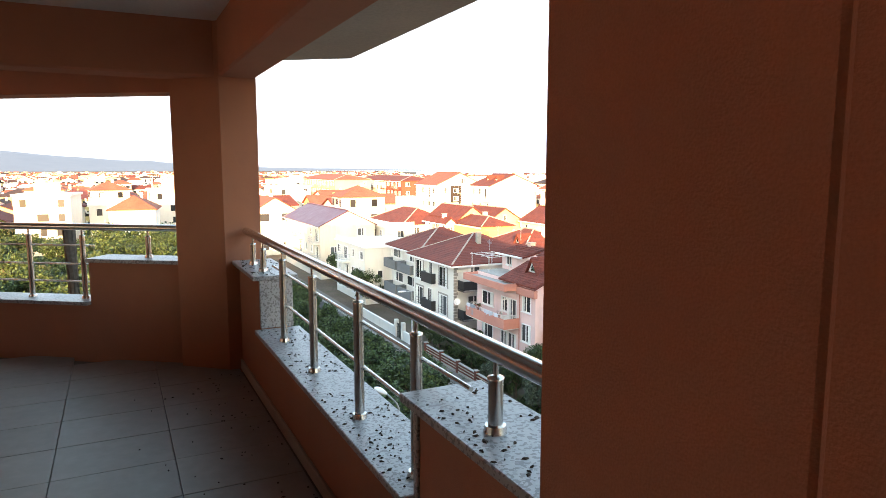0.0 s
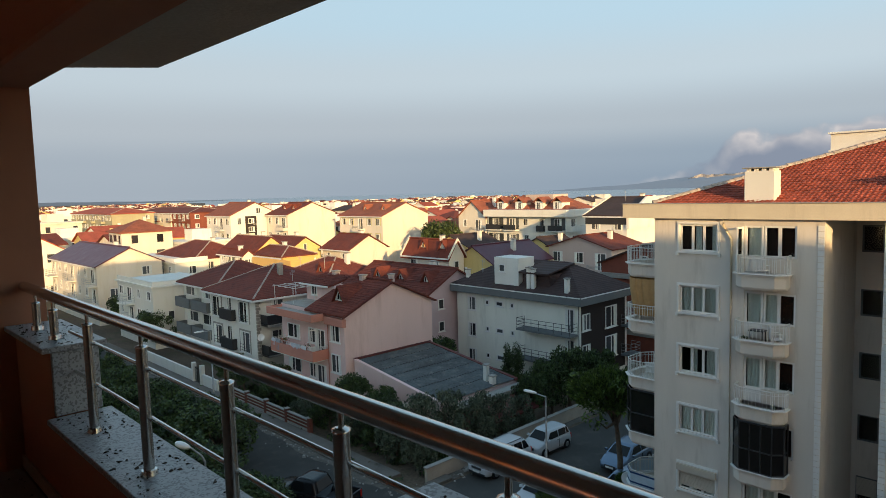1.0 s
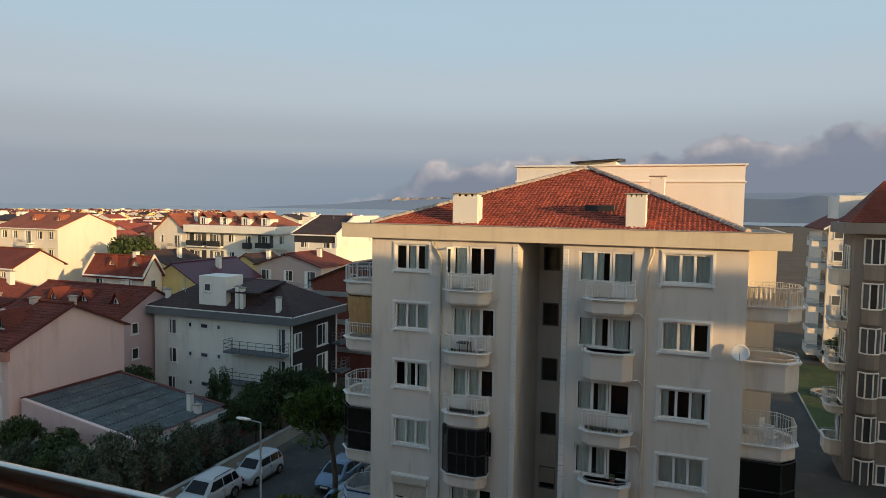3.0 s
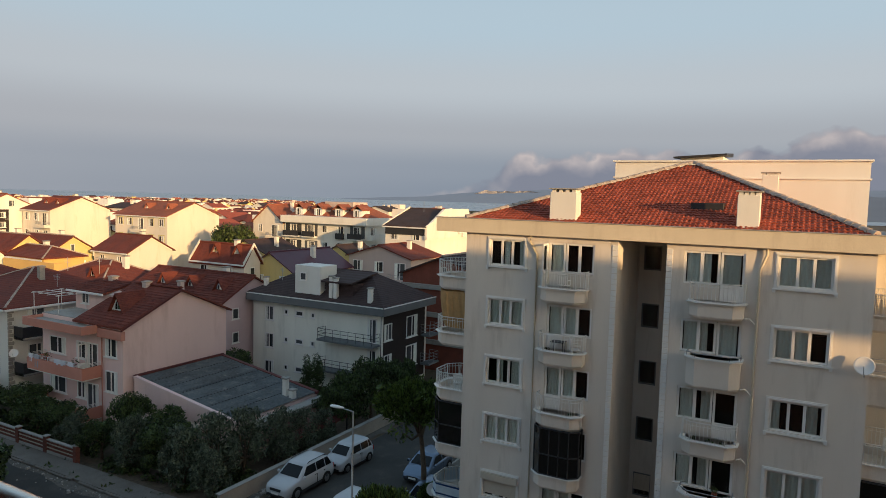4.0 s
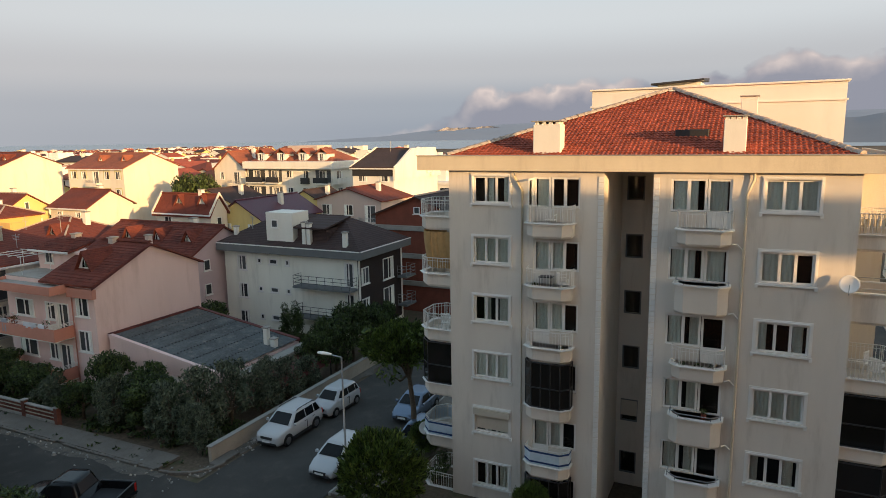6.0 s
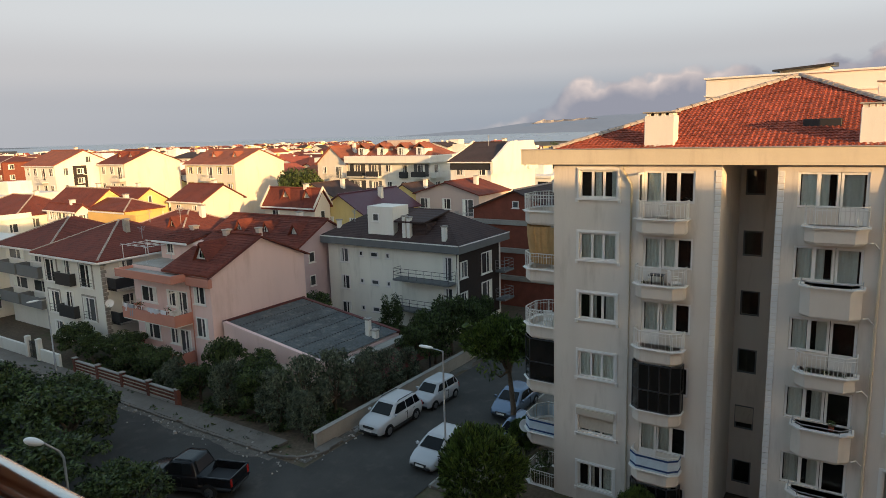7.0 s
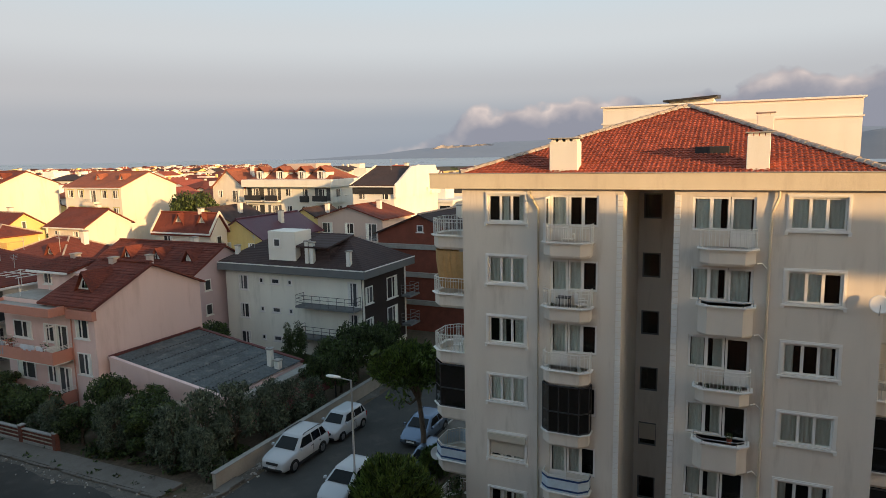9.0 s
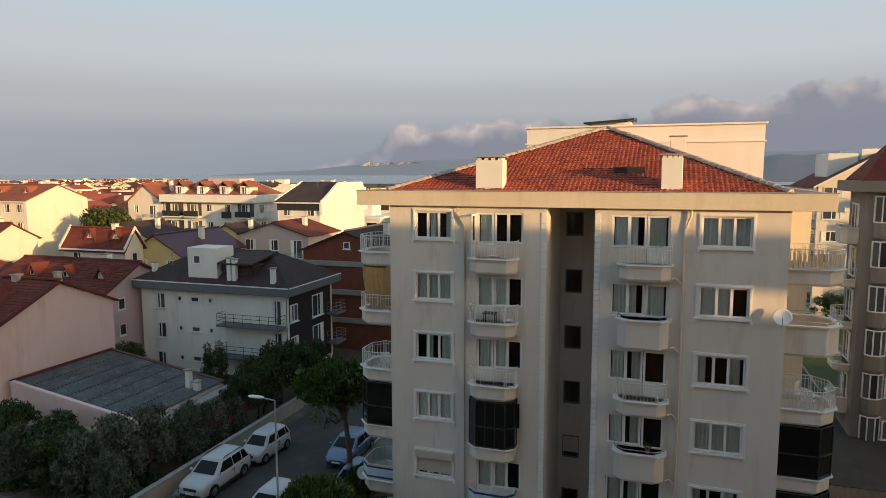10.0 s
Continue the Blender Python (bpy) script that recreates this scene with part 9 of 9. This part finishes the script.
def balcony_things():
    lev = lambda i: 12.99 - STOREY * i - 0.279
    brim = 12.99 - STOREY
    plastic_chair(26.95, 10.9, lev(0), 180)
    plastic_chair(26.9, 10.3, lev(1), 120)
    plastic_chair(28.3, 16.6, lev(2), 200)
    plastic_chair(28.6, -1.6, lev(2) - 0.05, 150)
    plastic_chair(29.3, -1.5, lev(2) - 0.05, 60)
    t = thing("small_table", (26.95, 11.4, lev(1)), "small dark folding table on a balcony", "table")
    part("tabletop", Shape().box(26.7, 27.15, 10.75, 11.35, lev(1) + 0.66, lev(1) + 0.70, 0.01), M_BLACKMETAL, t)
    for x in (26.75, 27.1):
        for y in (10.8, 11.3):
            part("leg", Shape().tube([(x, y, lev(1)), (x, y, lev(1) + 0.66)], 0.018, 6), M_BLACKMETAL, t)
    # tan curtain hung round the corner balcony
    f = put_on("+y", FY1)
    s, rings = Shape(), []
    pts = []
    path = inset(27.35, 29.6, 1.85, 0.45, 0.10)
    for (pa, pd), (qa, qd) in zip(path[:-1], path[1:]):
        n = max(3, int(math.hypot(qa - pa, qd - pd) / 0.05))
        pts += [(pa + (qa - pa) * i / n, pd + (qd - pd) * i / n) for i in range(n)]
    pts = pts[: int(len(pts) * 0.78)]
    for zz, k in ((brim + 0.25, 0.75), (brim + 0.9, 0.9), (brim + 1.6, 1.0), (brim + 2.05, 1.0)):
        rings.append([f(28.4 + (a - 28.4) * k + 0.03 * math.sin(i * 1.3), d * (0.55 + 0.45 * k) + 0.045 * math.cos(i * 0.9), zz) for i, (a, d) in enumerate(pts)])
    s.loft(rings, caps=False, closed=False, smooth=True)
    single("outdoor_curtain", s, M_TANCURTAIN, "tan striped cloth curtain hung round a corner balcony", "curtain", base=(28.4, 17.0, brim))
    # satellite dishes
    for x, y, z, aim in ((26.75, -0.23, 11.26, (-0.8, 0.1, 0.35)), (28.1, 17.75, lev(4) + 0.2, (-0.7, -0.4, 0.3)), (30.6, 68.2, 5.6, (-0.6, -0.5, 0.4)), (27.9, 55.0, 3.9, (-0.6, -0.6, 0.4))):
        d = thing("satellite_dish", (x, y, z), "white satellite dish on a wall bracket", "satellite dish", "satellite dishes")
        n = Vector(aim).normalized()
        u = n.cross(Vector((0, 0, 1))).normalized()
        v = u.cross(n)
        rings = []
        for r, k in ((0.02, -0.08), (0.16, -0.07), (0.28, -0.025), (0.33, 0.0), (0.335, -0.012), (0.16, -0.08), (0.02, -0.095)):
            rings.append([Vector((x, y, z)) + u * (r * math.cos(a)) + v * (r * math.sin(a)) + n * k for a in (2 * math.pi * q / 20 for q in range(20))])
        part("dish", Shape().loft(rings, smooth=True), M_WHITE, d)
        part("bracket", Shape().tube([Vector((x, y, z)) - n * 0.1, Vector((x, y, z)) - n * 0.28, Vector((x, y, z - 0.35)) - n * 0.3], 0.02, 6), M_GALV, d)
        part("feed_arm", Shape().tube([Vector((x, y, z)) - v * 0.31, Vector((x, y, z)) + n * 0.32 - v * 0.1], 0.012, 6), M_GALV, d)
    # pot plants on the rail of a right-hand balcony
    rng = np.random.RandomState(2)
    for k, (y, i) in enumerate(((4.2, 2), (4.7, 2), (5.3, 2), (4.4, 3), (10.3, 2), (11.5, 1))):
        z = lev(i) + (0.88 if i == 3 else 0.0)
        p = thing("pot_plant", (26.7, y, z), "potted plant standing on a balcony", "plant", "pot plants")
        part("pot", Shape().tube([(26.7, y, z), (26.7, y, z + 0.2)], [0.08, 0.11], 10), M_BRICK, p)
        part("foliage", leaves(rng, [((26.7, y, z + 0.30), 0.17)], 2600, 0.018), M_LEAF_DARK, p)
    v = leaves(rng, [((28.0 + 0.35 * math.cos(a), 17.0 + 0.35 * math.sin(a), -0.9 + 0.22 * a), 0.42) for a in (0, 1, 2, 3, 4, 5, 6)], 500, 0.045)
    single("climbing_plant", v, M_LEAF_DARK, "dark climbing plant over the lowest corner balcony", "plant")


balcony_things()


def roof_clutter():
    """Aerials and solar frames on the nearer roofs."""
    for x, y, z, h in ((33.5, 58.5, 7.7, 1.6), (36.0, 61.0, 9.2, 1.2), (86.0, 52.5, 14.6, 1.6), (48.0, 46.0, 8.4, 1.3), (33.2, 52.2, 9.8, 1.5)):
        a = thing("roof_aerial", (x, y, z), "thin metal television aerial on a roof", "aerial", "roof aerials")
        part("mast", Shape().tube([(x, y, z), (x, y, z + h)], 0.025, 5), M_GALV, a)
        for k in range(4):
            part("element", Shape().tube([(x - 0.35 + 0.04 * k, y, z + h - 0.1 - 0.12 * k), (x + 0.35 - 0.04 * k, y, z + h - 0.1 - 0.12 * k)], 0.012, 4), M_GALV, a)
    f = thing("terrace_frame", (30.2, 53.6, 6.8), "white metal pergola frame on a roof terrace", "pergola")
    for x in (29.4, 31.6):
        for y in (51.6, 54.8):
            part("post", Shape().tube([(x, y, 6.8), (x, y, 8.5)], 0.03, 5), M_RAILW, f)
    for y in (51.6, 52.7, 53.8, 54.8):
        part("beam", Shape().tube([(29.2, y, 8.5), (31.8, y, 8.5)], 0.025, 5), M_RAILW, f)
    for x in (29.4, 30.5, 31.6):
        part("beam", Shape().tube([(x, 51.4, 8.55), (x, 55.0, 8.55)], 0.025, 5), M_RAILW, f)


roof_clutter()


# ---------------------------------------------------------------- floor tiles, last
def floor_tiles():
    root = thing("floor_tiles", (0, 0, FLOOR - 0.03), "worn beige ceramic floor tiles with dark joints", "floor", kind="structure")
    me = mesh_of("tile", Shape().box(0.002, 0.598, 0.002, 0.448, 0.001, 0.03, 0.0015), M_FLOORTILE)
    rng = random.Random(3)
    for i in range(12):
        for k in range(20):
            x, y = -0.085 - 0.6 * (i + 1), -1.4 + 0.45 * k
            if y + 0.45 > 5.25 and x > -0.5 or (x > -0.6 and y < 0.6) or x + y * 0 + 0 < -5.2 or (y > 5.4 and x > -0.45 - (y - 5.0) * 1.43):
                continue
            t = new("tile", me)
            t.parent = root
            t.location = (x, y, rng.uniform(-0.0008, 0.0008))


floor_tiles()
